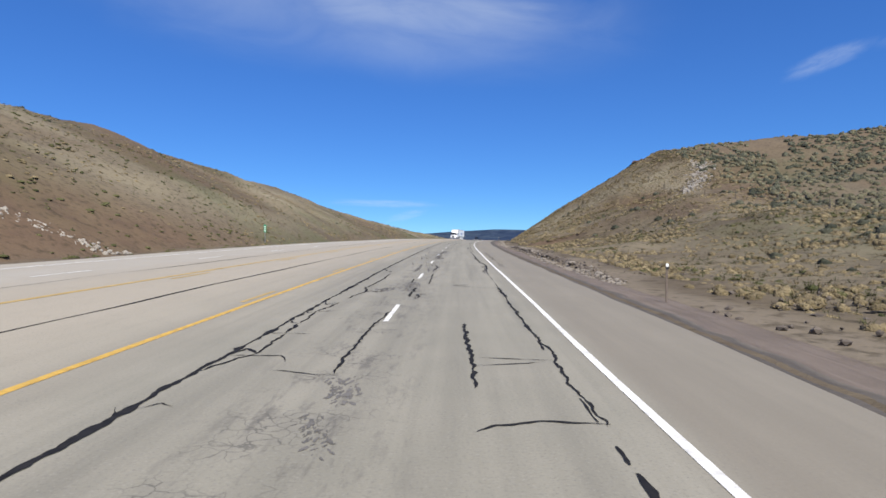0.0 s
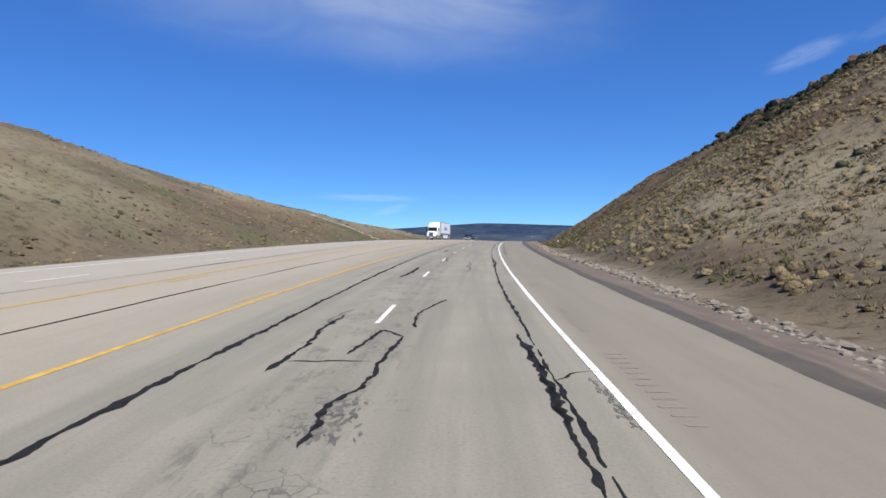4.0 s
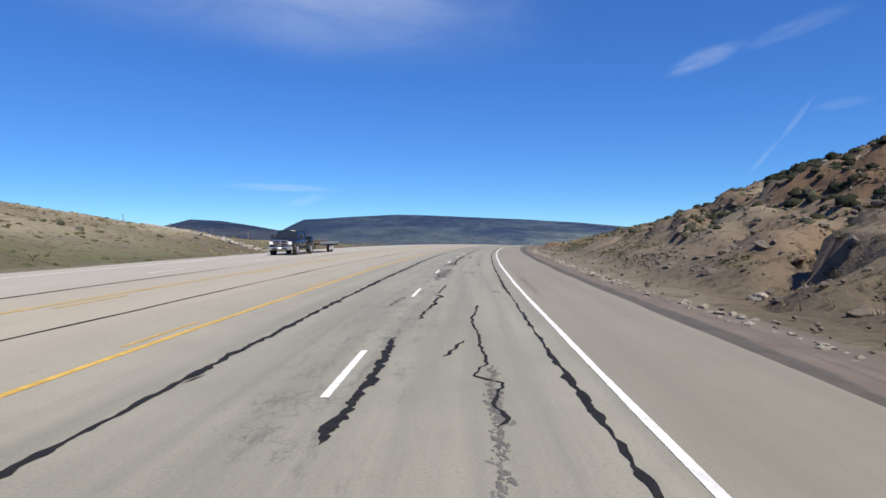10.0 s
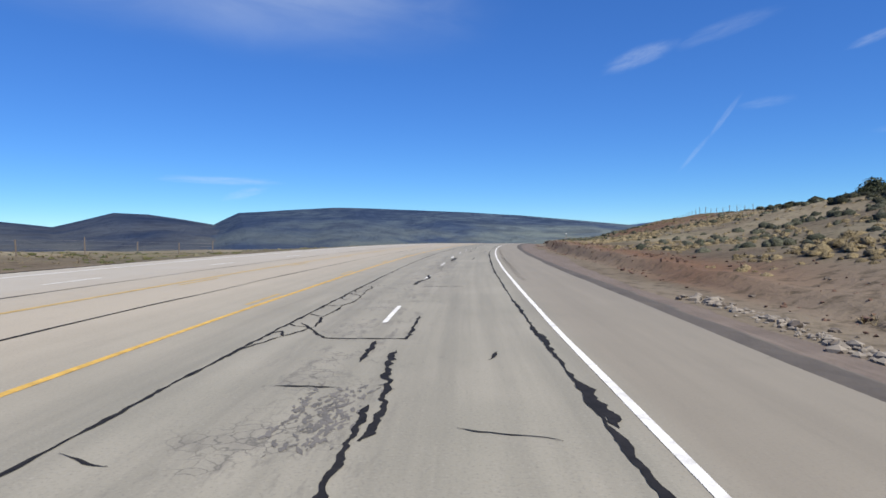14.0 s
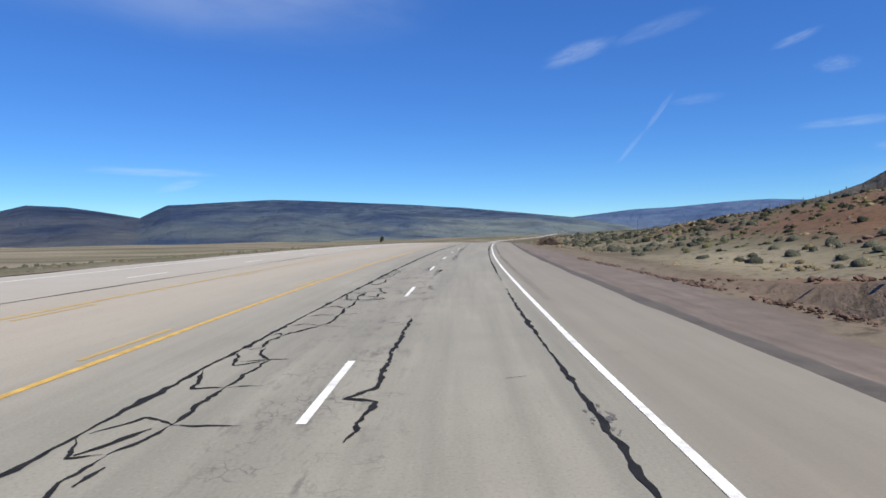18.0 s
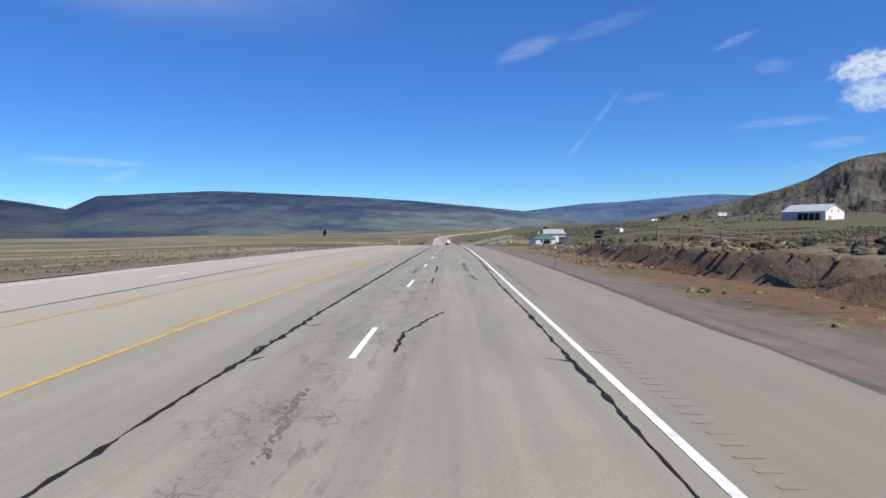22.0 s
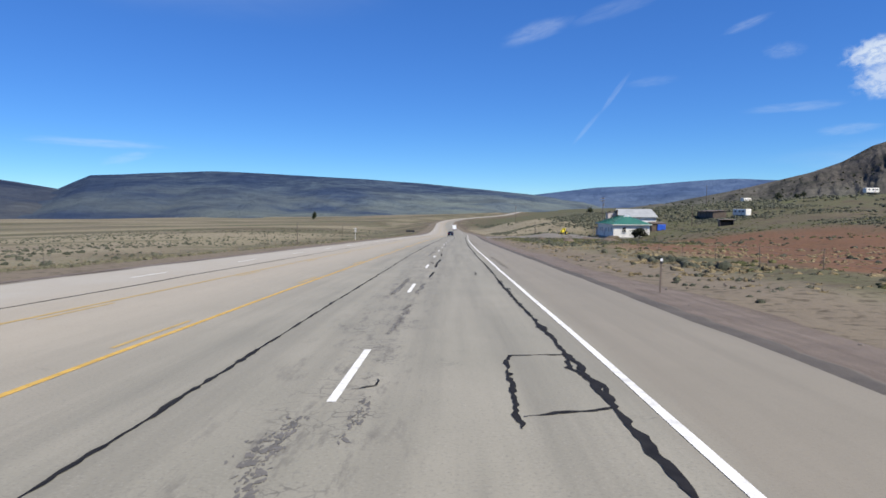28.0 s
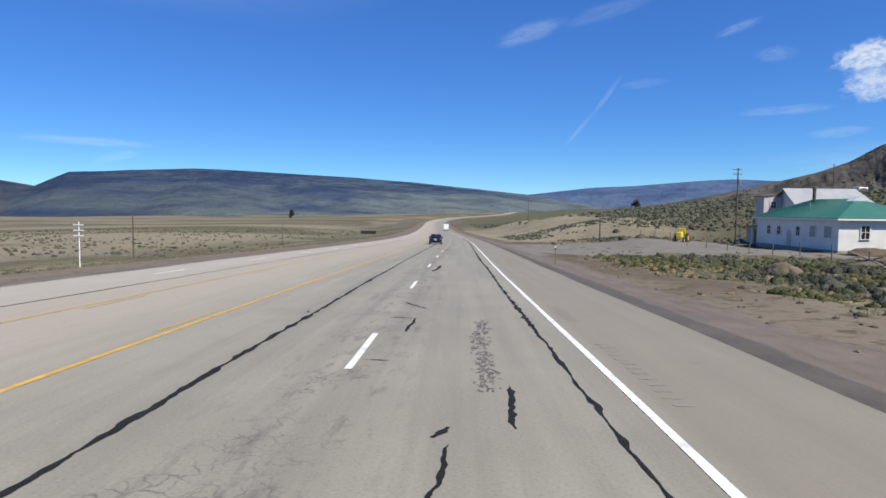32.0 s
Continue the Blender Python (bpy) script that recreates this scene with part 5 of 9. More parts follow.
tar(0.06, 42.8, 4.65, 43.1, 4.53, 44, 4.65, 44.6, 4.48, 44.9, 4.74, 45.9, 4.71, 47.1, 4.6, 47.2, 4.39)
tar(0.03, 45.8, 5.11, 45.9, 4.69)
tar(0.05, 43.3, 4.26, 44.6, 4.26)
tar(0.05, 46.5, 4.22, 47.6, 4.27)
worn(0.35, 43.6, 3.47, 44.3, 3.47, 45.6, 3.45, 47.3, 3.48, 50.9, 3.61, 55.1, 3.64)
tar(0.05, 45.6, 3.29, 44.4, 3.08, 43.4, 3.09, 43.1, 3.3, 42.6, 3.16, 42.2, 3.05)
tar(0.03, 44.5, 4.31, 44.4, 3.64, 44.3, 3.19)
tar(0.04, 50.2, 5.55, 50, 4.62, 51.9, 4.84)
tar(0.09, 48.9, 0.81, 48.2, 0.67, 45.6, 0.7, 44.3, 0.73, 43.3, 0.73, 42.8, 0.75)
tar(0.04, 43.1, 1, 43, 0.73)
tar(0.06, 50, 0.76, 53.1, 0.76)
worn(0.3, 67, 3.39, 68, 3.42, 69, 3.35, 69.5, 3.16)
tar(0.06, 66.8, 3.46, 67.3, 3.42, 67.8, 3.35, 69, 3.35, 69.7, 3.18, 71.5, 3.31, 74.9, 3.36)
tar(0.07, 70, 2.87, 71.2, 2.89)
tar(0.07, 70.2, 2.61, 71.5, 2.56)
tar(0.03, 69.8, 2.65, 69.8, 2.03)
tar(0.04, 72.5, 2.84, 73, 2.4, 73.2, 2.13)
tar(0.05, 75.8, 3.12, 79.5, 2.52)
tar(0.09, 76.5, 0.88, 74.5, 0.9, 72.6, 0.92)
tar(0.1, 71.7, 0.9, 71, 0.99, 70.7, 0.89)
tar(0.1, 68, 1.06, 67.9, 0.95, 67.6, 0.91, 67.4, 0.87)
tar(0.03, 67.8, 2.51, 68.6, 2.02)
tar(0.13, 91.2, 2.72, 91.7, 2.85, 92, 2.85, 92.7, 2.95)
tar(0.08, 92.7, 2.95, 93.2, 2.96, 93.9, 3.14, 94.8, 3.11, 96.6, 3.08, 97.2, 2.98)
worn(0.1, 91.2, 2.92, 92, 3.03, 93.2, 3.03)
tar(0.06, 98.6, 4.69, 98.2, 4.32, 98.5, 3.77)
tar(0.06, 105.9, 0.79, 102.1, 0.78)
worn(0.25, 97.9, -0.26, 94.1, -0.08, 92.5, -0.1, 91.6, -0.24)
worn(0.4, 91.2, 5.78, 91.9, 5.72, 93.1, 5.2)
tar(0.11, 185.4, 2.75, 185.9, 2.68, 186.2, 2.69, 186.8, 2.78, 187.7, 2.76)
worn(0.15, 188.5, 3.21, 190.5, 3.24, 192.5, 3.11)
tar(0.05, 192.5, 3.46, 193.3, 3.18, 195.9, 3.19, 198.8, 3.34)
worn(0.12, 188.2, 1.8, 189.4, 1.55)
worn(0.12, 186.6, 1.7, 187.4, 1.62)
worn(0.15, 187.3, 4.06, 188.2, 4.07)
worn(0.12, 189.1, 4.03, 192.1, 3.99)
tar(0.05, 188.9, 2.97, 188.7, 2.78)
tar(0.08, 211.9, 4.48, 212.8, 4.53, 213.2, 4.44)
worn(0.3, 208.4, 3.12, 209.3, 3.17, 210.2, 3.27, 211.1, 3.27, 212.6, 3.24, 214.2, 3.24)
tar(0.06, 214.2, 3.34, 216.4, 3.43, 218.5, 3.15)
worn(0.15, 209.1, 4.2, 209.9, 4.16)
tar(0.13, 231.6, 3.48, 231.6, 3.28, 231.2, 3.22)
worn(0.12, 231.8, 3.03, 232.9, 3)
worn(0.2, 233.4, 3.22, 234.7, 3.27, 237.5, 3.24)
worn(0.12, 239.1, 1.68, 246.2, 1.59)
tar(0.1, 254.2, 2.82, 254.8, 2.8, 255.2, 2.86, 256.3, 2.84, 256.7, 2.74, 257.6, 2.99)
tar(0.05, 257.8, 3.05, 258, 2.86, 258.7, 2.87, 261.5, 2.77)
worn(0.22, 263.8, 3.28, 269, 3.47)
worn(0.15, 254.3, 4.04, 255, 4.05, 256.5, 3.92)
worn(0.12, 259, 1.01, 258.1, 0.83)
worn(0.5, 276.9, 3.43, 278.2, 3.44, 280, 3.39, 281.7, 3.29)
tar(0.1, 277.4, 3.12, 278.2, 3.11, 279, 2.95, 280, 3.15, 282.2, 3.16, 285, 3.22, 289.8, 3.18)
tar(0.05, 278.7, 3.54, 278.7, 3.19)
tar(0.05, 278.3, 4.19, 278.4, 3.72)
tar(0.03, 285.7, 5.42, 285.5, 4.25)
tar(0.12, 277.4, 1.46, 277.9, 1.45, 278.3, 1.55, 278.8, 1.38)
tar(0.05, 277.4, 1.66, 277.5, 1.48)
tar(0.05, 278, 1.42, 277.8, 1.15)
tar(0.03, 281.7, 1.55, 281.7, 1.12)
tar(0.12, 300, 3.11, 300.5, 3.13, 300.9, 3.11, 301.8, 3.08, 302.9, 2.93, 304.4, 2.96)
tar(0.07, 304.4, 2.96, 305.4, 3.18, 308.9, 3.05, 311.3, 3.17)
tar(0.12, 300.1, 3.16, 299.9, 2.89)
tar(0.04, 304.3, 3.34, 304.5, 3.02)
worn(0.12, 300.3, 2.31, 300.7, 2.37)
worn(0.12, 300, 4.07, 300.9, 4.03, 303.7, 3.99)
tar(0.07, 307.3, 0.68, 306.8, 0.44, 305.2, 0.42)
worn(0.1, 303.7, 0.44, 302, 0.45, 300.3, 0.45)
tar(0.06, 307.1, 2.42, 308.1, 2.34)
tar(0.3, 322.7, 3.26, 323.6, 3.28, 324.5, 3.27, 325.7, 3.33, 327, 3.16, 328.6, 3.19)
tar(0.08, 323, 3.06, 323.3, 3.02, 323.4, 2.89, 323.2, 2.77, 322.7, 2.76)
tar(0.06, 323.6, 3.22, 324, 3.05, 323.9, 2.87)
worn(0.5, 323.6, 3.59, 325.1, 3.52)
tar(0.05, 325.9, 3.69, 326, 4.29, 325.6, 4.33, 324.9, 4.37, 324.6, 4.12, 324.5, 3.51)
tar(0.08, 327.4, 2.84, 328.6, 2.89, 330.8, 2.96, 335.5, 3.02)
tar(0.03, 330.9, 5.63, 331.1, 3.84)
tar(0.05, 332.2, 5.55, 332.2, 5.06)
tar(0.1, 332.2, 0.5, 330, 0.46, 328, 0.38, 325.8, 0.44, 324.8, 0.41)
tar(0.03, 334.7, 1.99, 334.3, 0.96)
tar(0.08, 394.2, 2.96, 396.3, 2.82, 398, 2.75, 400.7, 2.91)
worn(0.15, 392.7, 1.31, 392, 1.23)
tar(0.05, 391.7, 1.32, 391.5, 1.13)
worn(0.08, 403.3, 1.17, 396.6, 1.17, 394.7, 1.15)
tar(0.07, 391.1, 6.08, 391, 5.48, 390.8, 5.45, 391, 5.06)
tar(0.05, 392.4, 5.34, 391.1, 5.64)
tar(0.11, 414.6, 3.25, 415.1, 3.24, 415.8, 3.25, 416.7, 3.27, 417.6, 3.26, 419.3, 3.2, 420.9, 3.18)
tar(0.07, 420.9, 3.18, 424.9, 3.12)
tar(0.06, 416.5, 3.37, 416.9, 3.5, 417.2, 3.35)
worn(0.35, 414.7, 3.4, 415.8, 3.37, 417, 3.32)
tar(0.07, 414.5, 5.19, 414.9, 5.13, 415, 4.89, 415.6, 4.72, 416.5, 4.74, 417, 4.79, 417.3, 5.05, 417.5, 5.43)
tar(0.06, 417, 4.79, 417.6, 4.73)
tar(0.06, 415, 4.95, 415.4, 5.18, 415.6, 5.46, 415.9, 5.65, 416.2, 5.53)
tar(0.05, 414.9, 5.76, 414.8, 5.25)
tar(0.06, 418.4, 5.53, 418.2, 5.03, 418.8, 4.87, 419.8, 5.05, 420.6, 5.08, 420.6, 4.81, 422, 5.33)
tar(0.05, 418.2, 5.12, 417.8, 5.07, 418.4, 4.75)
tar(0.05, 420.3, 5.63, 420.1, 5.23, 420.3, 5.1)
tar(0.05, 421, 5.05, 422, 4.96)
tar(0.05, 424.9, 5.77, 423.3, 5.13, 425.5, 5.3)
tar(0.05, 418, 5.47, 417.8, 5.24)
tar(0.06, 444.1, 5.59, 443.5, 5.11, 444.7, 4.95, 445.8, 5.04, 446.2, 4.88)
tar(0.05, 446.2, 4.88, 446.1, 4.26, 447.2, 4.31)
tar(0.05, 447.5, 5.32, 447, 4.81)
tar(0.05, 442.1, 5.14, 442.1, 4.79, 441.2, 4.6, 441, 5.3)
tar(0.06, 441.2, 4.68, 440.5, 4.4, 440.3, 4.61, 439.6, 4.52, 439.4, 4.54, 439.7, 4.98, 440.2, 5.05, 440.5, 5.37)
tar(0.07, 439, 4.69, 439.1, 4.31, 438.9, 4.22, 438.7, 4.37, 438.6, 4.89, 438.8, 5.19, 439.2, 5.46)
tar(0.04, 441.9, 4.99, 442.5, 4.44)
tar(0.03, 440.3, 4.17, 440.2, 3.06)
tar(0.05, 440.5, 3.41, 440.6, 2.89)
worn(0.15, 438.5, 3.11, 439, 3.03)
worn(0.1, 443, 3.16, 441.7, 3.02)
worn(0.1, 448, 3.25, 452, 3.25)
tar(0.04, 449.9, 5.78, 450.5, 5.02)
tar(0.06, 463.4, 2.96, 464.1, 2.99, 464.9, 2.96, 466.1, 2.78, 467.4, 2.93, 469.4, 2.92, 471, 2.83)
tar(0.04, 463.3, 3.42, 463.4, 2.96)
worn(0.1, 462, 2.78, 462.9, 2.84)
worn(0.07, 463.8, 2.81, 464.7, 2.87)
tar(0.1, 485.5, 2.99, 485.9, 3.05, 486.9, 3.08, 487.1, 3.25)
worn(0.2, 485.4, 3.1, 486, 3.18)
tar(0.1, 486.9, 3.27, 487.4, 3.29, 488, 3.08, 488.6, 3.04, 489.9, 3.13)
worn(0.2, 489.6, 3.38, 490.9, 3.24)
tar(0.04, 488, 3, 488.2, 2.68)
tar(0.05, 497.9, 3.41, 500.5, 3.43)
worn(0.1, 492.2, 3.14, 495.9, 3.18)
tar(0.05, 492.6, 5.19, 491.8, 4.45)
tar(0.03, 489.8, 5.2, 489.9, 4.81)
tar(0.12, 487.7, 0.2, 486.8, 0.25, 486.2, 0.18, 485.9, 0.09)
worn(0.1, 510.1, 2.94, 510.9, 2.96)
worn(0.1, 511.1, 2.92, 512.4, 2.89, 513.4, 2.84)
tar(0.05, 511.9, 5.21, 511, 4.85, 510.8, 4.65)
tar(0.05, 511.9, 5.21, 511.4, 4.86, 511.3, 4.5, 510.9, 4.69)
worn(0.1, 510, 3.76, 512.4, 3.79)
tar(0.05, 538.6, 2.87, 541.6, 2.87)
worn(0.15, 543.1, 1.36, 540.3, 1.14)
worn(0.12, 537.5, 3.97, 537.3, 3.74)
tar(0.03, 540.1, 1.09, 540.1, 0.22)
worn(0.08, 534.7, 3.87, 535.3, 3.85)
worn(0.08, 533.4, 2.91, 533.3, 2.84)
tar(0.06, 559, 3.39, 559.5, 3.35, 559.9, 3.1, 560.5, 3.1)
tar(0.06, 559.6, 3.43, 559, 3.21)
tar(0.05, 561.6, 1.5, 561.9, 1.34, 561.2, 1.35, 561.5, 1.51)
tar(0.06, 558.4, 1.54, 558.5, 0.86, 558.5, 0.29)
tar(0.06, 558.4, 1.36, 557.7, 1.37)
tar(0.04, 567.1, 5.34, 566.4, 4.7)
worn(0.05, 566.6, 3.56, 570.8, 3.58)
tar(0.06, 585.6, 3.2, 584.4, 3.16, 583, 3.16)
tar(0.05, 588.8, 3.17, 593.6, 3.29)
tar(0.05, 595.3, 1.43, 591.8, 1.28, 587.8, 1.37)
tar(0.07, 586.1, 1.33, 584.9, 1.39, 583.9, 1.33, 582.8, 1.32, 582.4, 1.25)
worn(0.3, 583.6, 1.4, 582.4, 1.43, 582, 1.36)
tar(0.03, 585.3, 1.31, 585.1, 0.66)
tar(0.03, 584.7, 1.37, 584.9, 0.32)
tar(0.03, 582.5, 1.36, 582.6, 0.86)
tar(0.03, 588.2, 1.26, 588.3, 0.4)
tar(0.03, 589.3, 1.24, 589.6, 0.34)
tar(0.08, 583.4, 5.43, 583.2, 4.98)
tar(0.09, 656.9, 3.48, 657.4, 3.47, 657.8, 3.5, 658.7, 3.57)
tar(0.06, 658.7, 3.57, 659.3, 3.42, 660.6, 3.45)
worn(0.1, 659, 3.31, 659.9, 3.27)
worn(0.15, 664.6, 3.84, 670.6, 3.84)
tar(0.03, 662.4, 3.78, 662.6, 3.29)
tar(0.09, 689.3, 3.24, 692.7, 3.16)
worn(0.12, 683, 3.35, 684.5, 3.37, 686.4, 3.31)
worn(0.15, 682.8, 4.09, 684.5, 4.1, 688.9, 4.01)
tar(0.05, 692.8, 1.23, 691.1, 1.31, 690.6, 1.2)
tar(0.08, 684.8, 0.46, 684.5, 0.42, 684.9, 0.43, 684.5, 0.56, 684.4, 0.4)
tar(0.1, 709.7, 3.02, 709.9, 3.17, 710.4, 3.19, 711.2, 3.17, 712.3, 3.24, 714.5, 3.24)
tar(0.05, 715, 3.45, 718, 3.37, 721.5, 3.25)
tar(0.03, 709.9, 3.44, 709.9, 3.3)
worn(0.12, 710.2, 4.13, 712.3, 4.1, 720.1, 3.99)
tar(0.09, 736.5, 3.4, 736.9, 3.33, 737.6, 3.36, 738.6, 3.46)
tar(0.07, 738.6, 3.46, 739.8, 3.36, 741.8, 3.45)
tar(0.03, 741.8, 3.85, 741.7, 3.34)
tar(0.05, 740.4, 3.62, 740.3, 3.3)
worn(0.15, 743.9, 1.81, 745.2, 1.52)
tar(0.03, 741.7, 1.66, 741.7, 1.22)
worn(0.08, 742.1, 3.03, 747.2, 3.08)
tar(0.11, 766, 3.02, 766.8, 3, 767.7, 2.84, 769.1, 2.72, 771.7, 2.57, 773.5, 2.51)
tar(0.04, 774.6, 3.14, 774.3, 2.53)
tar(0.05, 775.3, 2.49, 777.9, 2.2)
tar(0.22, 764.6, 1.69, 765.2, 1.65, 765.9, 1.57)
tar(0.09, 766.1, 1.51, 767.8, 1.35, 768.9, 1.22)
worn(0.25, 764.4, 1.74, 765.9, 1.63, 767.8, 1.39)
tar(0.03, 766.1, 1.45, 765.9, 0.54)
tar(0.05, 765.4, 3.8, 765.7, 3.35)
tar(0.06, 766.7, 2.53, 767, 2.47)
tar(0.07, 773.1, 1.49, 776.1, 1.42)
# the same kind of damage where the walk goes on between
for a, b in ((104, 166), (346, 396), (606, 648), (798, 860)):
    for k in range(int((b - a) / 4.5)):
        s0, l0 = rnd.uniform(a, b), rnd.choice((3.25, 3.3, 3.9, 1.9, 0.7, 4.6))
        if rnd.random() < 0.62:
            pts, l1 = [s0, l0], l0
            for _ in range(rnd.randint(2, 5)):
                s0, l1 = s0 + rnd.uniform(0.8, 2.4), l1 + rnd.gauss(0, 0.12)
                pts += [s0, l1]
            (tar if rnd.random() < 0.7 else worn)(rnd.choice((0.05, 0.06, 0.08, 0.12)), *pts)
        else:
            tar(0.04, s0, l0, s0 + rnd.gauss(0, 0.3), l0 + rnd.uniform(0.5, 1.8))
# branching cracks off the middle joint
for a, b, count in ((2, 16, 5), (28, 60, 9), (180, 345, 22), (396, 412, 6), (440, 600, 26), (640, 790, 16)):
    for k in range(count):
        s0 = rnd.uniform(a, b)
        j0, d0 = float(joint(s0)), rnd.choice((1, -1, -1, -1)) * rnd.uniform(0.12, 0.45)
        tar(rnd.choice((0.03, 0.04, 0.05)), s0, j0, s0 + rnd.uniform(0.05, 0.5), j0 + d0 * 0.6, s0 + rnd.uniform(0.1, 0.9), j0 + d0)
# net of sealed cracks beside the joint
def net(a, b, wide, gap):
    s0, left0 = a, 0.0
    while s0 < b:
        s1 = s0 + gap * rnd.uniform(0.7, 1.5)
        left1 = wide * rnd.uniform(0.25, 1.0)
        m = (s0 + s1) / 2
        tar(rnd.choice((0.045, 0.055, 0.065)), s0, float(joint(s0)) - left0, m, float(joint(m)) - (left0 + left1) / 2 - rnd.uniform(-0.12, 0.12), s1, float(joint(s1)) - left1)
        tar(0.05, s1, float(joint(s1)) - left1, s1 + rnd.uniform(-0.5, 0.7), float(joint(s1)) - left1 * 0.4, s1 + rnd.uniform(-0.3, 0.9), float(joint(s1)))
        if rnd.random() < 0.45:
            tar(0.04, s1, float(joint(s1)) - left1, s1 + rnd.uniform(-0.2, 0.4), float(joint(s1)) - left1 - rnd.uniform(0.3, 0.9))
        s0, left0 = s1, left1


net(424, 440, 0.75, 1.1)
net(446, 452, 0.5, 1.0)
net(338, 350, 0.7, 1.6)
net(8, 16, 0.6, 1.4)
# rumble strip ground into the shoulder
RUMBLE = mat("ground_groove", (0.158, 0.142, 0.117), (0.214, 0.194, 0.160), 2.0, 0.95, 0.4, 20.0)
rv, rf = [], []
for k in range(2700):
    a = -20 + k * 0.32
    if vnoise(a / 26.0, 3.3, 5) < 0.05 or vnoise(a / 3.1, 9.3, 6) < -0.35:
        continue
    n0, half = len(rv), 0.11 + 0.035 * vnoise(a / 0.9, 1.3, 7)
    c = -0.50 + 0.02 * math.sin(k * 1.7)
    for ds, dl in ((-0.045, -half), (-0.01, -half - 0.03), (0.045, -half), (0.045, half), (0.01, half + 0.03), (-0.045, half)):
        rv.append((a + ds, c + dl))
    rf.append(tuple(range(n0, n0 + 6)))
rv = np.array(rv)
x, y = plan(rv[:, 0], rv[:, 1])
tagged(new("rumble_strip", mesh_of("rumble_strip", np.stack([x, y, np.interp(rv[:, 0], LINE, line_z) + deck(rv[:, 0], rv[:, 1]) + 0.004], 1), rf, RUMBLE)),
       "shallow ground-in rumble grooves on the shoulder", "rumble strip", kind="stuff")

# ---- plants ----
def leafy(name, dark, light):
    """Foliage: two tones by clump and by noise, with a broken-up surface."""
    m = bpy.data.materials.new(name)
    m.use_nodes = True
    n, l = m.node_tree.nodes, m.node_tree.links
    b = n["Principled BSDF"]
    vec = n.new("ShaderNodeTexCoord").outputs["Object"]
    coarse, fine = noise_node(n, l, vec, 0.30, 4.0), noise_node(n, l, vec, 14.0, 3.0, 0.7)
    own = n.new("ShaderNodeNewGeometry").outputs["Random Per Island"]
    add = n.new("ShaderNodeMath")
    add.operation = "MULTIPLY_ADD"
    add.inputs[1].default_value = 0.55
    l.new(own, add.inputs[0])
    l.new(coarse, add.inputs[2])
    col = mixed(n, l, ranged(n, l, add.outputs[0], 0.45, 1.05), dark, light)
    col = mixed(n, l, ranged(n, l, fine, 0.52, 0.36, 0.0, 0.75), col, tuple(0.45 * c for c in dark))
    l.new(col, b.inputs["Base Color"])
    b.inputs["Roughness"].default_value = 0.95
    b.inputs["Specular IOR Level"].default_value = 0.15
    bp = n.new("ShaderNodeBump")
    bp.inputs["Strength"].default_value, bp.inputs["Distance"].default_value = 1.0, 0.10
    l.new(fine, bp.inputs["Height"])
    l.new(bp.outputs[0], b.inputs["Normal"])
    return m


STRAW = leafy("straw_grass", (0.140, 0.110, 0.063), (0.285, 0.227, 0.130))
GREEN_GRASS = leafy("green_grass", (0.055, 0.064, 0.026), (0.130, 0.126, 0.055))
GREY_GRASS = leafy("grey_green_grass", (0.092, 0.089, 0.056), (0.178, 0.162, 0.104))
DRY_GRASS = leafy("brown_olive_grass", (0.092, 0.074, 0.045), (0.235, 0.190, 0.110))
SAGE = leafy("sagebrush_leaves", (0.042, 0.046, 0.032), (0.112, 0.113, 0.080))
DARK_BRUSH = leafy("dark_brush_leaves", (0.016, 0.019, 0.012), (0.052, 0.053, 0.032))
WOOD = mat("weathered_wood", (0.077, 0.059, 0.045), (0.174, 0.143, 0.114), 3.0, 0.9, 0.5, 30.0, per_object=0.25)
rng = np.random.default_rng(3)


def triangles(name, pts, material):
    """One mesh of loose triangles, pts of shape (n, 3, 3)."""
    me = bpy.data.meshes.new(name)
    n = len(pts)
    me.vertices.add(n * 3)
    me.vertices.foreach_set("co", pts.astype(np.float32).ravel())
    me.loops.add(n * 3)
    me.loops.foreach_set("vertex_index", np.arange(n * 3, dtype=np.int32))
    me.polygons.add(n)
    me.polygons.foreach_set("loop_start", np.arange(n, dtype=np.int32) * 3)
    me.materials.append(material)
    me.update(calc_edges=True)
    return me


def scatter(n, s_range, l_range, keep):
    """Random places (s, left) kept where keep(s, left, x, y) is over a random number."""
    s, l = rng.uniform(*s_range, n), rng.uniform(*l_range, n)
    x, y = plan(s, l)
    ok = keep(s, l, x, y) > rng.uniform(0, 1, n)
    return s[ok], l[ok]


def tufts(name, label, places, material, size, blades=14, spread=1.1):
    s, l = places
    x, y = plan(s, l)
    z = ground_height(s, l) - 0.03
    n = len(s)
    big = size * rng.uniform(0.55, 1.35, (n, 1))
    ang = rng.uniform(0, math.tau, (n, blades))
    lean = rng.uniform(0.15, 1.0, (n, blades)) * spread
    c = np.stack([x, y, z], -1)[:, None, :]
    out = np.stack([np.cos(ang), np.sin(ang), 0 * ang], -1)
    side = np.stack([-np.sin(ang), np.cos(ang), 0 * ang], -1)
    root = c + out * (0.40 * big * rng.uniform(0, 1, (n, blades)))[..., None]
    wide = (0.048 * (12 / blades) * big)[..., None]
    tip = root + out * (lean * big)[..., None] + np.array([0, 0, 1]) * (big * rng.uniform(0.30, 0.85, (n, blades)))[..., None]
    tri = np.stack([root - side * wide, root + side * wide, tip], 2).reshape(-1, 3, 3)
    return tagged(new(name, triangles(name, tri, material)), label, "grass", kind="stuff")


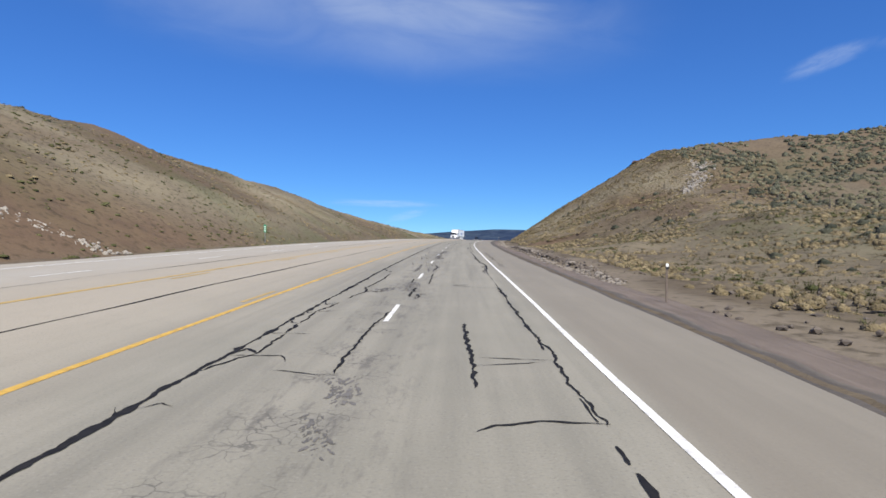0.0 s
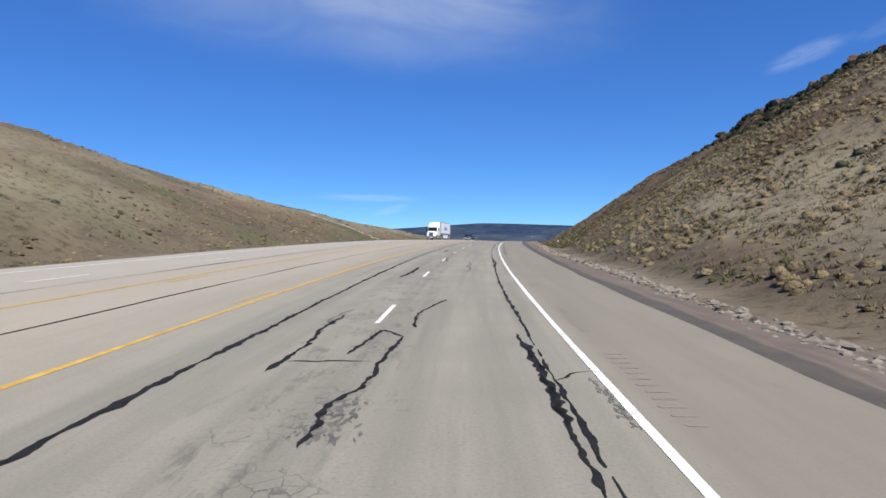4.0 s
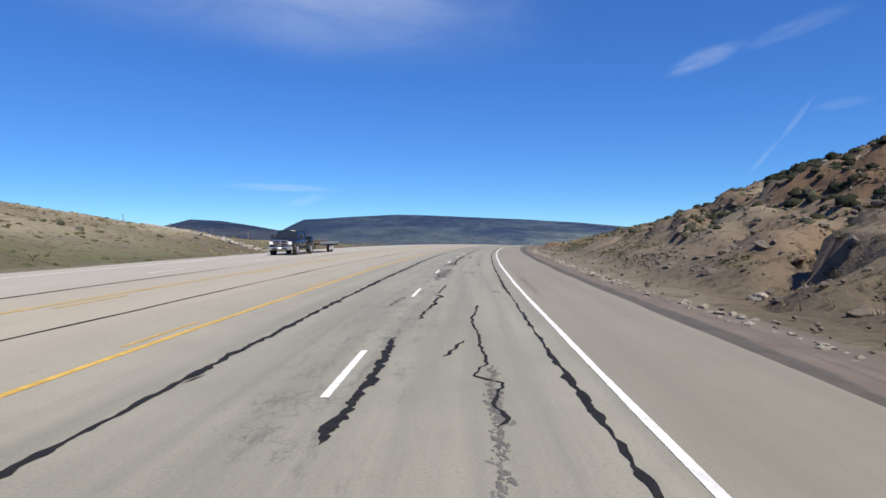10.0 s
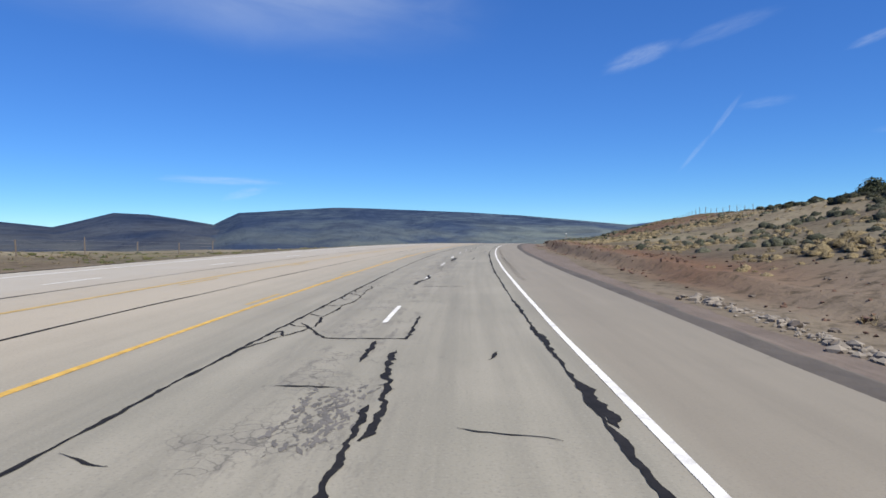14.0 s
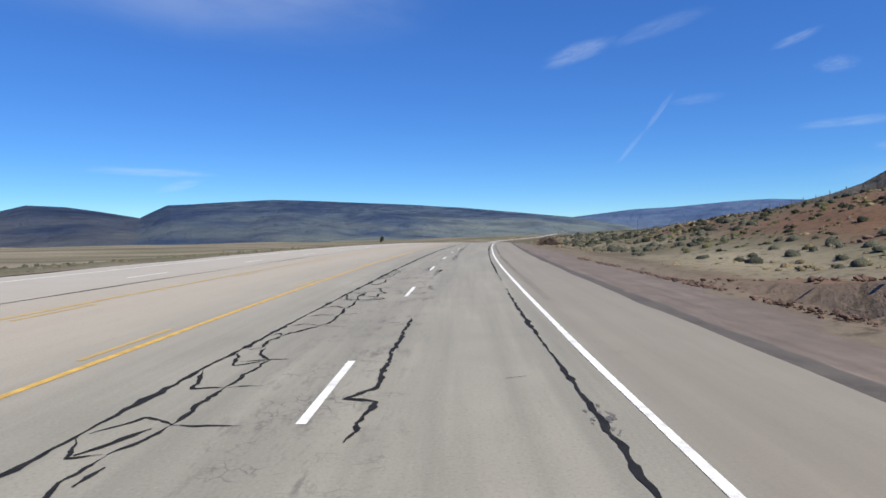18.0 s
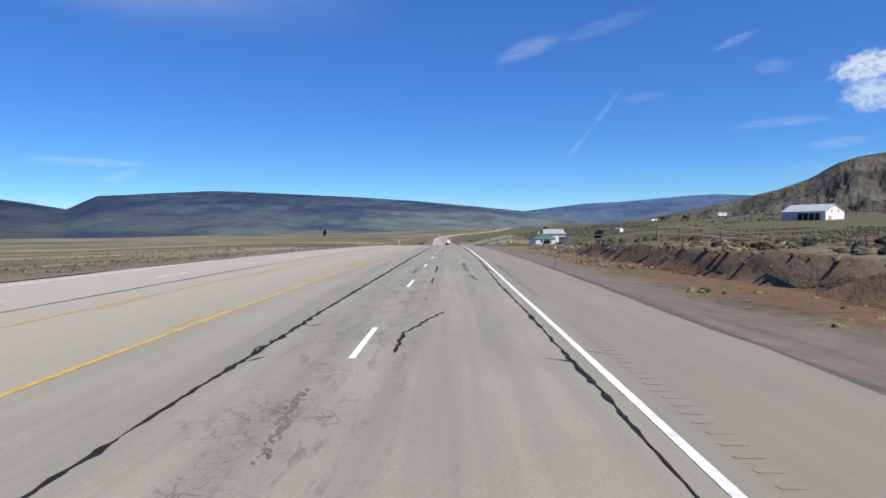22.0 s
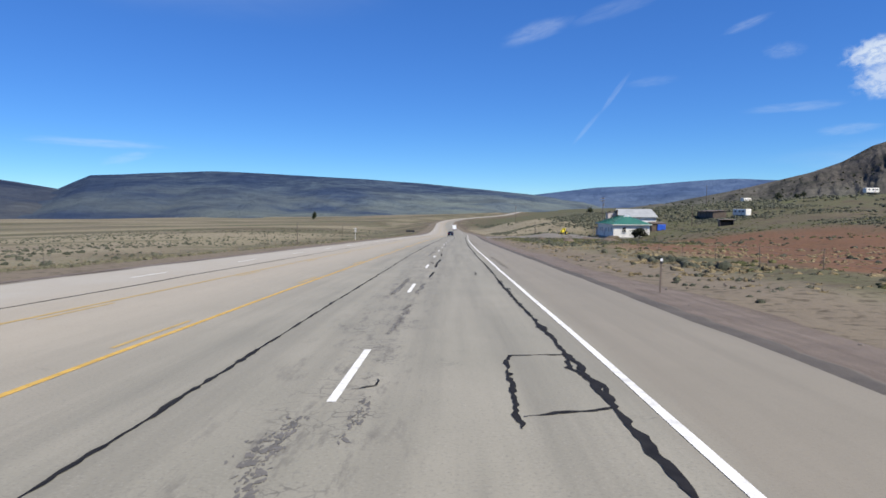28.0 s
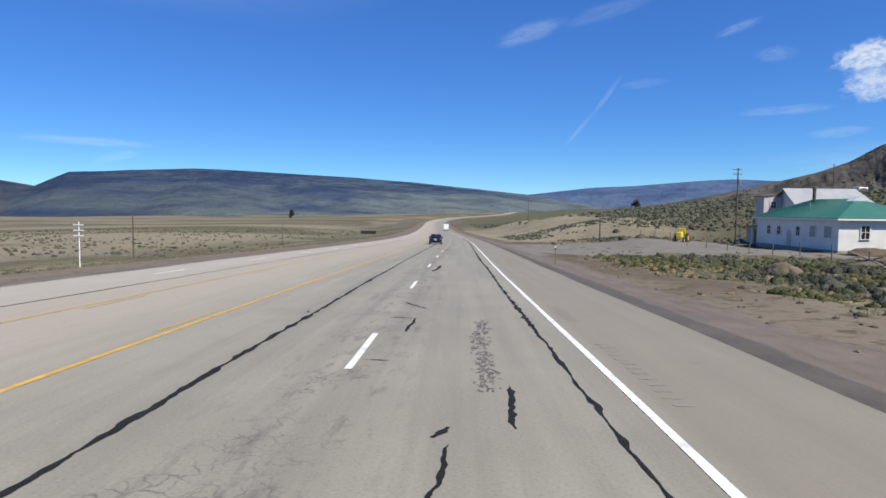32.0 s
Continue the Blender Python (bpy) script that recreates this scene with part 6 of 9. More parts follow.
def bushes(name, label, places, material, size, leaves=46, flat=0.75, kind_of="bushes", core=5):
    """Rounded clumps: an uneven low dome of that many sides, with narrow blades or twigs standing out of it."""
    s, l = places
    x, y = plan(s, l)
    z = ground_height(s, l)
    n = len(s)
    big = size * np.clip(np.exp(rng.normal(0, 0.32, (n, 1))), 0.5, 1.6)
    tall = flat * 1.15 * rng.uniform(0.75, 1.25, (n, 1))
    base = np.stack([x, y, z - 0.06], -1)[:, None, :]
    ang = rng.uniform(0, math.tau, (n, 1)) + np.arange(core) * math.tau / core + rng.normal(0, 0.15, (n, core))
    rings = []
    for out, up in ((0.86, 0.0), (0.80, 0.52)):
        r = big * out * rng.uniform(0.72, 1.12, (n, core))
        rings.append(base + np.stack([np.cos(ang) * r, np.sin(ang) * r, big * tall * up * rng.uniform(0.75, 1.25, (n, core))], -1))
        ang = ang + math.pi / core
    top = base + np.stack([big * rng.normal(0, 0.16, (n, 1)), big * rng.normal(0, 0.16, (n, 1)), big * tall * 0.92], -1)
    dome = np.concatenate([*rings, top], 1)
    f = []
    for i in range(core):
        j = (i + 1) % core
        f += [(i, j, core + i), (j, core + j, core + i), (core + i, core + j, 2 * core)]
    f = np.array(f)
    per = 2 * core + 1
    faces = (np.arange(n)[:, None, None] * per + f[None]).reshape(-1, 3)
    blades = max(3, int(leaves * 0.45))
    d = rng.normal(size=(n, blades, 3))
    d /= np.linalg.norm(d, axis=-1, keepdims=True)
    d[..., 2] = abs(d[..., 2]) * 0.9 + 0.15
    root = base + d * np.stack([big * 0.7, big * 0.7, big * tall * 0.75], -1)
    tip = root + (d * np.array([0.5, 0.5, 0.75]) + rng.normal(0, 0.16, d.shape)) * (big * (rng.uniform(0.3, 0.65, (n, blades)) if kind_of == "grass" else rng.uniform(0.12, 0.34, (n, blades))))[..., None]
    side = np.cross(d, rng.normal(size=d.shape))
    side *= (big * (0.10 if kind_of == "grass" else 0.15))[..., None] / np.maximum(np.linalg.norm(side, axis=-1, keepdims=True), 1e-6)
    tri = np.stack([root - side, root + side, tip], 2).reshape(-1, 3)
    co = np.concatenate([dome.reshape(-1, 3), tri])
    loops = np.concatenate([faces.ravel(), n * per + np.arange(len(tri))]).astype(np.int32)
    count = len(loops) // 3
    me = bpy.data.meshes.new(name)
    me.vertices.add(len(co))
    me.vertices.foreach_set("co", co.astype(np.float32).ravel())
    me.loops.add(len(loops))
    me.loops.foreach_set("vertex_index", loops)
    me.polygons.add(count)
    me.polygons.foreach_set("loop_start", np.arange(count, dtype=np.int32) * 3)
    me.polygons.foreach_set("use_smooth", np.arange(count) < len(faces))
    me.materials.append(material)
    me.update(calc_edges=True)
    return tagged(new(name, me), label, kind_of, kind="stuff")


def patchy(size, seed, low=0.0, high=0.6):
    return lambda s, l, x, y: step(low, high, rough(x, y, size, 3, seed) + 0.5)


slope_r = scatter(10000, (-30, 250), (-46, -7.4), lambda s, l, x, y: step(-0.9, 0.2, rough(x, y, 6, 3, 201)) * (1 - 0.9 * step(200, 228, s)))
tufts("bunchgrass", "short pale grass thick on the near hillside", scatter(26000, (-10, 170), (-46, -9.5), lambda s, l, x, y: step(-0.7, 0.3, rough(x, y, 5, 3, 311)) * (0.45 + 0.55 * step(45, 80, s - (l + 26)))), STRAW, 0.22, 7)
tufts("bunchgrass", "dry straw-coloured bunchgrass clumps on the cut slope", (slope_r[0][slope_r[1] < -8.6], slope_r[1][slope_r[1] < -8.6]), STRAW, 0.24, 10)
mounds = scatter(22000, (-30, 250), (-46, -7.2), lambda s, l, x, y: step(-0.9, 0.25, rough(x, y, 7, 3, 202)) * (1 - step(150, 182, s)))
bushes("bunchgrass", "mounded clumps of straw-coloured bunchgrass on the slope", mounds, STRAW, 0.235, 10, 0.7, "grass")
bushes("bunchgrass", "small brown-olive grass clumps on the rough slope", scatter(11000, (145, 245), (-42, -7.6), lambda s, l, x, y: step(-0.6, 0.4, rough(x, y, 7, 3, 208)) * step(145, 180, s) * (1 - 0.97 * step(205, 232, s - 0.5 * (-l - 14)))), DRY_GRASS, 0.20, 11, 0.8, "grass")
tufts("bunchgrass", "dense golden bunchgrass over the steep slope", scatter(19000, (95, 190), (-43, -7.6), lambda s, l, x, y: step(-0.9, 0.0, rough(x, y, 4, 3, 313)) * step(90, 120, s) * (1 - step(165, 190, s))), STRAW, 0.27, 8)
tufts("bunchgrass", "fine brown grass covering the rough slope", scatter(26000, (162, 250), (-40, -7.8), lambda s, l, x, y: step(-0.9, 0.2, rough(x, y, 5, 3, 301)) * step(160, 178, s) * (1 - 0.85 * step(222, 240, s - 0.3 * (-l - 14)))), DRY_GRASS, 0.27, 9)
tufts("bunchgrass", "straw blades among the brown slope grass", scatter(14000, (162, 345), (-40, -7.8), lambda s, l, x, y: step(-0.1, 0.9, rough(x, y, 5, 3, 303) + 0.3) * step(160, 178, s)), STRAW, 0.24, 9)
tufts("bunchgrass", "green and straw grass along the foot of the slope", scatter(3200, (165, 235), (-11.5, -6.0), patchy(5, 305, -0.1, 0.7)), GREEN_GRASS, 0.24, 12)
tufts("bunchgrass", "straw grass along the foot of the slope", scatter(4000, (165, 235), (-10.5, -5.7), patchy(4, 306, -0.2, 0.6)), STRAW, 0.24, 12)
tufts("bunchgrass", "green and straw grass over the low end of the cut", scatter(3600, (286, 345), (-20, -9.5), patchy(6, 308, 0.0, 0.8)), GREEN_GRASS, 0.28, 11)
tufts("bunchgrass", "olive grass in the pockets of the rock cut", scatter(7000, (235, 348), (-40, -12), patchy(5, 307, 0.1, 0.9)), GREEN_GRASS, 0.26, 10)
bushes("bunchgrass", "mounded olive grass clumps on the slope", scatter(8000, (-30, 220), (-46, -7.2), patchy(10, 204, 0.45, 1.0)), GREEN_GRASS, 0.20, 12, 0.6, "grass")
bushes("bunchgrass", "pale clumps of dry grass on the far hillside", scatter(9000, (-20, 330), (25, 75), lambda s, l, x, y: step(0.1, 0.9, rough(x, y, 13, 3, 206) + 0.5) * step(40, 100, s + (l - 26) * 0.9)), STRAW, 0.24, 9, 0.55, "grass")
tufts("bunchgrass", "olive-green grass clumps among the dry slope grass", scatter(11500, (-30, 190), (-44, -7.6), patchy(14, 203, 0.2, 0.9)), GREEN_GRASS, 0.28, 13)
tufts("bunchgrass", "short dry grass on the far hillside", scatter(13000, (-20, 340), (26, 84), lambda s, l, x, y: step(-0.2, 0.8, rough(x, y, 16, 3, 205) + 0.5) * (0.15 + 0.85 * step(45, 100, s + (l - 26) * 0.9))), STRAW, 0.30, 8)
bushes("bunchgrass", "green grass patches on the far hillside", scatter(8500, (-20, 420), (24.5, 80), patchy(22, 207, 0.25, 0.9)), GREEN_GRASS, 0.26, 10, 0.4, "grass")
bushes("bunchgrass", "dry grass on the flats beside the shoulder", scatter(19500, (352, 900), (-48, -9.5), lambda s, l, x, y: (1 - 0.7 * step(20, 26, -l) * (1 - step(455, 500, s))) * step(0.0, 0.8, rough(x, y, 9, 3, 209) + 0.35) * (1 - 0.85 * step(824, 834, s) * (1 - step(868, 876, s)) * (1 - step(38, 44, -l)))), STRAW, 0.24, 10, 0.6, "grass")
tufts("bunchgrass", "green weeds on the bank by the ranch drive", scatter(6500, (770, 829), (-42, -9.0), patchy(7, 211, -0.1, 0.6)), GREEN_GRASS, 0.26, 14)
bushes("weeds", "round green weeds on the bank by the drive", scatter(6000, (770, 829), (-42, -9.5), patchy(6, 212, 0.0, 0.7)), GREEN_GRASS, 0.25, 16, 0.85, "grass")
bushes("bunchgrass", "green weeds across the ranch flats", scatter(11000, (450, 900), (-120, -14), patchy(26, 215, 0.1, 0.9)), GREEN_GRASS, 0.30, 9, 0.5, "grass")
tufts("bunchgrass", "dry grass along the far shoulder", scatter(14000, (330, 960), (23.5, 75), patchy(12, 213, 0.0, 0.8)), STRAW, 0.32, 9)
bushes("bunchgrass", "straw grass clumps on the low rise past the cut", scatter(7000, (318, 425), (-46, -12), patchy(9, 218, 0.1, 0.8)), STRAW, 0.30, 14, 0.6, "grass")
bushes("sagebrush", "sagebrush scattered on the low rise", scatter(1500, (318, 430), (-60, -15), patchy(11, 219, 0.3, 1.0)), SAGE, 0.5, 40)
tufts("bunchgrass", "green weeds at the foot of the rock cut", scatter(1500, (232, 268), (-15, -10), patchy(4, 217, 0.1, 0.7)), GREEN_GRASS, 0.26, 18)
bushes("sagebrush", "sagebrush covering the slope behind the ranch", scatter(12000, (870, 1350), (-330, -24), lambda s, l, x, y: step(-0.3, 0.7, rough(x, y, 50, 3, 235) + 0.5) * (1 - 0.93 * step(890, 905, s) * (1 - step(1110, 1140, s)) * (1 - step(42, 55, -l)))), SAGE, 0.85, 6, core=4)
bushes("sagebrush", "sagebrush thick behind the ranch house", scatter(6500, (872, 1010), (-130, -46), patchy(18, 236, -0.2, 0.7)), SAGE, 0.58, 7)
bushes("sagebrush", "grey-green sagebrush on the hilltop", scatter(5200, (20, 420), (-130, -41), patchy(20, 221, 0.1, 0.8)), SAGE, 0.55, 12)
bushes("sagebrush", "grey-green sagebrush on the roadside flats", scatter(43000, (340, 960), (-120, -11.5), lambda s, l, x, y: step(0.2, 0.9, rough(x, y, 15, 3, 223) + 0.4) * (0.16 + 0.84 * step(455, 530, s)) * (1 - step(824, 834, s) * (1 - step(868, 876, s)) * (1 - step(60, 64, -l))) * (1 - 0.9 * step(610, 640, s) * (1 - step(815, 840, s)) * step(13, 18, -l) * (1 - step(60, 90, -l)))), SAGE, 0.40, 10)
bushes("sagebrush", "sagebrush bushes near the hillside road bank", scatter(4200, (-20, 135), (-85, -17), lambda s, l, x, y: step(0.1, 0.8, rough(x, y, 10, 3, 225) + 0.5) * (0.12 + 0.88 * step(34, 40, -l + 12 * (1 - step(40, 80, s))))), SAGE, 0.5, 30)
bushes("dark_brush", "dark brush on the skyline and in gullies", scatter(1350, (185, 420), (-54, -36), patchy(9, 227, 0.2, 0.8)), DARK_BRUSH, 0.65, 60, core=6)
bushes("dark_brush", "dark weeds on the bank by the drive", scatter(2600, (775, 829), (-42, -10.5), patchy(8, 229, 0.1, 0.9)), SAGE, 0.30, 30, 0.9, "grass")
bushes("sagebrush", "low brush on the far hillside", scatter(900, (-20, 420), (32, 110), patchy(24, 231, 0.3, 1.0)), SAGE, 0.30, 14)
bushes("sagebrush", "sagebrush across the valley flats", scatter(7500, (380, 1300), (60, 330), patchy(40, 233, -0.1, 0.8)), SAGE, 0.6, 6, core=4)
bushes("sagebrush", "sagebrush and weeds beyond the far shoulder", scatter(13500, (360, 1000), (23.5, 66), patchy(13, 234, 0.0, 0.9)), GREY_GRASS, 0.26, 8, 0.7, "grass")


def tree(name, label, base, height, width, material, leaves, seed, trunk_r=0.12):
    r = random.Random(seed)
    t = thing(name, label, "tree", pose(*base))
    bm = rod((0, 0, -0.2), (0.05, 0, height * 0.5), trunk_r, trunk_r * 0.5)
    tips = []
    for k in range(9):
        a, z0 = k * 2.4 + r.uniform(-0.4, 0.4), height * r.uniform(0.15, 0.5)
        e = Vector((math.cos(a) * width * 0.36 * r.uniform(0.6, 1.1), math.sin(a) * width * 0.36 * r.uniform(0.6, 1.1), z0 + height * r.uniform(0.12, 0.42)))
        rod((0.02, 0, z0), e, trunk_r * 0.4, trunk_r * 0.12, 6, bm)
        tips.append(e)
    part("trunk", bm, WOOD, t)
    tips.append(Vector((0, 0, height * 0.8)))
    q = np.random.default_rng(seed)
    tri = []
    for e in tips:
        n = leaves // len(tips)
        c = np.array(e) + q.normal(size=(n, 3)) * np.array([width * 0.16, width * 0.16, height * 0.11])
        a, b = q.normal(size=(2, n, 3)) * 0.045 * (width + height) / 2
        tri.append(np.stack([c + a, c + b, c - (a + b) * 0.6], 1))
    linked("crown", triangles("crown", np.concatenate(tri), material), t)
    return t


JUNIPER = mat("juniper_leaves", (0.014, 0.019, 0.008), (0.045, 0.055, 0.021), 0.8, 0.9, 0.0, 5.0)
tree("juniper_tree", "round dark-green juniper tree on the hilltop", at(426, -55), 3.9, 3.6, JUNIPER, 2600, 1)
tree("bush_tree", "leafless-looking grey bush beside the white house", at(834, -46.5), 2.7, 3.6, DARK_BRUSH, 2200, 2)
tree("valley_tree", "tall dark tree far out in the valley", at(1772, 306), 15, 7, JUNIPER, 1200, 3, 0.3)
for k, (a, b, h) in enumerate(((1038, -79, 4.5), (960, -150, 4), (980, -175, 3.5), (1010, -190, 4), (905, -260, 4.5), (930, -275, 4), (960, -290, 4.5))):
    tree("juniper_tree", "small dark juniper on the sage slope", at(a, b), h, h * 0.8, JUNIPER, 700, 10 + k)

# scattered junipers on the rocky hill, far off
hill_mesh = bpy.data.objects["mountain_east"].data
hc = np.empty(len(hill_mesh.vertices) * 3)
hill_mesh.vertices.foreach_get("co", hc)
hc = hc.reshape(-1, 3)
rows_ok = np.flatnonzero((hc[:, 2] > 20) & (hc[:, 2] < 150) & (np.arange(len(hc)) // 260 > 24))
spots_far = hc[np.random.default_rng(81).choice(rows_ok, 170, replace=False)]
q = np.random.default_rng(82)
high = q.uniform(3.0, 6.5, (170, 1, 1))
c = spots_far[:, None, :] + np.array([0, 0, 1.0]) * high * 0.5 + q.normal(size=(170, 26, 3)) * np.array([0.32, 0.32, 0.28]) * high
a, b = q.normal(size=(2, 170, 26, 3)) * 0.22 * high
tagged(new("far_junipers", triangles("far_junipers", np.stack([c + a, c + b, c - (a + b) * 0.6], 2).reshape(-1, 3, 3), JUNIPER)), "small dark junipers dotting the rocky hill", "trees", kind="stuff")

# pile of dead brush and earth on the ditch bank
DEAD_BRUSH = mat("dead_brush", (0.035, 0.024, 0.018), (0.104, 0.073, 0.055), 1.5, 0.95, 0.3, 8.0)
heap = thing("brush_pile", "brown heap of dead brush and earth on the ditch bank", "brush pile", pose(*at(525, -9.3)))
hr = np.random.default_rng(71)
c = hr.normal(size=(2600, 3)) * np.array([0.6, 1.05, 0.34])
c[:, 2] = abs(c[:, 2]) * np.clip(1.3 - 0.28 * np.hypot(c[:, 0], c[:, 1] * 0.6) ** 2, 0.05, 1.3)
a, b = hr.normal(size=(2, 2600, 3)) * 0.10
linked("tangle", triangles("tangle", np.stack([c + a, c + b, c - a * 0.7], 1), DEAD_BRUSH), heap)
earth = bmesh.new()
bmesh.ops.create_icosphere(earth, subdivisions=4, radius=1.0)
for v in earth.verts:
    v.co *= 1 + 0.25 * noise.noise(v.co * 1.8) + 0.10 * noise.noise(v.co * 5)
    v.co = Vector((v.co.x * 1.0, v.co.y * 1.8, v.co.z * 0.65))
part("earth", earth, DEAD_BRUSH, heap)
for k in range(24):
    p0 = Vector(hr.normal(size=3) * np.array([0.6, 1.1, 0.1])) + Vector((0, 0, 0.6))
    part("branch", rod(p0, p0 + Vector(hr.normal(size=3) * np.array([0.6, 0.6, 0.35])), 0.03, 0.012, 5), DEAD_BRUSH, heap)

# humps of bare earth on the weedy bank by the drive
def earth_hump(s, l, w, d, h, seed):
    b = bmesh.new()
    bmesh.ops.create_icosphere(b, subdivisions=4, radius=1.0)
    for v in b.verts:
        v.co *= 1 + 0.22 * noise.noise(v.co * 1.6 + Vector((seed, 0, 0))) + 0.09 * noise.noise(v.co * 5)
        v.co = Vector((v.co.x * w, v.co.y * d, v.co.z * h))
    hump = part("earth_hump", b, EARTH, None, "", pose(*at(s, l, -0.1)), True)
    return tagged(hump, "low hump of bare brown earth on the weedy bank", "mound", "earth humps")


EARTH = mat("bare_brown_earth", (0.066, 0.049, 0.035), (0.150, 0.114, 0.083), 1.6, 0.95, 0.6, 12.0)
for k, (a, b, w) in enumerate(((818, -36, 2.6), (813, -31, 2.0), (806, -27, 1.8), (820, -29, 1.6), (800, -22, 1.5), (796, -30, 2.2), (824, -41, 2.2), (788, -20, 1.3), (809, -17, 1.2))):
    earth_hump(a, b, w, w * 0.8, 0.55 + 0.08 * (k % 3), k * 3.7)

# ---- rocks ----
def rock_mesh(seed, flat=0.7, sub=3):
    b = bmesh.new()
    bmesh.ops.create_icosphere(b, subdivisions=sub, radius=1.0)
    r = random.Random(seed)
    cuts = [(Vector((r.gauss(0, 1), r.gauss(0, 1), r.gauss(0, 0.8))).normalized(), r.uniform(0.45, 0.8)) for _ in range(9)]
    for v in b.verts:
        for nrm, d in cuts:
            k = v.co.dot(nrm)
            if k > d:
                v.co -= nrm * (k - d)
        v.co *= 1 + 0.16 * noise.noise(v.co * 2.2 + Vector((seed, 0, 0))) + 0.07 * noise.noise(v.co * 6 + Vector((0, seed, 0)))
        v.co.z *= flat
    me = bpy.data.meshes.new("rock")
    b.to_mesh(me)
    b.free()
    return me


def rock_field(name, label, places, size, material, seed, flat=0.7, sub=1):
    """Many rocks in one mesh, half sunk."""
    kinds = []
    for k in range(5):
        me = rock_mesh(seed * 10 + k, flat, sub)
        co = np.empty(len(me.vertices) * 3)
        me.vertices.foreach_get("co", co)
        fa = np.array([p.vertices[:] for p in me.polygons])
        kinds.append((co.reshape(-1, 3), fa))
        bpy.data.meshes.remove(me)
    s, l = places
    x, y = plan(s, l)
    z = ground_height(s, l)
    tri = []
    for i in range(len(s)):
        co, fa = kinds[i % 5]
        k = size * min(2.2, math.exp(rng.normal(0, 0.45)))
        a = rng.uniform(0, math.tau)
        m = np.array([[math.cos(a), -math.sin(a), 0], [math.sin(a), math.cos(a), 0], [0, 0, 1]])
        p = (co * np.array([k * rng.uniform(0.8, 1.4), k, k])) @ m.T + np.array([x[i], y[i], z[i] + 0.12 * k])
        tri.append(p[fa])
    return tagged(new(name, triangles(name, np.concatenate(tri), material)), label, "rocks", kind="stuff")


def along(n, a, b, wide):
    """Places scattered about the line from a to b (s, left)."""
    u = rng.uniform(0, 1, n)
    return a[0] + (b[0] - a[0]) * u + rng.normal(0, wide, n), a[1] + (b[1] - a[1]) * u + rng.normal(0, wide, n)


rock_field("rocks", "broken brown rocks on the rock cut", scatter(3000, (226, 340), (-46, -9), patchy(9, 241, -0.1, 0.7)), 0.17, ROCK, 1, 0.6)
rock_field("rocks", "small rubble strewn over the rock cut", scatter(5500, (200, 345), (-44, -8.5), patchy(6, 242, 0.0, 0.8)), 0.11, ROCK, 16, 0.6)
bushes("dark_brush", "low dark brush and weeds on the lower cut", scatter(1000, (172, 240), (-34, -8.8), patchy(6, 246, 0.2, 0.9)), SAGE, 0.20, 18)
rock_field("rocks", "small stones along the foot of the cut", scatter(2600, (0, 350), (-12, -5.0), patchy(5, 243, 0.1, 0.9)), 0.085, ROCK, 2)
rock_field("rocks", "slide of pale broken rock down the cut slope", along(950, (215.5, -9.2), (220, -33), 0.9), 0.14, MID_ROCK, 3, 0.6)
rock_field("rocks", "patch of white scree on the hillside", along(420, (104, -36), (120, -43), 1.0), 0.22, PALE_ROCK, 4)
rock_field("rocks", "white rock gutter down the far hillside", along(800, (43, 26), (20, 52), 0.5), 0.12, PALE_ROCK, 5)
rock_field("rocks", "white rock gutter down the far hillside", along(420, (222, 27), (240, 62), 0.55), 0.22, PALE_ROCK, 6)
rock_field("rocks", "white rock gutter down the far hillside", along(300, (305, 26), (312, 45), 0.6), 0.20, PALE_ROCK, 7)
rock_field("rocks", "dark clods on the red earth bank", scatter(1100, (335, 448), (-12, -6.8), patchy(4, 247, 0.0, 0.7)), 0.08, RED_ROCK, 8)
rock_field("rocks", "dark clods on the ditch bank", scatter(900, (524, 622), (-17, -10), patchy(4, 249, 0.1, 0.7)), 0.09, RED_ROCK, 9)
rock_field("rocks", "scattered stones on the sandy verge", scatter(1300, (560, 900), (-13, -4.6), patchy(7, 251, 0.2, 0.9)), 0.06, ROCK, 10)
bushes("bunchgrass", "small straw tufts mottling the sandy verge", scatter(7000, (480, 860), (-16, -6.6), patchy(5, 275, 0.1, 0.9)), STRAW, 0.13, 10, 0.7, "grass")
bushes("bunchgrass", "small dark weeds on the sandy verge", scatter(2200, (480, 860), (-17, -7.0), patchy(4, 277, 0.3, 1.0)), SAGE, 0.16, 16, 0.8, "grass")
rock_field("rocks", "dark rubble on the brown slope", scatter(900, (395, 560), (-75, -20), patchy(12, 253, 0.2, 0.9)), 0.17, RED_ROCK, 11)

rock_field("rocks", "ragged broken rock edge above the dirt shoulder", (lambda q: (q, rubble_line(q) - 0.10 + rng.normal(0, 0.22, len(q))))(rng.uniform(26, 86, 2400)), 0.085, ROCK, 18, 0.75)
rock_field("rocks", "rubble edging the dirt shoulder", (lambda q: (q, rubble_line(q) - 0.25 * np.sin(q / 9) + rng.normal(0, 0.24, len(q))))(np.concatenate([rng.uniform(25, 180, 2600), rng.uniform(185, 232, 500), rng.uniform(232, 265, 160), rng.uniform(265, 350, 1200)])), 0.095, MID_ROCK, 12)
def steep(s, l, x, y):
    """Where the cut's ledges break off."""
    return step(0.75, 1.15, ground_height(s, l - 0.4) - ground_height(s, l + 0.4)) * step(-0.3, 0.4, rough(x, y, 8, 2, 57))


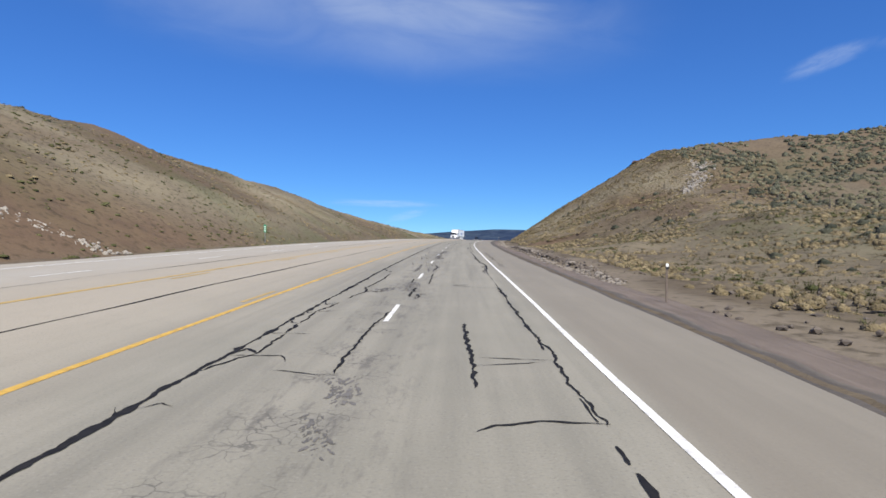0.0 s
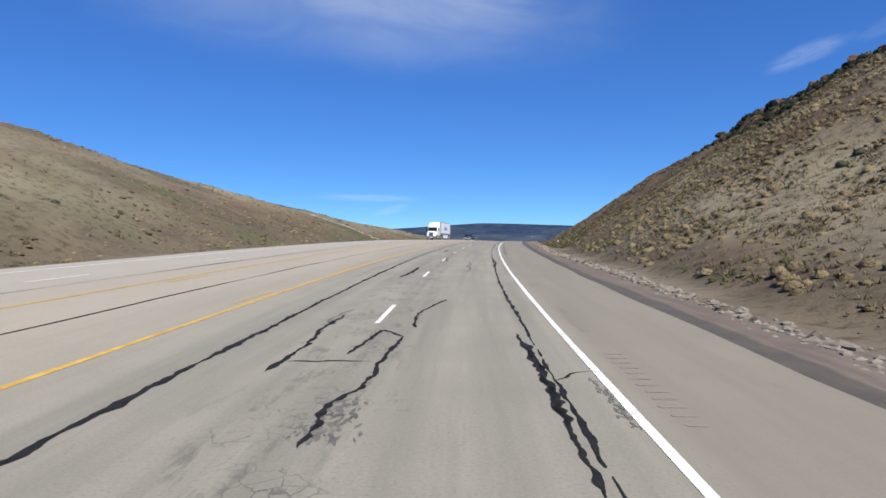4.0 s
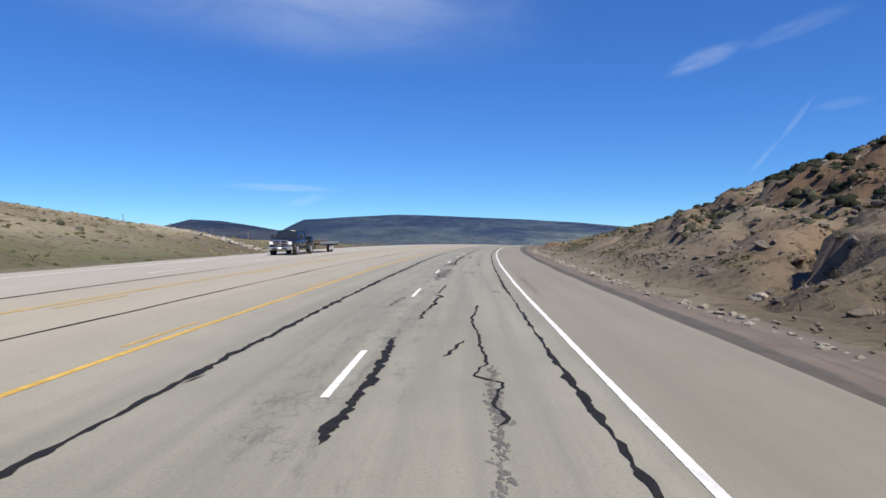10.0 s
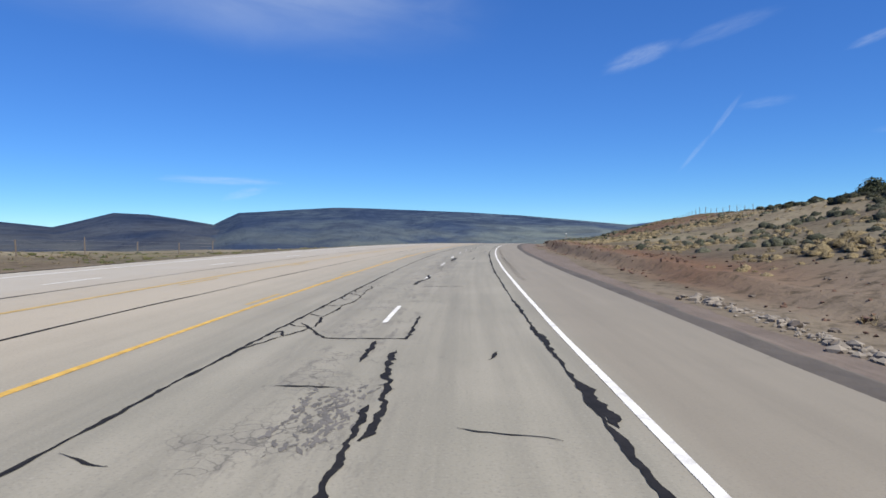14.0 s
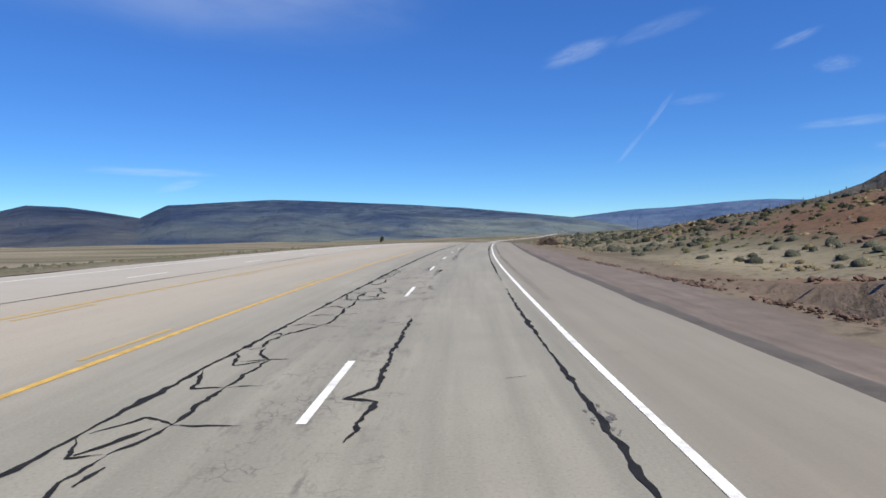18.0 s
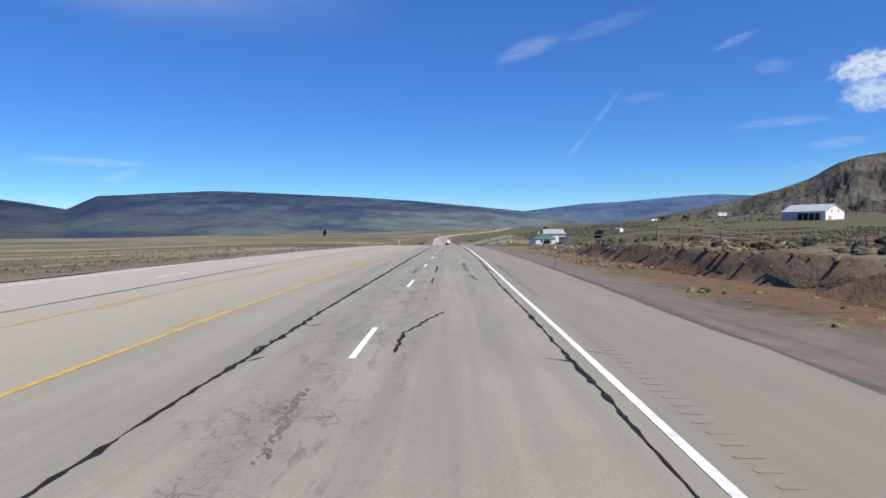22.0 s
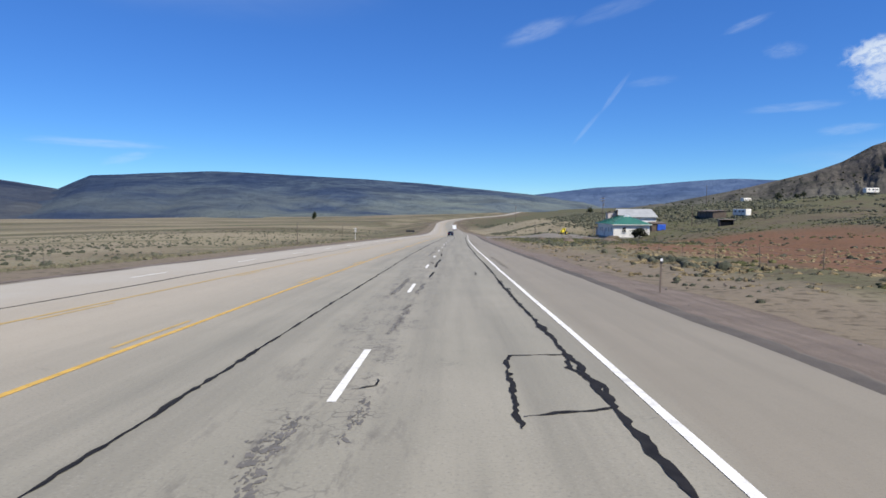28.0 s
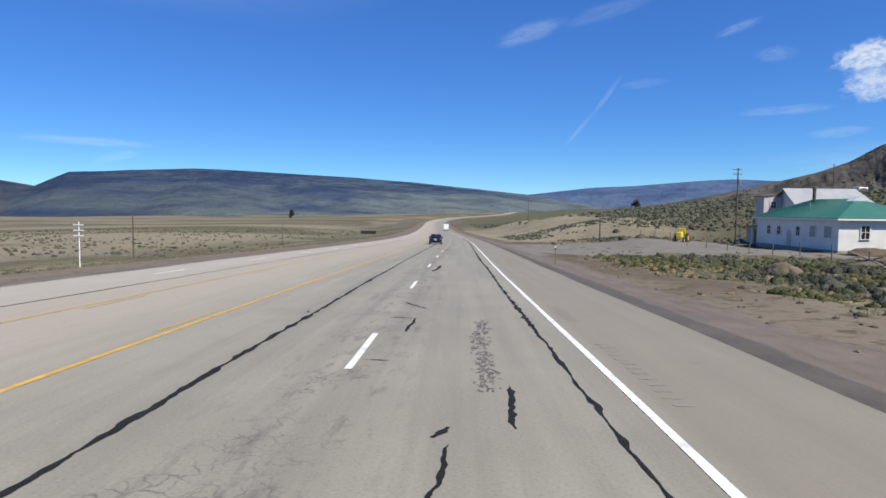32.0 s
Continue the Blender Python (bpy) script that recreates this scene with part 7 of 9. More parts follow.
for k in range(4):
    rock_field("rock_ledge", "broken dark ledge of layered rock across the cut", scatter(3600, (170 + 40 * k, 215 + 40 * k), (-47, -10), steep), 0.24, RED_ROCK if k == 0 else ROCK, 30 + k, 0.55, 2)
bushes("sagebrush", "dark clumps of brush rooted between the ledges", scatter(900, (232, 340), (-46, -13), patchy(7, 259, 0.3, 1.0)), SAGE, 0.34, 50, core=6)
bushes("dark_brush", "dark brush over the end of the cut", scatter(2400, (250, 352), (-46, -17), patchy(8, 262, 0.1, 0.8)), DARK_BRUSH, 0.38, 34, core=6)
bushes("sagebrush", "sagebrush over the end of the cut", scatter(2400, (245, 350), (-46, -14), patchy(8, 264, 0.1, 0.9)), SAGE, 0.32, 20)
bushes("dark_brush", "dark brush mounds beside the ditch bank", scatter(900, (490, 660), (-48, -13), patchy(9, 261, 0.2, 0.9)), DARK_BRUSH, 0.45, 50, core=6)
bushes("sagebrush", "grey sagebrush thick on the ditch flats", scatter(4500, (515, 690), (-62, -13.5), patchy(9, 269, 0.2, 1.0)), SAGE, 0.32, 24)
bushes("dark_brush", "line of dark brush along the crest of the cut", along(560, (188, -41), (345, -39), 2.6), DARK_BRUSH, 0.80, 90, core=7)
bushes("dark_brush", "dark brush spilling over the top of the cut", scatter(1500, (170, 345), (-43, -29), lambda s, l, x, y: step(0.0, 0.7, rough(x, y, 8, 3, 265) + 0.3) * step(28, 40, -l + 6)), DARK_BRUSH, 0.6, 60, core=6)
bushes("sagebrush", "dense dark sagebrush over the hilltop", scatter(6500, (20, 175), (-130, -43), patchy(22, 267, -0.1, 0.6)), GREY_GRASS, 0.50, 6, core=4)
bushes("dark_brush", "dark brush thick along the rim of the cut", along(300, (280, -38), (346, -41), 2.6), DARK_BRUSH, 0.62, 60, core=6)
bushes("dark_brush", "line of dark brush along the low crest", along(110, (340, -44), (425, -48), 2.0), DARK_BRUSH, 0.75, 80, core=6)
rock_field("rocks", "dark crumbling lip along the gravel", (lambda q: (q, np.interp(q, (410, 425, 440, 470), (-8.6, -8.0, -7.4, -6.6)) + rng.normal(0, 0.16, len(q))))(rng.uniform(410, 470, 700)), 0.07, RED_ROCK, 13)
rock_field("rocks", "pale and dark rubble over the brown rise", scatter(2600, (400, 560), (-70, -19), patchy(7, 255, 0.1, 0.8)), 0.10, ROCK, 14, 0.6)
bushes("dark_brush", "low dark brush over the brown rise", scatter(1900, (400, 600), (-75, -16), patchy(8, 263, 0.3, 1.0)), DARK_BRUSH, 0.30, 30)
shared_rocks = [rock_mesh(300 + k, 0.75) for k in range(6)]
for k, me in enumerate(shared_rocks):
    me.materials.append(MID_ROCK if k % 2 else ROCK)
red_rocks = [rock_mesh(320 + k, 0.9) for k in range(5)]
for me in red_rocks:
    me.materials.append(RED_ROCK)
r = random.Random(9)
stone_row = thing("stone_row", "row of rough stones along the edge of the dirt shoulder", "stones", group="roadside stones")
for k in range(300):
    s0 = r.choice((r.uniform(28, 78), r.uniform(28, 78), r.uniform(90, 180), r.uniform(185, 225), r.uniform(268, 348)))
    q = r.uniform(0.08, 0.23)
    lat = float(rubble_line(s0)) - 0.25 * math.sin(s0 / 9) + r.gauss(0, 0.16)
    linked("stone", shared_rocks[k % 6], stone_row, Matrix.LocRotScale(at(s0, lat, 0.25 * q), Euler((r.uniform(-0.3, 0.3), r.uniform(-0.3, 0.3), r.uniform(0, 6))), (q * r.uniform(0.9, 1.7), q, q * r.uniform(0.7, 1.2))))
for k in range(64):
    s0 = r.uniform(165, 285)
    q = r.uniform(0.35, 1.05)
    b = linked("boulder", red_rocks[k % 5], None, Matrix.LocRotScale(at(s0, -40.5 + r.gauss(0, 1.3), 0.1 * q), Euler((r.uniform(-0.2, 0.2), r.uniform(-0.2, 0.2), r.uniform(0, 6))), (q * 1.4, q, q)))
    tagged(b, "rough red-brown boulder of the ledge on the cut", "boulder", "ledge boulders")
for k in range(46):
    s0 = r.uniform(232, 330)
    q = r.uniform(0.16, 0.38)
    b = linked("boulder", shared_rocks[k % 6], None, Matrix.LocRotScale(at(s0, -r.uniform(15, 34), 0.1 * q), Euler((r.uniform(-0.3, 0.3), r.uniform(-0.3, 0.3), r.uniform(0, 6))), (q * 1.5, q * 1.0, q * 0.6)))
    tagged(b, "angular brown boulder lying on the rocky slope", "boulder", "slope boulders")

for k in range(34):
    s0 = r.uniform(232, 268)
    q = r.uniform(0.18, 0.5)
    b = linked("boulder", (red_rocks + shared_rocks)[k % 11], None, Matrix.LocRotScale(at(s0, -r.uniform(8.8, 13.5), 0.12 * q), Euler((r.uniform(-0.3, 0.3), r.uniform(-0.3, 0.3), r.uniform(0, 6))), (q * r.uniform(1.0, 1.9), q, q * r.uniform(0.5, 0.9))))
    tagged(b, "broken slab of brown rock fallen at the foot of the cut", "boulder", "fallen slabs")

# ---- roadside posts ----
STEEL = mat("grey_steel", (0.28, 0.28, 0.28), (0.46, 0.46, 0.46), 4.0, 0.45, 0.1, 40.0, metal=0.8)
RUST_POST = mat("brown_steel_post", (0.10, 0.075, 0.06), (0.17, 0.13, 0.10), 4.0, 0.7, 0.2, 30.0)
REFLECTOR = mat("white_reflector", (0.72, 0.72, 0.70), (0.85, 0.85, 0.84), 5.0, 0.3, 0.0)
GREEN_SIGN = mat("green_sign_paint", (0.02, 0.22, 0.10), (0.04, 0.32, 0.15), 4.0, 0.4, 0.0)
WHITE_SIGN = mat("white_sign_paint", (0.7, 0.7, 0.7), (0.82, 0.82, 0.82), 4.0, 0.4, 0.0)
BLACK = mat("black_plastic", (0.012, 0.012, 0.013), (0.03, 0.03, 0.032), 5.0, 0.5, 0.1)


def delineator():
    t = thing("delineator_post", "thin brown steel post with a white reflector, in the dirt shoulder", "marker post", group="marker posts")
    b = bmesh.new()
    box(0.058, 0.006, 1.35, (0, 0, -0.15), bm=b)
    box(0.006, 0.03, 1.35, (-0.026, 0.015, -0.15), bm=b)
    box(0.006, 0.03, 1.35, (0.026, 0.015, -0.15), bm=b)
    part("post", b, RUST_POST, t)
    part("backing", box(0.10, 0.008, 0.19, (0, -0.008, 1.06), 0.003), BLACK, t)
    part("reflector", box(0.085, 0.006, 0.10, (0, -0.015, 1.14), 0.002), REFLECTOR, t, "white reflector plate")
    return t


first = delineator()
spots = ((18.4, -4.3), (146.5, -4.6), (240, -4.35), (319, -4.5), (404, -8.4), (552, -4.0), (686, -5.0), (813.5, -4.4))
for k, (a, b) in enumerate(spots):
    m = Matrix.Translation(at(a, b)) @ Matrix.Rotation(heading(a), 4, "Z") @ Matrix.Rotation(radians((1.5, -2, 1, 0, 3, -1, 1, 0)[k]), 4, "Y")
    if k == 0:
        first.matrix_basis = m
    else:
        copy_thing(first, m)

mile = thing("mile_marker", "small green mile marker sign on a steel post", "road sign", Matrix.Translation(at(77.8, 27.0)) @ Matrix.Rotation(heading(72), 4, "Z"))
part("post", box(0.07, 0.05, 2.5, (0, 0, -0.3)), STEEL, mile)
plate = part("plate", box(0.32, 0.01, 0.95, (0, -0.04, 1.3), 0.004), GREEN_SIGN, mile, "green plate with white figures")
for k in range(3):
    part("figure_bar", box(0.15, 0.004, 0.15, (0, -0.048, 1.42 + 0.26 * k)), WHITE_SIGN, plate)

white_post = thing("cross_arm_post", "thin white post with three short cross-arms in the grass", "post", Matrix.Translation(at(812.5, 27.2, -0.4)) @ Matrix.Rotation(heading(812), 4, "Z"))
part("post", rod((0, 0, -0.3), (0, 0, 3.5), 0.035, 0.03), WHITE_SIGN, white_post)
for k in range(3):
    part("cross_arm", box(0.7, 0.04, 0.06, (0, -0.06, 2.55 + 0.36 * k), 0.005), WHITE_SIGN, white_post)

board = thing("roadside_board", "low dark board on two posts beside the far lanes", "sign board", Matrix.Translation(at(919, 23.0)) @ Matrix.Rotation(heading(919), 4, "Z"))
part("panel", box(3.6, 0.06, 0.75, (0, 0, 1.2), 0.01), BLACK, board)
for q in (-1.3, 1.3):
    part("post", box(0.1, 0.1, 1.9, (q, 0.08, -0.2)), WOOD, board)


# ---- poles, fences ----
POLE_WOOD = mat("tarred_pole_wood", (0.05, 0.038, 0.03), (0.13, 0.10, 0.08), 2.0, 0.9, 0.4, 25.0)
INSULATOR = mat("glass_insulator", (0.25, 0.3, 0.28), (0.4, 0.45, 0.43), 5.0, 0.2, 0.0)


def utility_pole(a, b, height, arms, label, turn=0.0):
    t = thing("utility_pole", label, "utility pole", Matrix.Translation(at(a, b)) @ Matrix.Rotation(heading(a) + turn, 4, "Z"), "utility poles")
    part("pole", rod((0, 0, -0.5), (0, 0, height), 0.15, 0.10, 10), POLE_WOOD, t)
    for k in range(arms):
        z = height - 0.35 - 0.8 * k
        arm = part("cross_arm", box(2.3, 0.10, 0.12, (0, 0.13, z), 0.008), POLE_WOOD, t)
        for q in (-1.0, -0.45, 0.45, 1.0):
            part("insulator", rod((q, 0.13, z + 0.12), (q, 0.13, z + 0.27), 0.05, 0.035), INSULATOR, arm)
    return t


main_pole = utility_pole(884, -47.6, 13.2, 2, "tall dark wooden power pole behind the white house", 0.5)
part("transformer", rod((0.35, -0.1, 10.2), (0.35, -0.1, 11.1), 0.2, 0.2, 12), STEEL, main_pole, "grey transformer can")
utility_pole(882, 60.5, 8.0, 0, "bare dark wooden pole in the roadside grass")
utility_pole(1087, -40, 11.0, 1, "distant wooden power pole on the slope", 0.4)
utility_pole(866, -72, 7.0, 1, "short dark power pole behind the sheds", 0.7)
utility_pole(970, -120, 10.0, 1, "distant wooden power pole on the slope", 0.6)
utility_pole(1010, 66, 8.0, 0, "bare dark wooden pole in the roadside grass")
utility_pole(889, -24.5, 4.8, 0, "short weathered pole by the ranch drive")

fence_post_mesh = rod((0, 0, -0.4), (0, 0, 1.35), 0.06, 0.05, 7)
fp = bpy.data.meshes.new("fence_post")
fence_post_mesh.to_mesh(fp)
fence_post_mesh.free()
fp.materials.append(WOOD)
WIRE = mat("fence_wire", (0.16, 0.14, 0.13), (0.3, 0.28, 0.26), 5.0, 0.5, 0.0, metal=0.7)


def wire_fence(label, path, gap, wires=(0.5, 0.85, 1.2), scale=1.0, thick=1.0):
    t = thing("wire_fence", label, "fence", group="wire fences")
    p = np.array(path, float)
    run = np.concatenate([[0], np.cumsum(np.hypot(*np.diff(p, axis=0).T))])
    n = max(2, int(run[-1] / gap) + 1)
    u = np.linspace(0, run[-1], n)
    r_ = random.Random(int(run[-1] * 10))
    base = [at(a, b) for a, b in zip(np.interp(u, run, p[:, 0]), np.interp(u, run, p[:, 1]))]
    for c in base:
        linked("fence_post", fp, t, Matrix.LocRotScale(c, Euler((r_.gauss(0, 0.04), r_.gauss(0, 0.04), r_.uniform(0, 6))), (thick, thick, scale * r_.uniform(0.9, 1.15))))
    for z in wires:
        b = bmesh.new()
        for c, d in zip(base, base[1:]):
            rod(c + Vector((0, 0, z * scale)), d + Vector((0, 0, z * scale)), 0.006, None, 3, b)
        part("wire", b, WIRE, t)
    return t


wire_fence("old wooden post and wire fence along the hilltop", ((440, -43), (470, -41.5), (530, -42.5), (560, -45)), 3.6)
wire_fence("thin post and wire fence around the red field", ((640, -17), (760, -19), (800, -24)), 7.0, thick=0.45)
wire_fence("post and wire fence across the far grass", ((318, 52), (352, 36), (400, 34)), 7.0)
wire_fence("post and wire fence beyond the far shoulder", ((690, 62), (900, 66)), 9.0)
wire_fence("row of thin fence posts by the ranch drive", ((826, -33), (848, -31), (872, -27)), 4.5, (0.6, 1.1))
wire_fence("row of leaning weathered posts in the ranch yard", ((861, -71), (868, -75.5)), 1.7, (0.9,), thick=1.3)
wire_fence("hillside post and wire fence below the scree", ((66, -44), (92, -36), (120, -33)), 7.0)
wire_fence("fence posts on the far hill crest", ((240, 84), (330, 70)), 8.0)

corral = thing("corral_fence", "weathered wooden rail fence of an old corral", "fence")
run = [at(565.5 + 2.3 * k, -14.4 - 2.7 * k) for k in range(8)]
for k, c in enumerate(run):
    linked("fence_post", fp, corral, Matrix.LocRotScale(c, Euler((0.03 * (-1) ** k, 0.02, k)), (1.5, 1.5, 0.95 + 0.12 * (k % 3 == 0))))
for a, b in zip(run, run[1:]):
    if a is not run[4]:
        for z in (0.65, 1.2):
            part("rail", rod(a + Vector((0, 0, z)), b + Vector((0, 0, z + 0.05)), 0.055, 0.045, 6), WOOD, corral)

# ---- ranch buildings ----
WHITE_WALL = mat("white_painted_siding", (0.62, 0.595, 0.545), (0.80, 0.77, 0.71), 0.8, 0.75, 0.15, 20.0)
GREEN_ROOF = mat("green_metal_roofing", (0.012, 0.090, 0.068), (0.026, 0.135, 0.102), 0.7, 0.6, 0.05, 12.0)
WHITE_ROOF = mat("white_metal_roofing", (0.50, 0.50, 0.50), (0.66, 0.66, 0.66), 0.6, 0.45, 0.05, 12.0)
GREY_ROOF = mat("grey_metal_roofing", (0.36, 0.37, 0.39), (0.50, 0.51, 0.53), 0.6, 0.4, 0.05, 12.0)
DULL_ROOF = mat("dull_metal_roofing", (0.20, 0.21, 0.22), (0.31, 0.32, 0.33), 0.6, 0.6, 0.05, 12.0)
PINKISH = mat("faded_plank_wall", (0.42, 0.36, 0.34), (0.56, 0.50, 0.47), 1.5, 0.85, 0.3, 14.0)
WINDOW_GLASS = mat("dark_window_glass", (0.012, 0.014, 0.018), (0.03, 0.034, 0.04), 1.0, 0.08, 0.0)
BOARDED = mat("boarded_window", (0.30, 0.27, 0.22), (0.44, 0.41, 0.35), 3.0, 0.85, 0.2, 18.0)
BROWN_WOOD = mat("brown_shed_wood", (0.055, 0.04, 0.032), (0.15, 0.115, 0.09), 1.4, 0.9, 0.5, 16.0)
STONE_BASE = mat("grey_foundation", (0.2, 0.19, 0.175), (0.33, 0.31, 0.28), 2.0, 0.95, 0.4, 14.0)
BLUE_TARP = mat("blue_tarpaulin", (0.012, 0.06, 0.36), (0.03, 0.11, 0.52), 1.5, 0.45, 0.3, 6.0)
YELLOW_PAINT = mat("yellow_machine_paint", (0.55, 0.42, 0.02), (0.75, 0.60, 0.04), 3.0, 0.45, 0.1, 20.0)


def window(parent, m, w, h, glass, bars=True):
    """A framed window; m puts its sill's centre on the wall, -y outwards."""
    win = part("window", box(w, 0.05, h, (0, -0.005, 0)), glass, parent, "", m)
    f = bmesh.new()
    for q in (-1, 1):
        box(0.10, 0.10, h + 0.2, (q * (w / 2 + 0.05), -0.02, -0.1), bm=f)
    box(w, 0.10, 0.10, (0, -0.02, h), bm=f)
    part("frame", f, WHITE_WALL, win)
    part("sill", box(w + 0.3, 0.18, 0.07, (0, -0.05, -0.09), 0.01), WHITE_WALL, win)
    if bars:
        g = box(0.045, 0.04, h, (0, -0.035, 0))
        box(w, 0.04, 0.05, (0, -0.036, h * 0.5), bm=g)
        part("glazing_bar", g, WHITE_WALL, win)
    return win


def slab(points, thick, bm=None):
    """A roof plane of those corners with a thickness downwards."""
    bm = bm or bmesh.new()
    a = [bm.verts.new(p) for p in points]
    b = [bm.verts.new(Vector(p) - Vector((0, 0, thick))) for p in points]
    k = len(points)
    bm.faces.new(a)
    bm.faces.new(b[::-1])
    for i in range(k):
        bm.faces.new((a[i], b[i], b[(i + 1) % k], a[(i + 1) % k]))
    bmesh.ops.recalc_face_normals(bm, faces=bm.faces[:])
    return bm


def seams(a, b, c, d, n, material, parent):
    """Standing seams of a metal roof between the eave a-b and the ridge d-c."""
    a, b, c, d = map(Vector, (a, b, c, d))
    m = bmesh.new()
    for k in range(1, n):
        u = k / n
        rod(a.lerp(b, u) + Vector((0, 0, 0.02)), d.lerp(c, u) + Vector((0, 0, 0.02)), 0.02, None, 4, m)
    part("roof_seam", m, material, parent)


# the white house: x away from the road, y along it
house_z = 0.85
house = thing("ranch_house", "white ranch house with a green metal hip roof on bare ground", "house", Matrix.Translation((264.5, 787.3, house_z)) @ Matrix.Rotation(-0.392, 4, "Z"))
HW, HL, HE = 10.5, 18.6, 4.1
part("foundation", box(HW + 0.06, HL + 0.06, 1.1, (HW / 2, HL / 2, -0.8)), STONE_BASE, house)
part("wall", box(0.2, HL, HE - 0.3, (0.1, HL / 2, 0.3)), WHITE_WALL, house)
part("wall", box(HW - 0.4, 0.2, HE - 0.3, (HW / 2, 0.1, 0.3)), WHITE_WALL, house)
part("wall", box(0.2, HL, HE - 0.3, (HW - 0.1, HL / 2, 0.3)), WHITE_WALL, house)
part("wall", box(HW - 0.4, 0.2, HE - 0.3, (HW / 2, HL - 0.1, 0.3)), WHITE_WALL, house)
for q in range(1, 17):
    z = 0.3 + q * 0.225
    part("clapboard", box(0.02, HL, 0.03, (-0.008, HL / 2, z)), WHITE_WALL, house)
    part("clapboard", box(HW, 0.02, 0.03, (HW / 2, -0.008, z)), WHITE_WALL, house)
side = Matrix.Rotation(radians(-90), 4, "Z")
for y0, w, h, glass, bars in ((1.9, 1.45, 1.35, BOARDED, False), (4.9, 1.25, 1.35, BOARDED, False), (8.1, 0.85, 1.15, WINDOW_GLASS, True), (12.6, 0.85, 1.1, WINDOW_GLASS, True), (15.2, 0.85, 1.1, WINDOW_GLASS, True)):
    window(house, Matrix.Translation((-0.03, y0, 1.75)) @ side, w, h, glass, bars)
for x0, glass in ((3.1, WINDOW_GLASS), (7.9, BOARDED)):
    window(house, Matrix.Translation((x0, -0.03, 1.7)), 1.0, 1.5, glass, True)
door = part("door", box(0.06, 0.95, 2.05, (-0.03, 10.2, 0.35), 0.01), PINKISH, house, "closed faded plank door")
part("door_handle", rod((-0.09, 10.5, 1.35), (-0.09, 10.55, 1.35), 0.03), STEEL, door)
ov, rise_h = 0.55, 2.45
e0, e1, e2, e3 = (-ov, -ov, HE), (HW + ov, -ov, HE), (HW + ov, HL + ov, HE), (-ov, HL + ov, HE)
r0, r1 = (HW / 2, 4.9, HE + rise_h), (HW / 2, HL - 4.6, HE + rise_h)
roof = part("roof", slab((e0, e3, r1, r0), 0.12), GREEN_ROOF, house, "green standing-seam metal")
part("roof_plane", slab((e1, e0, r0), 0.12), GREEN_ROOF, roof)
part("roof_plane", slab((e2, e1, r0, r1), 0.12), GREEN_ROOF, roof)
part("roof_plane", slab((e3, e2, r1), 0.12), GREEN_ROOF, roof)
seams(e0, e3, r1, r0, 26, GREEN_ROOF, roof)
fas = bmesh.new()
box(0.05, HL + 1.1, 0.18, (-ov - 0.03, HL / 2, HE - 0.24), bm=fas)
box(HW + 1.1, 0.05, 0.18, (HW / 2, -ov - 0.03, HE - 0.24), bm=fas)
part("fascia", fas, WHITE_WALL, roof)
part("ridge_vent", outline(((-0.95, 0), (0.95, 0), (0, 0.62)), -0.7, 0.7), WHITE_ROOF, roof, "small white gablet at the ridge", Matrix.Translation((HW / 2, 4.9, HE + rise_h - 0.35)))
chim = part("chimney", rod((HW / 2 - 0.9, 12.2, HE + 2.2), (HW / 2 - 0.9, 12.2, HE + 3.9), 0.22, 0.22, 10), BROWN_WOOD, house, "dark stovepipe")
part("cap", rod((HW / 2 - 0.9, 12.2, HE + 3.9), (HW / 2 - 0.9, 12.2, HE + 4.15), 0.34, 0.2, 10), BROWN_WOOD, chim)
part("vent_pipe", rod((2.2, 9.5, HE + 0.9), (2.2, 9.5, HE + 1.9), 0.09), STEEL, house)
porch = part("porch", box(3.6, 4.2, 2.4, (2.4, HL + 2.1, 0.1)), PINKISH, house, "low lean-to with a brown roof")
part("porch_roof", slab(((-0.6, HL - 0.2, 2.75), (5.0, HL - 0.2, 3.1), (5.0, HL + 4.8, 2.75), (-0.6, HL + 4.8, 2.45)), 0.1), BROWN_WOOD, porch)
part("porch_door", box(0.05, 1.0, 1.9, (0.57, HL + 1.4, 0.2)), WINDOW_GLASS, porch)
for q in (0.6, 4.4):
    part("porch_post", box(0.12, 0.12, 2.5, (-0.4, HL + q, 0)), WHITE_WALL, porch)

out = thing("white_outbuilding", "large white outbuilding with a pale metal roof behind the house", "outbuilding", house.matrix_basis @ Matrix.Translation((8.4, 23.5, 0.6)))
part("wall", box(0.25, 6.0, 6.3, (0.12, 3.0, -0.8)), WHITE_WALL, out)
part("wall", box(11.4, 0.25, 6.3, (5.95, 0.12, -0.8)), WHITE_WALL, out)
part("wall", box(11.4, 0.25, 6.3, (5.95, 5.88, -0.8)), WHITE_WALL, out)
part("wall", box(0.25, 6.0, 6.3, (11.77, 3.0, -0.8)), WHITE_WALL, out)
part("gable", outline(((0.0, 5.5), (6.0, 5.5), (3.0, 7.75)), 0.0, 0.2), WHITE_WALL, out, "", Matrix.Rotation(radians(90), 4, "Z") @ Matrix.Translation((0, -0.24, 0)))
part("roof", slab(((-0.5, -0.6, 5.3), (12.4, -0.6, 5.3), (11.2, 3.0, 7.95), (-0.5, 3.0, 7.95)), 0.1), DULL_ROOF, out, "dull grey metal roof")
part("roof", slab(((12.4, 6.6, 5.3), (-0.5, 6.6, 5.3), (-0.5, 3.0, 7.95), (11.2, 3.0, 7.95)), 0.1), WHITE_ROOF, out)
part("roof", slab(((12.4, -0.6, 5.3), (12.4, 6.6, 5.3), (11.2, 3.0, 7.95)), 0.1), WHITE_ROOF, out)
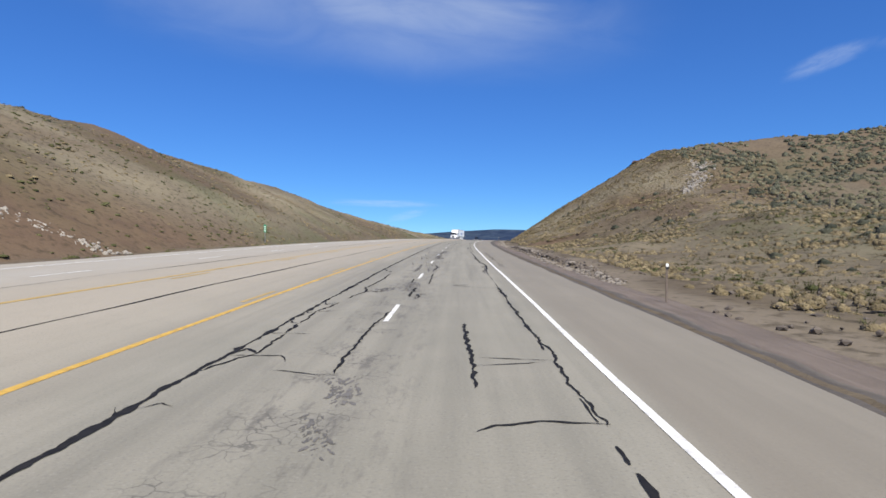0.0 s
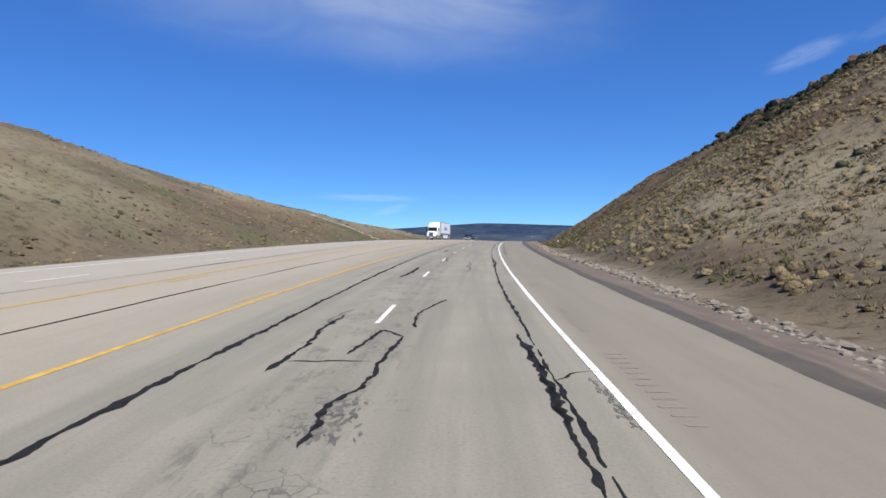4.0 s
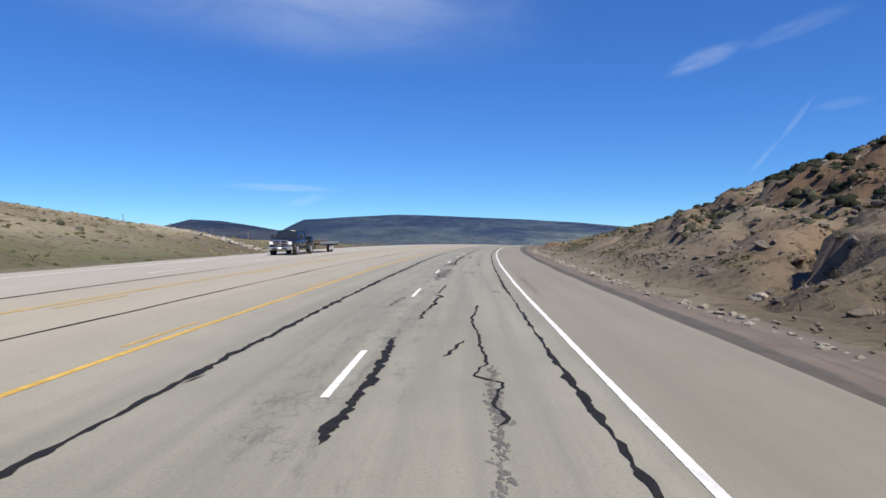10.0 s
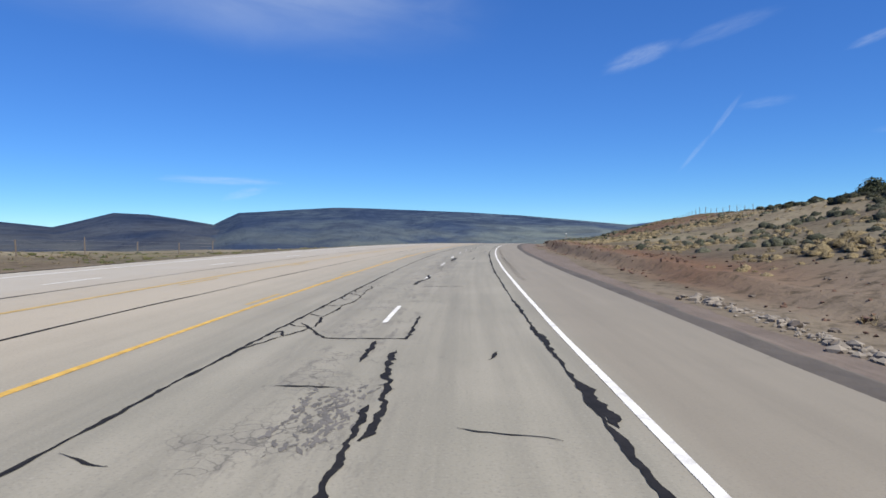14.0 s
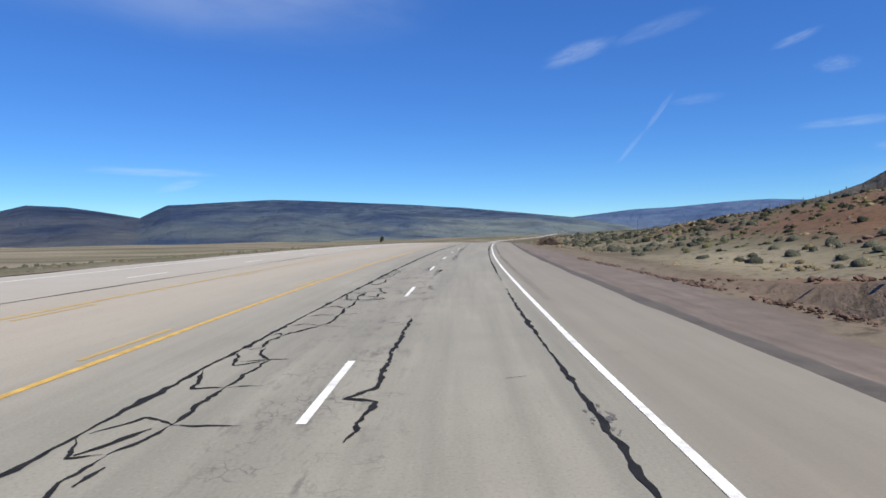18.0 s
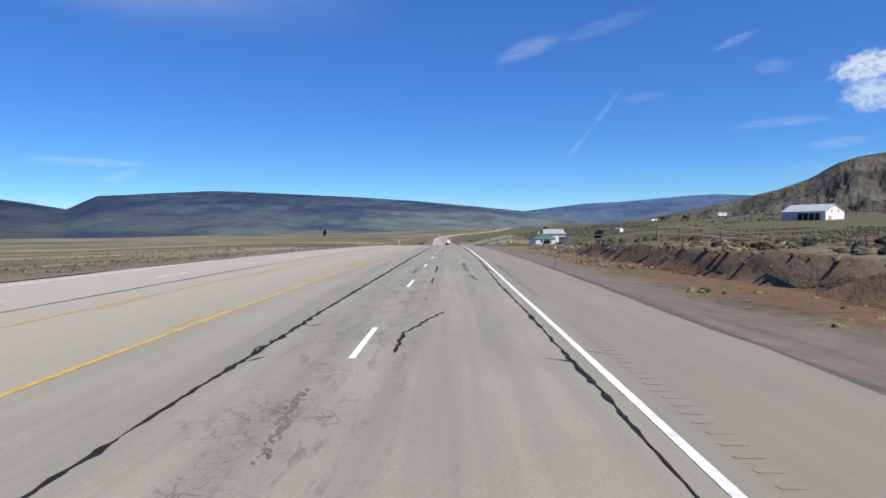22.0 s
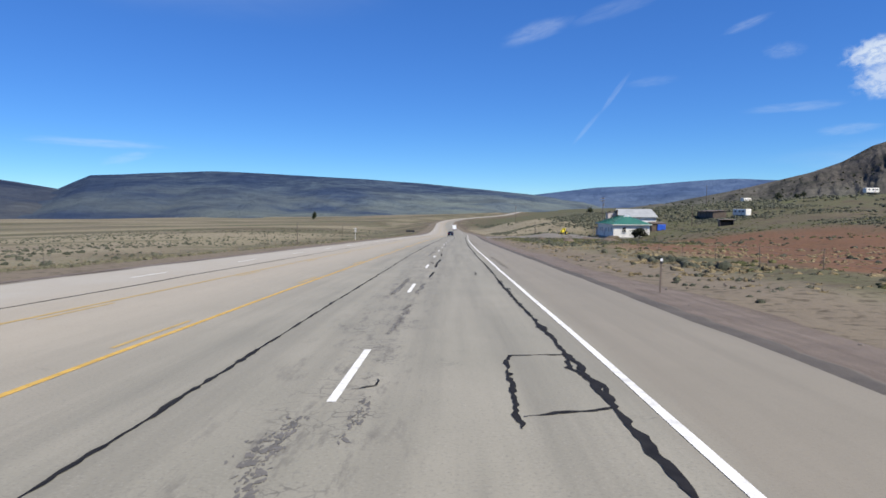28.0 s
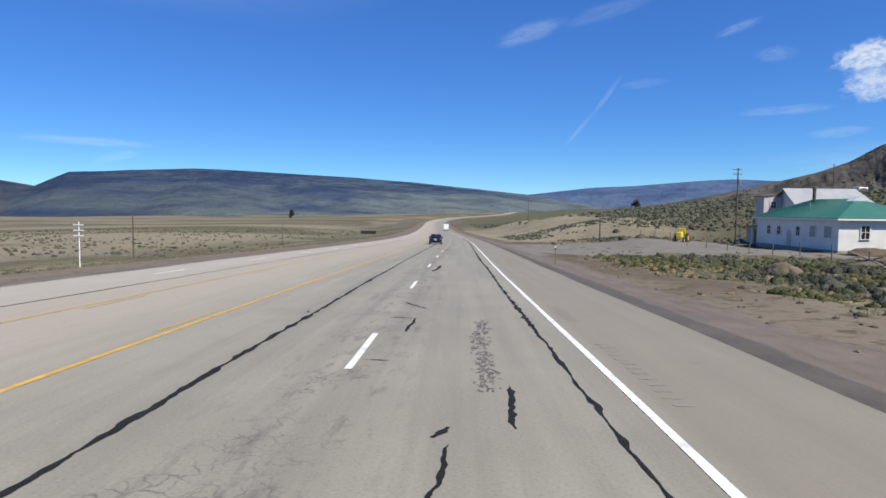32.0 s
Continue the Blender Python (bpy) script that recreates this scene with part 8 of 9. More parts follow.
annex = thing("plank_annex", "narrow faded plank building beside the white outbuilding", "outbuilding", house.matrix_basis @ Matrix.Translation((5.4, 27.2, 0.4)))
part("wall", box(2.9, 2.4, 7.4, (1.45, 1.2, -0.6)), PINKISH, annex)
part("roof", slab(((-0.2, -0.2, 6.95), (2.95, -0.2, 7.4), (2.95, 2.6, 7.4), (-0.2, 2.6, 6.95)), 0.12), BROWN_WOOD, annex)
window(annex, Matrix.Translation((1.5, -0.03, 5.0)), 0.8, 1.0, WINDOW_GLASS)

blue_shed = thing("blue_shed", "small dark shed draped with a bright blue tarpaulin", "shed", Matrix.Translation(at(862, -59.5)) @ Matrix.Rotation(-0.35, 4, "Z"))
part("wall", box(4.2, 3.2, 2.6, (0, 0, -0.2)), BROWN_WOOD, blue_shed)
part("roof", slab(((-2.4, -1.9, 2.3), (2.4, -1.9, 2.3), (2.4, 1.9, 2.8), (-2.4, 1.9, 2.8)), 0.1), BROWN_WOOD, blue_shed)
part("tarpaulin", box(2.6, 0.25, 1.9, (0.9, -1.74, 0.1), 0.08), BLUE_TARP, blue_shed, "bright blue hanging tarpaulin")
hut = thing("open_hut", "dark open-fronted wooden hut in the yard", "shed", Matrix.Translation(at(850, -76)) @ Matrix.Rotation(-0.6, 4, "Z") @ Matrix.Scale(0.8, 4))
for q, w in ((-2.3, 0.15), (2.3, 0.15)):
    part("wall", box(w, 3.4, 2.5, (q, 0, -0.2)), BROWN_WOOD, hut)
part("wall", box(4.5, 0.15, 2.5, (0, 1.65, -0.2)), BROWN_WOOD, hut)
part("roof", slab(((-2.7, -2.1, 2.55), (2.7, -2.1, 2.55), (2.7, 2.0, 2.2), (-2.7, 2.0, 2.2)), 0.14), PINKISH, hut)
part("hay_stack", box(3.8, 1.6, 1.3, (0, 0.6, -0.1), 0.15), BROWN_WOOD, hut)
long_shed = thing("long_shed", "long low weathered wooden shed", "shed", Matrix.Translation(at(895, -90)) @ Matrix.Rotation(-1.99, 4, "Z"))
part("wall", box(15.0, 0.2, 2.9, (0, -2.2, -0.4)), BROWN_WOOD, long_shed)
for k in range(16):
    part("plank", box(0.7, 0.05, 2.6 + 0.12 * math.sin(k * 2.1), (-7.1 + 0.94 * k, -2.34, -0.3)), WOOD if k % 3 else BROWN_WOOD, long_shed)
part("wall", box(15.0, 0.2, 2.9, (0, 2.2, -0.4)), BROWN_WOOD, long_shed)
part("wall", box(0.2, 4.2, 2.9, (-7.4, 0, -0.4)), BROWN_WOOD, long_shed)
part("wall", box(0.2, 4.2, 2.9, (7.4, 0, -0.4)), BROWN_WOOD, long_shed)
part("roof", slab(((-7.8, -2.8, 2.45), (7.8, -2.8, 2.45), (7.8, 2.8, 2.9), (-7.8, 2.8, 2.9)), 0.12), BROWN_WOOD, long_shed)


def camper(name, label, m):
    t = thing(name, label, "trailer", m)
    part("body", box(6.5, 2.3, 2.2, (0, 0, 0.6), 0.18), WHITE_WALL, t)
    for q in (-1.8, 0.2, 2.0):
        part("window", box(0.9, 0.04, 0.6, (q, -1.16, 1.7), 0.01), WINDOW_GLASS, t)
    part("door", box(0.65, 0.05, 1.7, (1.1, -1.165, 0.75), 0.01), PINKISH, t)
    for q in (-0.6, 0.4):
        for y0 in (-1.0, 1.0):
            part("wheel", rod((q, y0 - 0.1, 0.33), (q, y0 + 0.1, 0.33), 0.33, 0.33, 16), BLACK, t)
    return t


camper("camper_trailer", "white camper trailer parked behind the sheds", Matrix.Translation(at(884, -96, 0.1)) @ Matrix.Rotation(-1.7, 4, "Z"))
camper("camper_trailer", "small white trailer parked far up the slope", Matrix.Translation(at(950, -190, 0.2)) @ Matrix.Rotation(-0.3, 4, "Z"))
camper("camper_trailer", "white trailer house beyond the ranch yard", Matrix.Translation(at(1020, -165, 0.2)) @ Matrix.Rotation(0.1, 4, "Z"))

# the long white barn on the rise
barn_z = float(ground_height(842, -190)) - 0.2
barn = thing("long_barn", "long white barn with a grey metal roof and open dark bays", "barn", Matrix.Translation((394.2, 718.9, barn_z)) @ Matrix.Rotation(-0.10, 4, "Z"))
BW, BL, BE, BP = 12.5, 27.0, 5.0, 8.6
part("wall", box(BW, 0.25, BE + 0.8, (BW / 2, 0.12, -0.8)), WHITE_WALL, barn)
part("gable", outline(((0, BE), (BW, BE), (BW / 2, BP - 0.1)), 0.0, 0.25), WHITE_WALL, barn)
part("wall", box(BW, 0.25, BE + 0.8, (BW / 2, BL - 0.12, -0.8)), WHITE_WALL, barn)
part("gable", outline(((0, BE), (BW, BE), (BW / 2, BP - 0.1)), BL - 0.25, BL), WHITE_WALL, barn)
part("wall", box(0.25, BL, BE + 0.8, (BW - 0.12, BL / 2, -0.8)), WHITE_WALL, barn)
for y0, y1, m_ in ((0.2, 3.4, WHITE_WALL), (17.0, 27.0, PINKISH)):
    part("wall", box(0.25, y1 - y0, BE + 0.8, (0.12, (y0 + y1) / 2, -0.8)), m_, barn)
part("lintel", box(0.3, 13.6, 1.1, (0.12, 10.2, BE - 1.1)), WHITE_WALL, barn)
for q in (6.6, 10.2, 13.6):
    part("bay_post", box(0.3, 0.3, BE, (0.15, q, -0.4)), WHITE_WALL, barn)
part("back_partition", box(0.2, 13.6, BE, (5.0, 10.2, -0.4)), BROWN_WOOD, barn)
rf1 = part("roof", slab(((-0.6, -0.5, BE - 0.15), (-0.6, BL + 0.5, BE - 0.15), (BW / 2, BL + 0.5, BP), (BW / 2, -0.5, BP)), 0.12), GREY_ROOF, barn, "grey corrugated metal roof")
seams((-0.6, -0.5, BE - 0.15), (-0.6, BL + 0.5, BE - 0.15), (BW / 2, BL + 0.5, BP), (BW / 2, -0.5, BP), 30, GREY_ROOF, rf1)
part("roof", slab(((BW + 0.6, BL + 0.5, BE - 0.15), (BW + 0.6, -0.5, BE - 0.15), (BW / 2, -0.5, BP), (BW / 2, BL + 0.5, BP)), 0.12), GREY_ROOF, barn)
for q in (4.0, 8.4):
    window(barn, Matrix.Translation((q, -0.02, 4.4)), 0.7, 1.0, WINDOW_GLASS, False)
window(barn, Matrix.Translation((3.0, -0.02, 0.2)), 2.0, 2.2, BOARDED, False)

# yellow machine and odds and ends in the yard
tractor = thing("yellow_tractor", "old yellow tractor standing by the ranch drive", "tractor", Matrix.Translation(at(864.5, -30.6)) @ Matrix.Scale(1.25, 4) @ Matrix.Rotation(2.2, 4, "Z") @ Matrix.Scale(0.85, 4))
part("hood", box(0.7, 1.7, 0.75, (0, 0.7, 0.75), 0.08), YELLOW_PAINT, tractor)
part("seat", box(0.5, 0.45, 0.5, (0, -0.8, 1.0), 0.06), BLACK, tractor)
part("cab_frame", box(1.1, 0.12, 1.1, (0, -0.5, 0.9), 0.04), YELLOW_PAINT, tractor)
part("exhaust", rod((0.1, 0.9, 1.4), (0.1, 0.9, 2.4), 0.05), STEEL, tractor)
for q in (-0.75, 0.75):
    w = part("wheel", rod((q - 0.16, -0.7, 0.62), (q + 0.16, -0.7, 0.62), 0.66, 0.66, 20), BLACK, tractor)
    part("rim", rod((q - 0.18, -0.7, 0.62), (q + 0.18, -0.7, 0.62), 0.36, 0.36, 14), YELLOW_PAINT, w)
    w = part("wheel", rod((q * 0.85 - 0.09, 1.3, 0.36), (q * 0.85 + 0.09, 1.3, 0.36), 0.38, 0.38, 16), BLACK, tractor)
    part("rim", rod((q * 0.85 - 0.10, 1.3, 0.36), (q * 0.85 + 0.10, 1.3, 0.36), 0.2, 0.2, 12), YELLOW_PAINT, w)
planks = thing("plank_pile", "pile of broken grey planks on the weedy bank", "lumber")
r = random.Random(21)
for k in range(9):
    c = at(812 + r.uniform(-1.5, 1.5), -23.5 + r.uniform(-1.2, 1.2), 0.25 + 0.09 * k)
    part("plank", box(2.3 * r.uniform(0.6, 1.1), 0.18, 0.05), WOOD, planks, "", Matrix.Translation(c) @ Euler((0, r.uniform(-0.35, 0.35), r.uniform(0, 6))).to_matrix().to_4x4())
mound = rock_mesh(411, 0.5, 3)
mound.materials.append(GROUND)
tagged(linked("dirt_mound", mound, None, Matrix.LocRotScale(at(836.5, -40, 0.2), None, (2.6, 2.2, 1.7))), "bare heap of earth in front of the white house", "dirt mound")

# ---- vehicles ----
NAVY = mat("dark_navy_car_paint", (0.006, 0.009, 0.018), (0.012, 0.017, 0.032), 0.8, 0.18, 0.0)
CAR_GLASS = mat("tinted_car_glass", (0.01, 0.012, 0.014), (0.02, 0.024, 0.028), 1.0, 0.05, 0.0)
TYRE = mat("tyre_rubber", (0.012, 0.012, 0.012), (0.03, 0.03, 0.03), 6.0, 0.85, 0.3, 40.0)
ALLOY = mat("silver_wheel_alloy", (0.5, 0.5, 0.51), (0.68, 0.68, 0.69), 4.0, 0.28, 0.0, metal=0.9)
TAIL_RED = mat("red_tail_lamp", (0.30, 0.008, 0.008), (0.45, 0.02, 0.015), 4.0, 0.15, 0.0)
LAMP_CLEAR = mat("clear_headlamp", (0.55, 0.56, 0.58), (0.75, 0.76, 0.78), 4.0, 0.12, 0.0)
TRUCK_WHITE = mat("white_truck_paint", (0.72, 0.72, 0.72), (0.82, 0.82, 0.82), 0.6, 0.3, 0.0)
TRUCK_GREY = mat("grey_truck_skirt", (0.10, 0.115, 0.15), (0.15, 0.165, 0.20), 0.8, 0.5, 0.0)
BLUE_MARK = mat("blue_marking", (0.04, 0.12, 0.34), (0.06, 0.16, 0.42), 2.0, 0.4, 0.0)
GOLD_MARK = mat("pale_gold_marking", (0.55, 0.48, 0.33), (0.66, 0.58, 0.42), 2.0, 0.4, 0.0)
BLACK_PAINT = mat("black_truck_paint", (0.006, 0.007, 0.009), (0.014, 0.016, 0.02), 0.8, 0.2, 0.0)


def loft(stations, bm=None):
    """A hull through cross-sections at y: rows of (y, half widths and heights from the sill up to the middle)."""
    bm = bm or bmesh.new()
    rings = []
    for y, ring in stations:
        pts = [(x, z) for x, z in ring] + [(-x, z) for x, z in ring[::-1]]
        rings.append([bm.verts.new((x, y, z)) for x, z in pts])
    k = len(rings[0])
    for a, b in zip(rings, rings[1:]):
        for i in range(k):
            bm.faces.new((a[i], a[(i + 1) % k], b[(i + 1) % k], b[i]))
    bm.faces.new(rings[0][::-1])
    bm.faces.new(rings[-1])
    bmesh.ops.recalc_face_normals(bm, faces=bm.faces[:])
    return bm


def wheel(parent, x, y, r, w, rim_material, spokes=5):
    s = 1 if x > 0 else -1
    t = part("wheel", rod((x - w / 2, y, r), (x + w / 2, y, r), r, r, 24), TYRE, parent)
    g = rod((x + s * (w / 2 - 0.015), y, r), (x + s * (w / 2 + 0.012), y, r), r * 0.62, r * 0.58, 20)
    part("rim", g, rim_material, t)
    h = bmesh.new()
    for k in range(spokes):
        a = k * math.tau / spokes
        rod((x + s * (w / 2 + 0.018), y + math.cos(a) * r * 0.08, r + math.sin(a) * r * 0.08), (x + s * (w / 2 + 0.018), y + math.cos(a) * r * 0.55, r + math.sin(a) * r * 0.55), 0.03, 0.022, 6, h)
    part("spokes", h, rim_material, t)
    return t


def sedan(m):
    t = thing("sedan", "dark navy four-door sedan with silver wheels on the highway", "car", m)

    def ring(w, lo, belt):
        return ((w * 0.86, lo), (w * 0.97, lo + 0.10), (w, lo + (belt - lo) * 0.55), (w * 0.97, belt - 0.06), (w * 0.90, belt))
    part("body", loft([(-2.46, ring(0.72, 0.36, 0.82)), (-2.40, ring(0.86, 0.27, 0.98)), (-2.15, ring(0.91, 0.22, 1.03)), (-1.4, ring(0.925, 0.2, 1.0)), (0.0, ring(0.93, 0.2, 0.97)), (1.2, ring(0.925, 0.2, 0.95)), (2.0, ring(0.90, 0.22, 0.84)), (2.38, ring(0.82, 0.28, 0.72)), (2.46, ring(0.66, 0.36, 0.62))]), NAVY, t, smooth=True)
    part("glasshouse", loft([(-1.75, ((0.74, 0.98), (0.72, 1.02), (0.70, 1.05))), (-1.05, ((0.80, 0.98), (0.72, 1.25), (0.58, 1.40))), (-0.3, ((0.82, 0.96), (0.72, 1.28), (0.58, 1.43))), (0.45, ((0.82, 0.95), (0.70, 1.24), (0.56, 1.40))), (1.25, ((0.76, 0.93), (0.72, 0.96), (0.70, 0.99)))]), CAR_GLASS, t)
    part("roof", loft([(-1.12, ((0.62, 1.385), (0.58, 1.415), (0.3, 1.435))), (-0.3, ((0.64, 1.415), (0.58, 1.45), (0.3, 1.47))), (0.5, ((0.60, 1.375), (0.56, 1.405), (0.3, 1.42)))]), NAVY, t, smooth=True)
    for s in (-1, 1):
        g = rod((s * 0.73, -1.78, 1.0), (s * 0.60, -1.08, 1.40), 0.05, 0.045, 6)
        part("rear_pillar", g, NAVY, t)
        part("middle_pillar", rod((s * 0.84, -0.25, 0.97), (s * 0.62, -0.25, 1.42), 0.04, 0.035, 6), BLACK, t)
        part("front_pillar", rod((s * 0.75, 1.25, 0.95), (s * 0.58, 0.45, 1.39), 0.04, 0.035, 6), NAVY, t)
        part("tail_lamp", box(0.30, 0.10, 0.26, (s * 0.72, -2.38, 0.70), 0.03), TAIL_RED, t)
        part("reversing_lamp", box(0.22, 0.05, 0.07, (s * 0.70, -2.42, 0.64), 0.01), LAMP_CLEAR, t)
        part("mirror", box(0.20, 0.12, 0.15, (s * 1.0, 0.75, 0.95), 0.03), NAVY, t)
        part("headlamp", box(0.3, 0.12, 0.14, (s * 0.68, 2.33, 0.62), 0.03), LAMP_CLEAR, t)
        part("door_handle", box(0.03, 0.2, 0.03, (s * 0.935, -0.1, 0.82)), NAVY, t)
        wheel(t, s * 0.83, -1.42, 0.335, 0.22, ALLOY)
        wheel(t, s * 0.83, 1.42, 0.335, 0.22, ALLOY)
    plate = part("number_plate", box(0.32, 0.02, 0.16, (0, -2.49, 0.60), 0.004), WHITE_SIGN, t)
    part("plate_bar", box(0.22, 0.006, 0.06, (0, -2.506, 0.65)), BLUE_MARK, plate)
    part("bumper", box(1.5, 0.10, 0.16, (0, -2.44, 0.40), 0.04), NAVY, t)
    part("spoiler", box(1.4, 0.18, 0.03, (0, -2.30, 1.04), 0.01), NAVY, t)
    part("badge", box(0.14, 0.02, 0.05, (0, -2.46, 0.87)), ALLOY, t)
    part("exhaust_pipe", rod((-0.55, -2.52, 0.27), (-0.55, -2.35, 0.27), 0.04), STEEL, t)
    return t


def lane(s, left, back=False):
    grade_turn = math.atan(float(np.interp(s, LINE, grade)))
    m = Matrix.Translation(on_road(s, left, 0.0)) @ Matrix.Rotation(heading(s), 4, "Z") @ Matrix.Rotation(grade_turn, 4, "X")
    return m @ Matrix.Rotation(math.pi, 4, "Z") if back else m


sedan(lane(863, 5.6))


def semi_truck(m):
    """A tractor with a sleeper cab and its box trailer; y forward, origin under the front bumper."""
    t = thing("semi_truck", "white semi truck with a sleeper cab pulling a white box trailer", "truck", m)

    def ring(w, lo, top, crown=0.94):
        return ((w * 0.97, lo), (w, lo + 0.1), (w, lo + (top - lo) * 0.7), (w * crown, top - 0.06), (w * 0.6 * crown, top))
    part("hood", loft([(-0.15, ring(0.86, 0.55, 1.30)), (-0.35, ring(1.02, 0.5, 1.52)), (-1.2, ring(1.12, 0.55, 1.70)), (-2.0, ring(1.18, 0.6, 1.88))]), TRUCK_WHITE, t, smooth=True)
    part("bumper", box(2.35, 0.45, 0.50, (0, -0.2, 0.28), 0.10), TRUCK_GREY, t, "dark grey front bumper")
    gr = part("grille", box(1.0, 0.12, 0.85, (0, -0.20, 0.78), 0.04), BLACK, t, "black slatted grille")
    for k in range(6):
        part("slat", box(0.94, 0.03, 0.04, (0, -0.125, 0.85 + 0.12 * k)), STEEL, gr)
    part("cab", loft([(-1.75, ring(1.16, 0.6, 1.85)), (-2.35, ring(1.20, 0.6, 2.72)), (-2.7, ring(1.22, 0.6, 3.05)), (-3.5, ring(1.24, 0.6, 3.80, 0.9)), (-4.6, ring(1.25, 0.6, 4.0, 0.92)), (-5.3, ring(1.25, 0.6, 4.02, 0.93))]), TRUCK_WHITE, t, smooth=True)
    part("windscreen", slab(((-1.06, -1.80, 2.02), (1.06, -1.80, 2.02), (1.02, -2.30, 2.80), (-1.02, -2.30, 2.80)), 0.05), CAR_GLASS, t)
    part("side_fairing", box(2.52, 3.0, 0.75, (0, -3.9, 0.28), 0.08), TRUCK_GREY, t, "dark grey side fairing")
    for s in (-1, 1):
        part("headlamp", box(0.36, 0.25, 0.30, (s * 0.88, -0.36, 0.86), 0.06), LAMP_CLEAR, t)
        part("side_window", box(0.03, 0.75, 0.68, (s * 1.225, -2.75, 1.95), 0.01), CAR_GLASS, t)
        part("sleeper_vent", box(0.03, 0.22, 0.45, (s * 1.20, -4.55, 3.1), 0.01), BLACK, t)
        mir = part("mirror", box(0.16, 0.20, 0.62, (s * 1.45, -2.05, 1.95), 0.04), BLACK, t)
        part("mirror_arm", rod((s * 1.2, -2.2, 2.1), (s * 1.42, -2.1, 2.2), 0.03), BLACK, mir)
        part("fender_mirror", box(0.20, 0.14, 0.20, (s * 1.02, -1.0, 1.72), 0.04), BLACK, t)
        wheel(t, s * 1.08, -1.15, 0.51, 0.30, ALLOY, 6)
        for y0 in (-6.0, -7.3):
            wheel(t, s * 1.02, y0, 0.51, 0.50, ALLOY, 6)
        for y0 in (-18.0, -19.25):
            wheel(t, s * 1.02, y0, 0.51, 0.50, ALLOY, 6)
        part("trailer_skirt", box(0.04, 7.4, 0.75, (s * 1.22, -12.8, 0.36)), TRUCK_WHITE, t)
    for k in range(5):
        part("marker_lamp", box(0.09, 0.05, 0.04, (-0.5 + 0.25 * k, -2.62, 3.03)), GOLD_MARK, t)
    part("number_plate", box(0.32, 0.02, 0.16, (0, 0.035, 0.45)), WHITE_SIGN, t)
    part("chassis", box(0.9, 14.0, 0.3, (0, -11.0, 0.85)), BLACK, t)
    tr = part("trailer_box", box(2.58, 14.6, 2.85, (0, -12.9, 1.22), 0.03), TRUCK_WHITE, t, "white box trailer")
    part("top_rail", box(2.61, 14.66, 0.10, (0, -12.9, 3.98)), STEEL, tr)
    part("lower_rail", box(2.61, 14.66, 0.34, (0, -12.9, 1.18)), STEEL, tr)
    part("corner_post", box(2.61, 0.14, 2.7, (0, -5.63, 1.3)), STEEL, tr)
    for s in (-1, 1):
        for k in range(7):
            part("marking", box(0.012, 0.52, 0.9 if k in (0, 2) else 0.62, (s * 1.294, -11.0 - 0.66 * k, 2.25)), BLUE_MARK, tr, "plain blue block in a row")
        for k in range(6):
            a = k * math.tau / 6
            part("marking", box(0.012, 0.13, 0.50), GOLD_MARK, tr, "pale gold bar", Matrix.Translation((s * 1.294, -16.6, 2.62)) @ Matrix.Rotation(a, 4, "X") @ Matrix.Translation((0, 0, 0.22)))
    part("mud_flap", box(2.4, 0.03, 0.7, (0, -20.0, 0.25)), BLACK, t)
    return t


semi_truck(lane(231.5, 17.4, True))


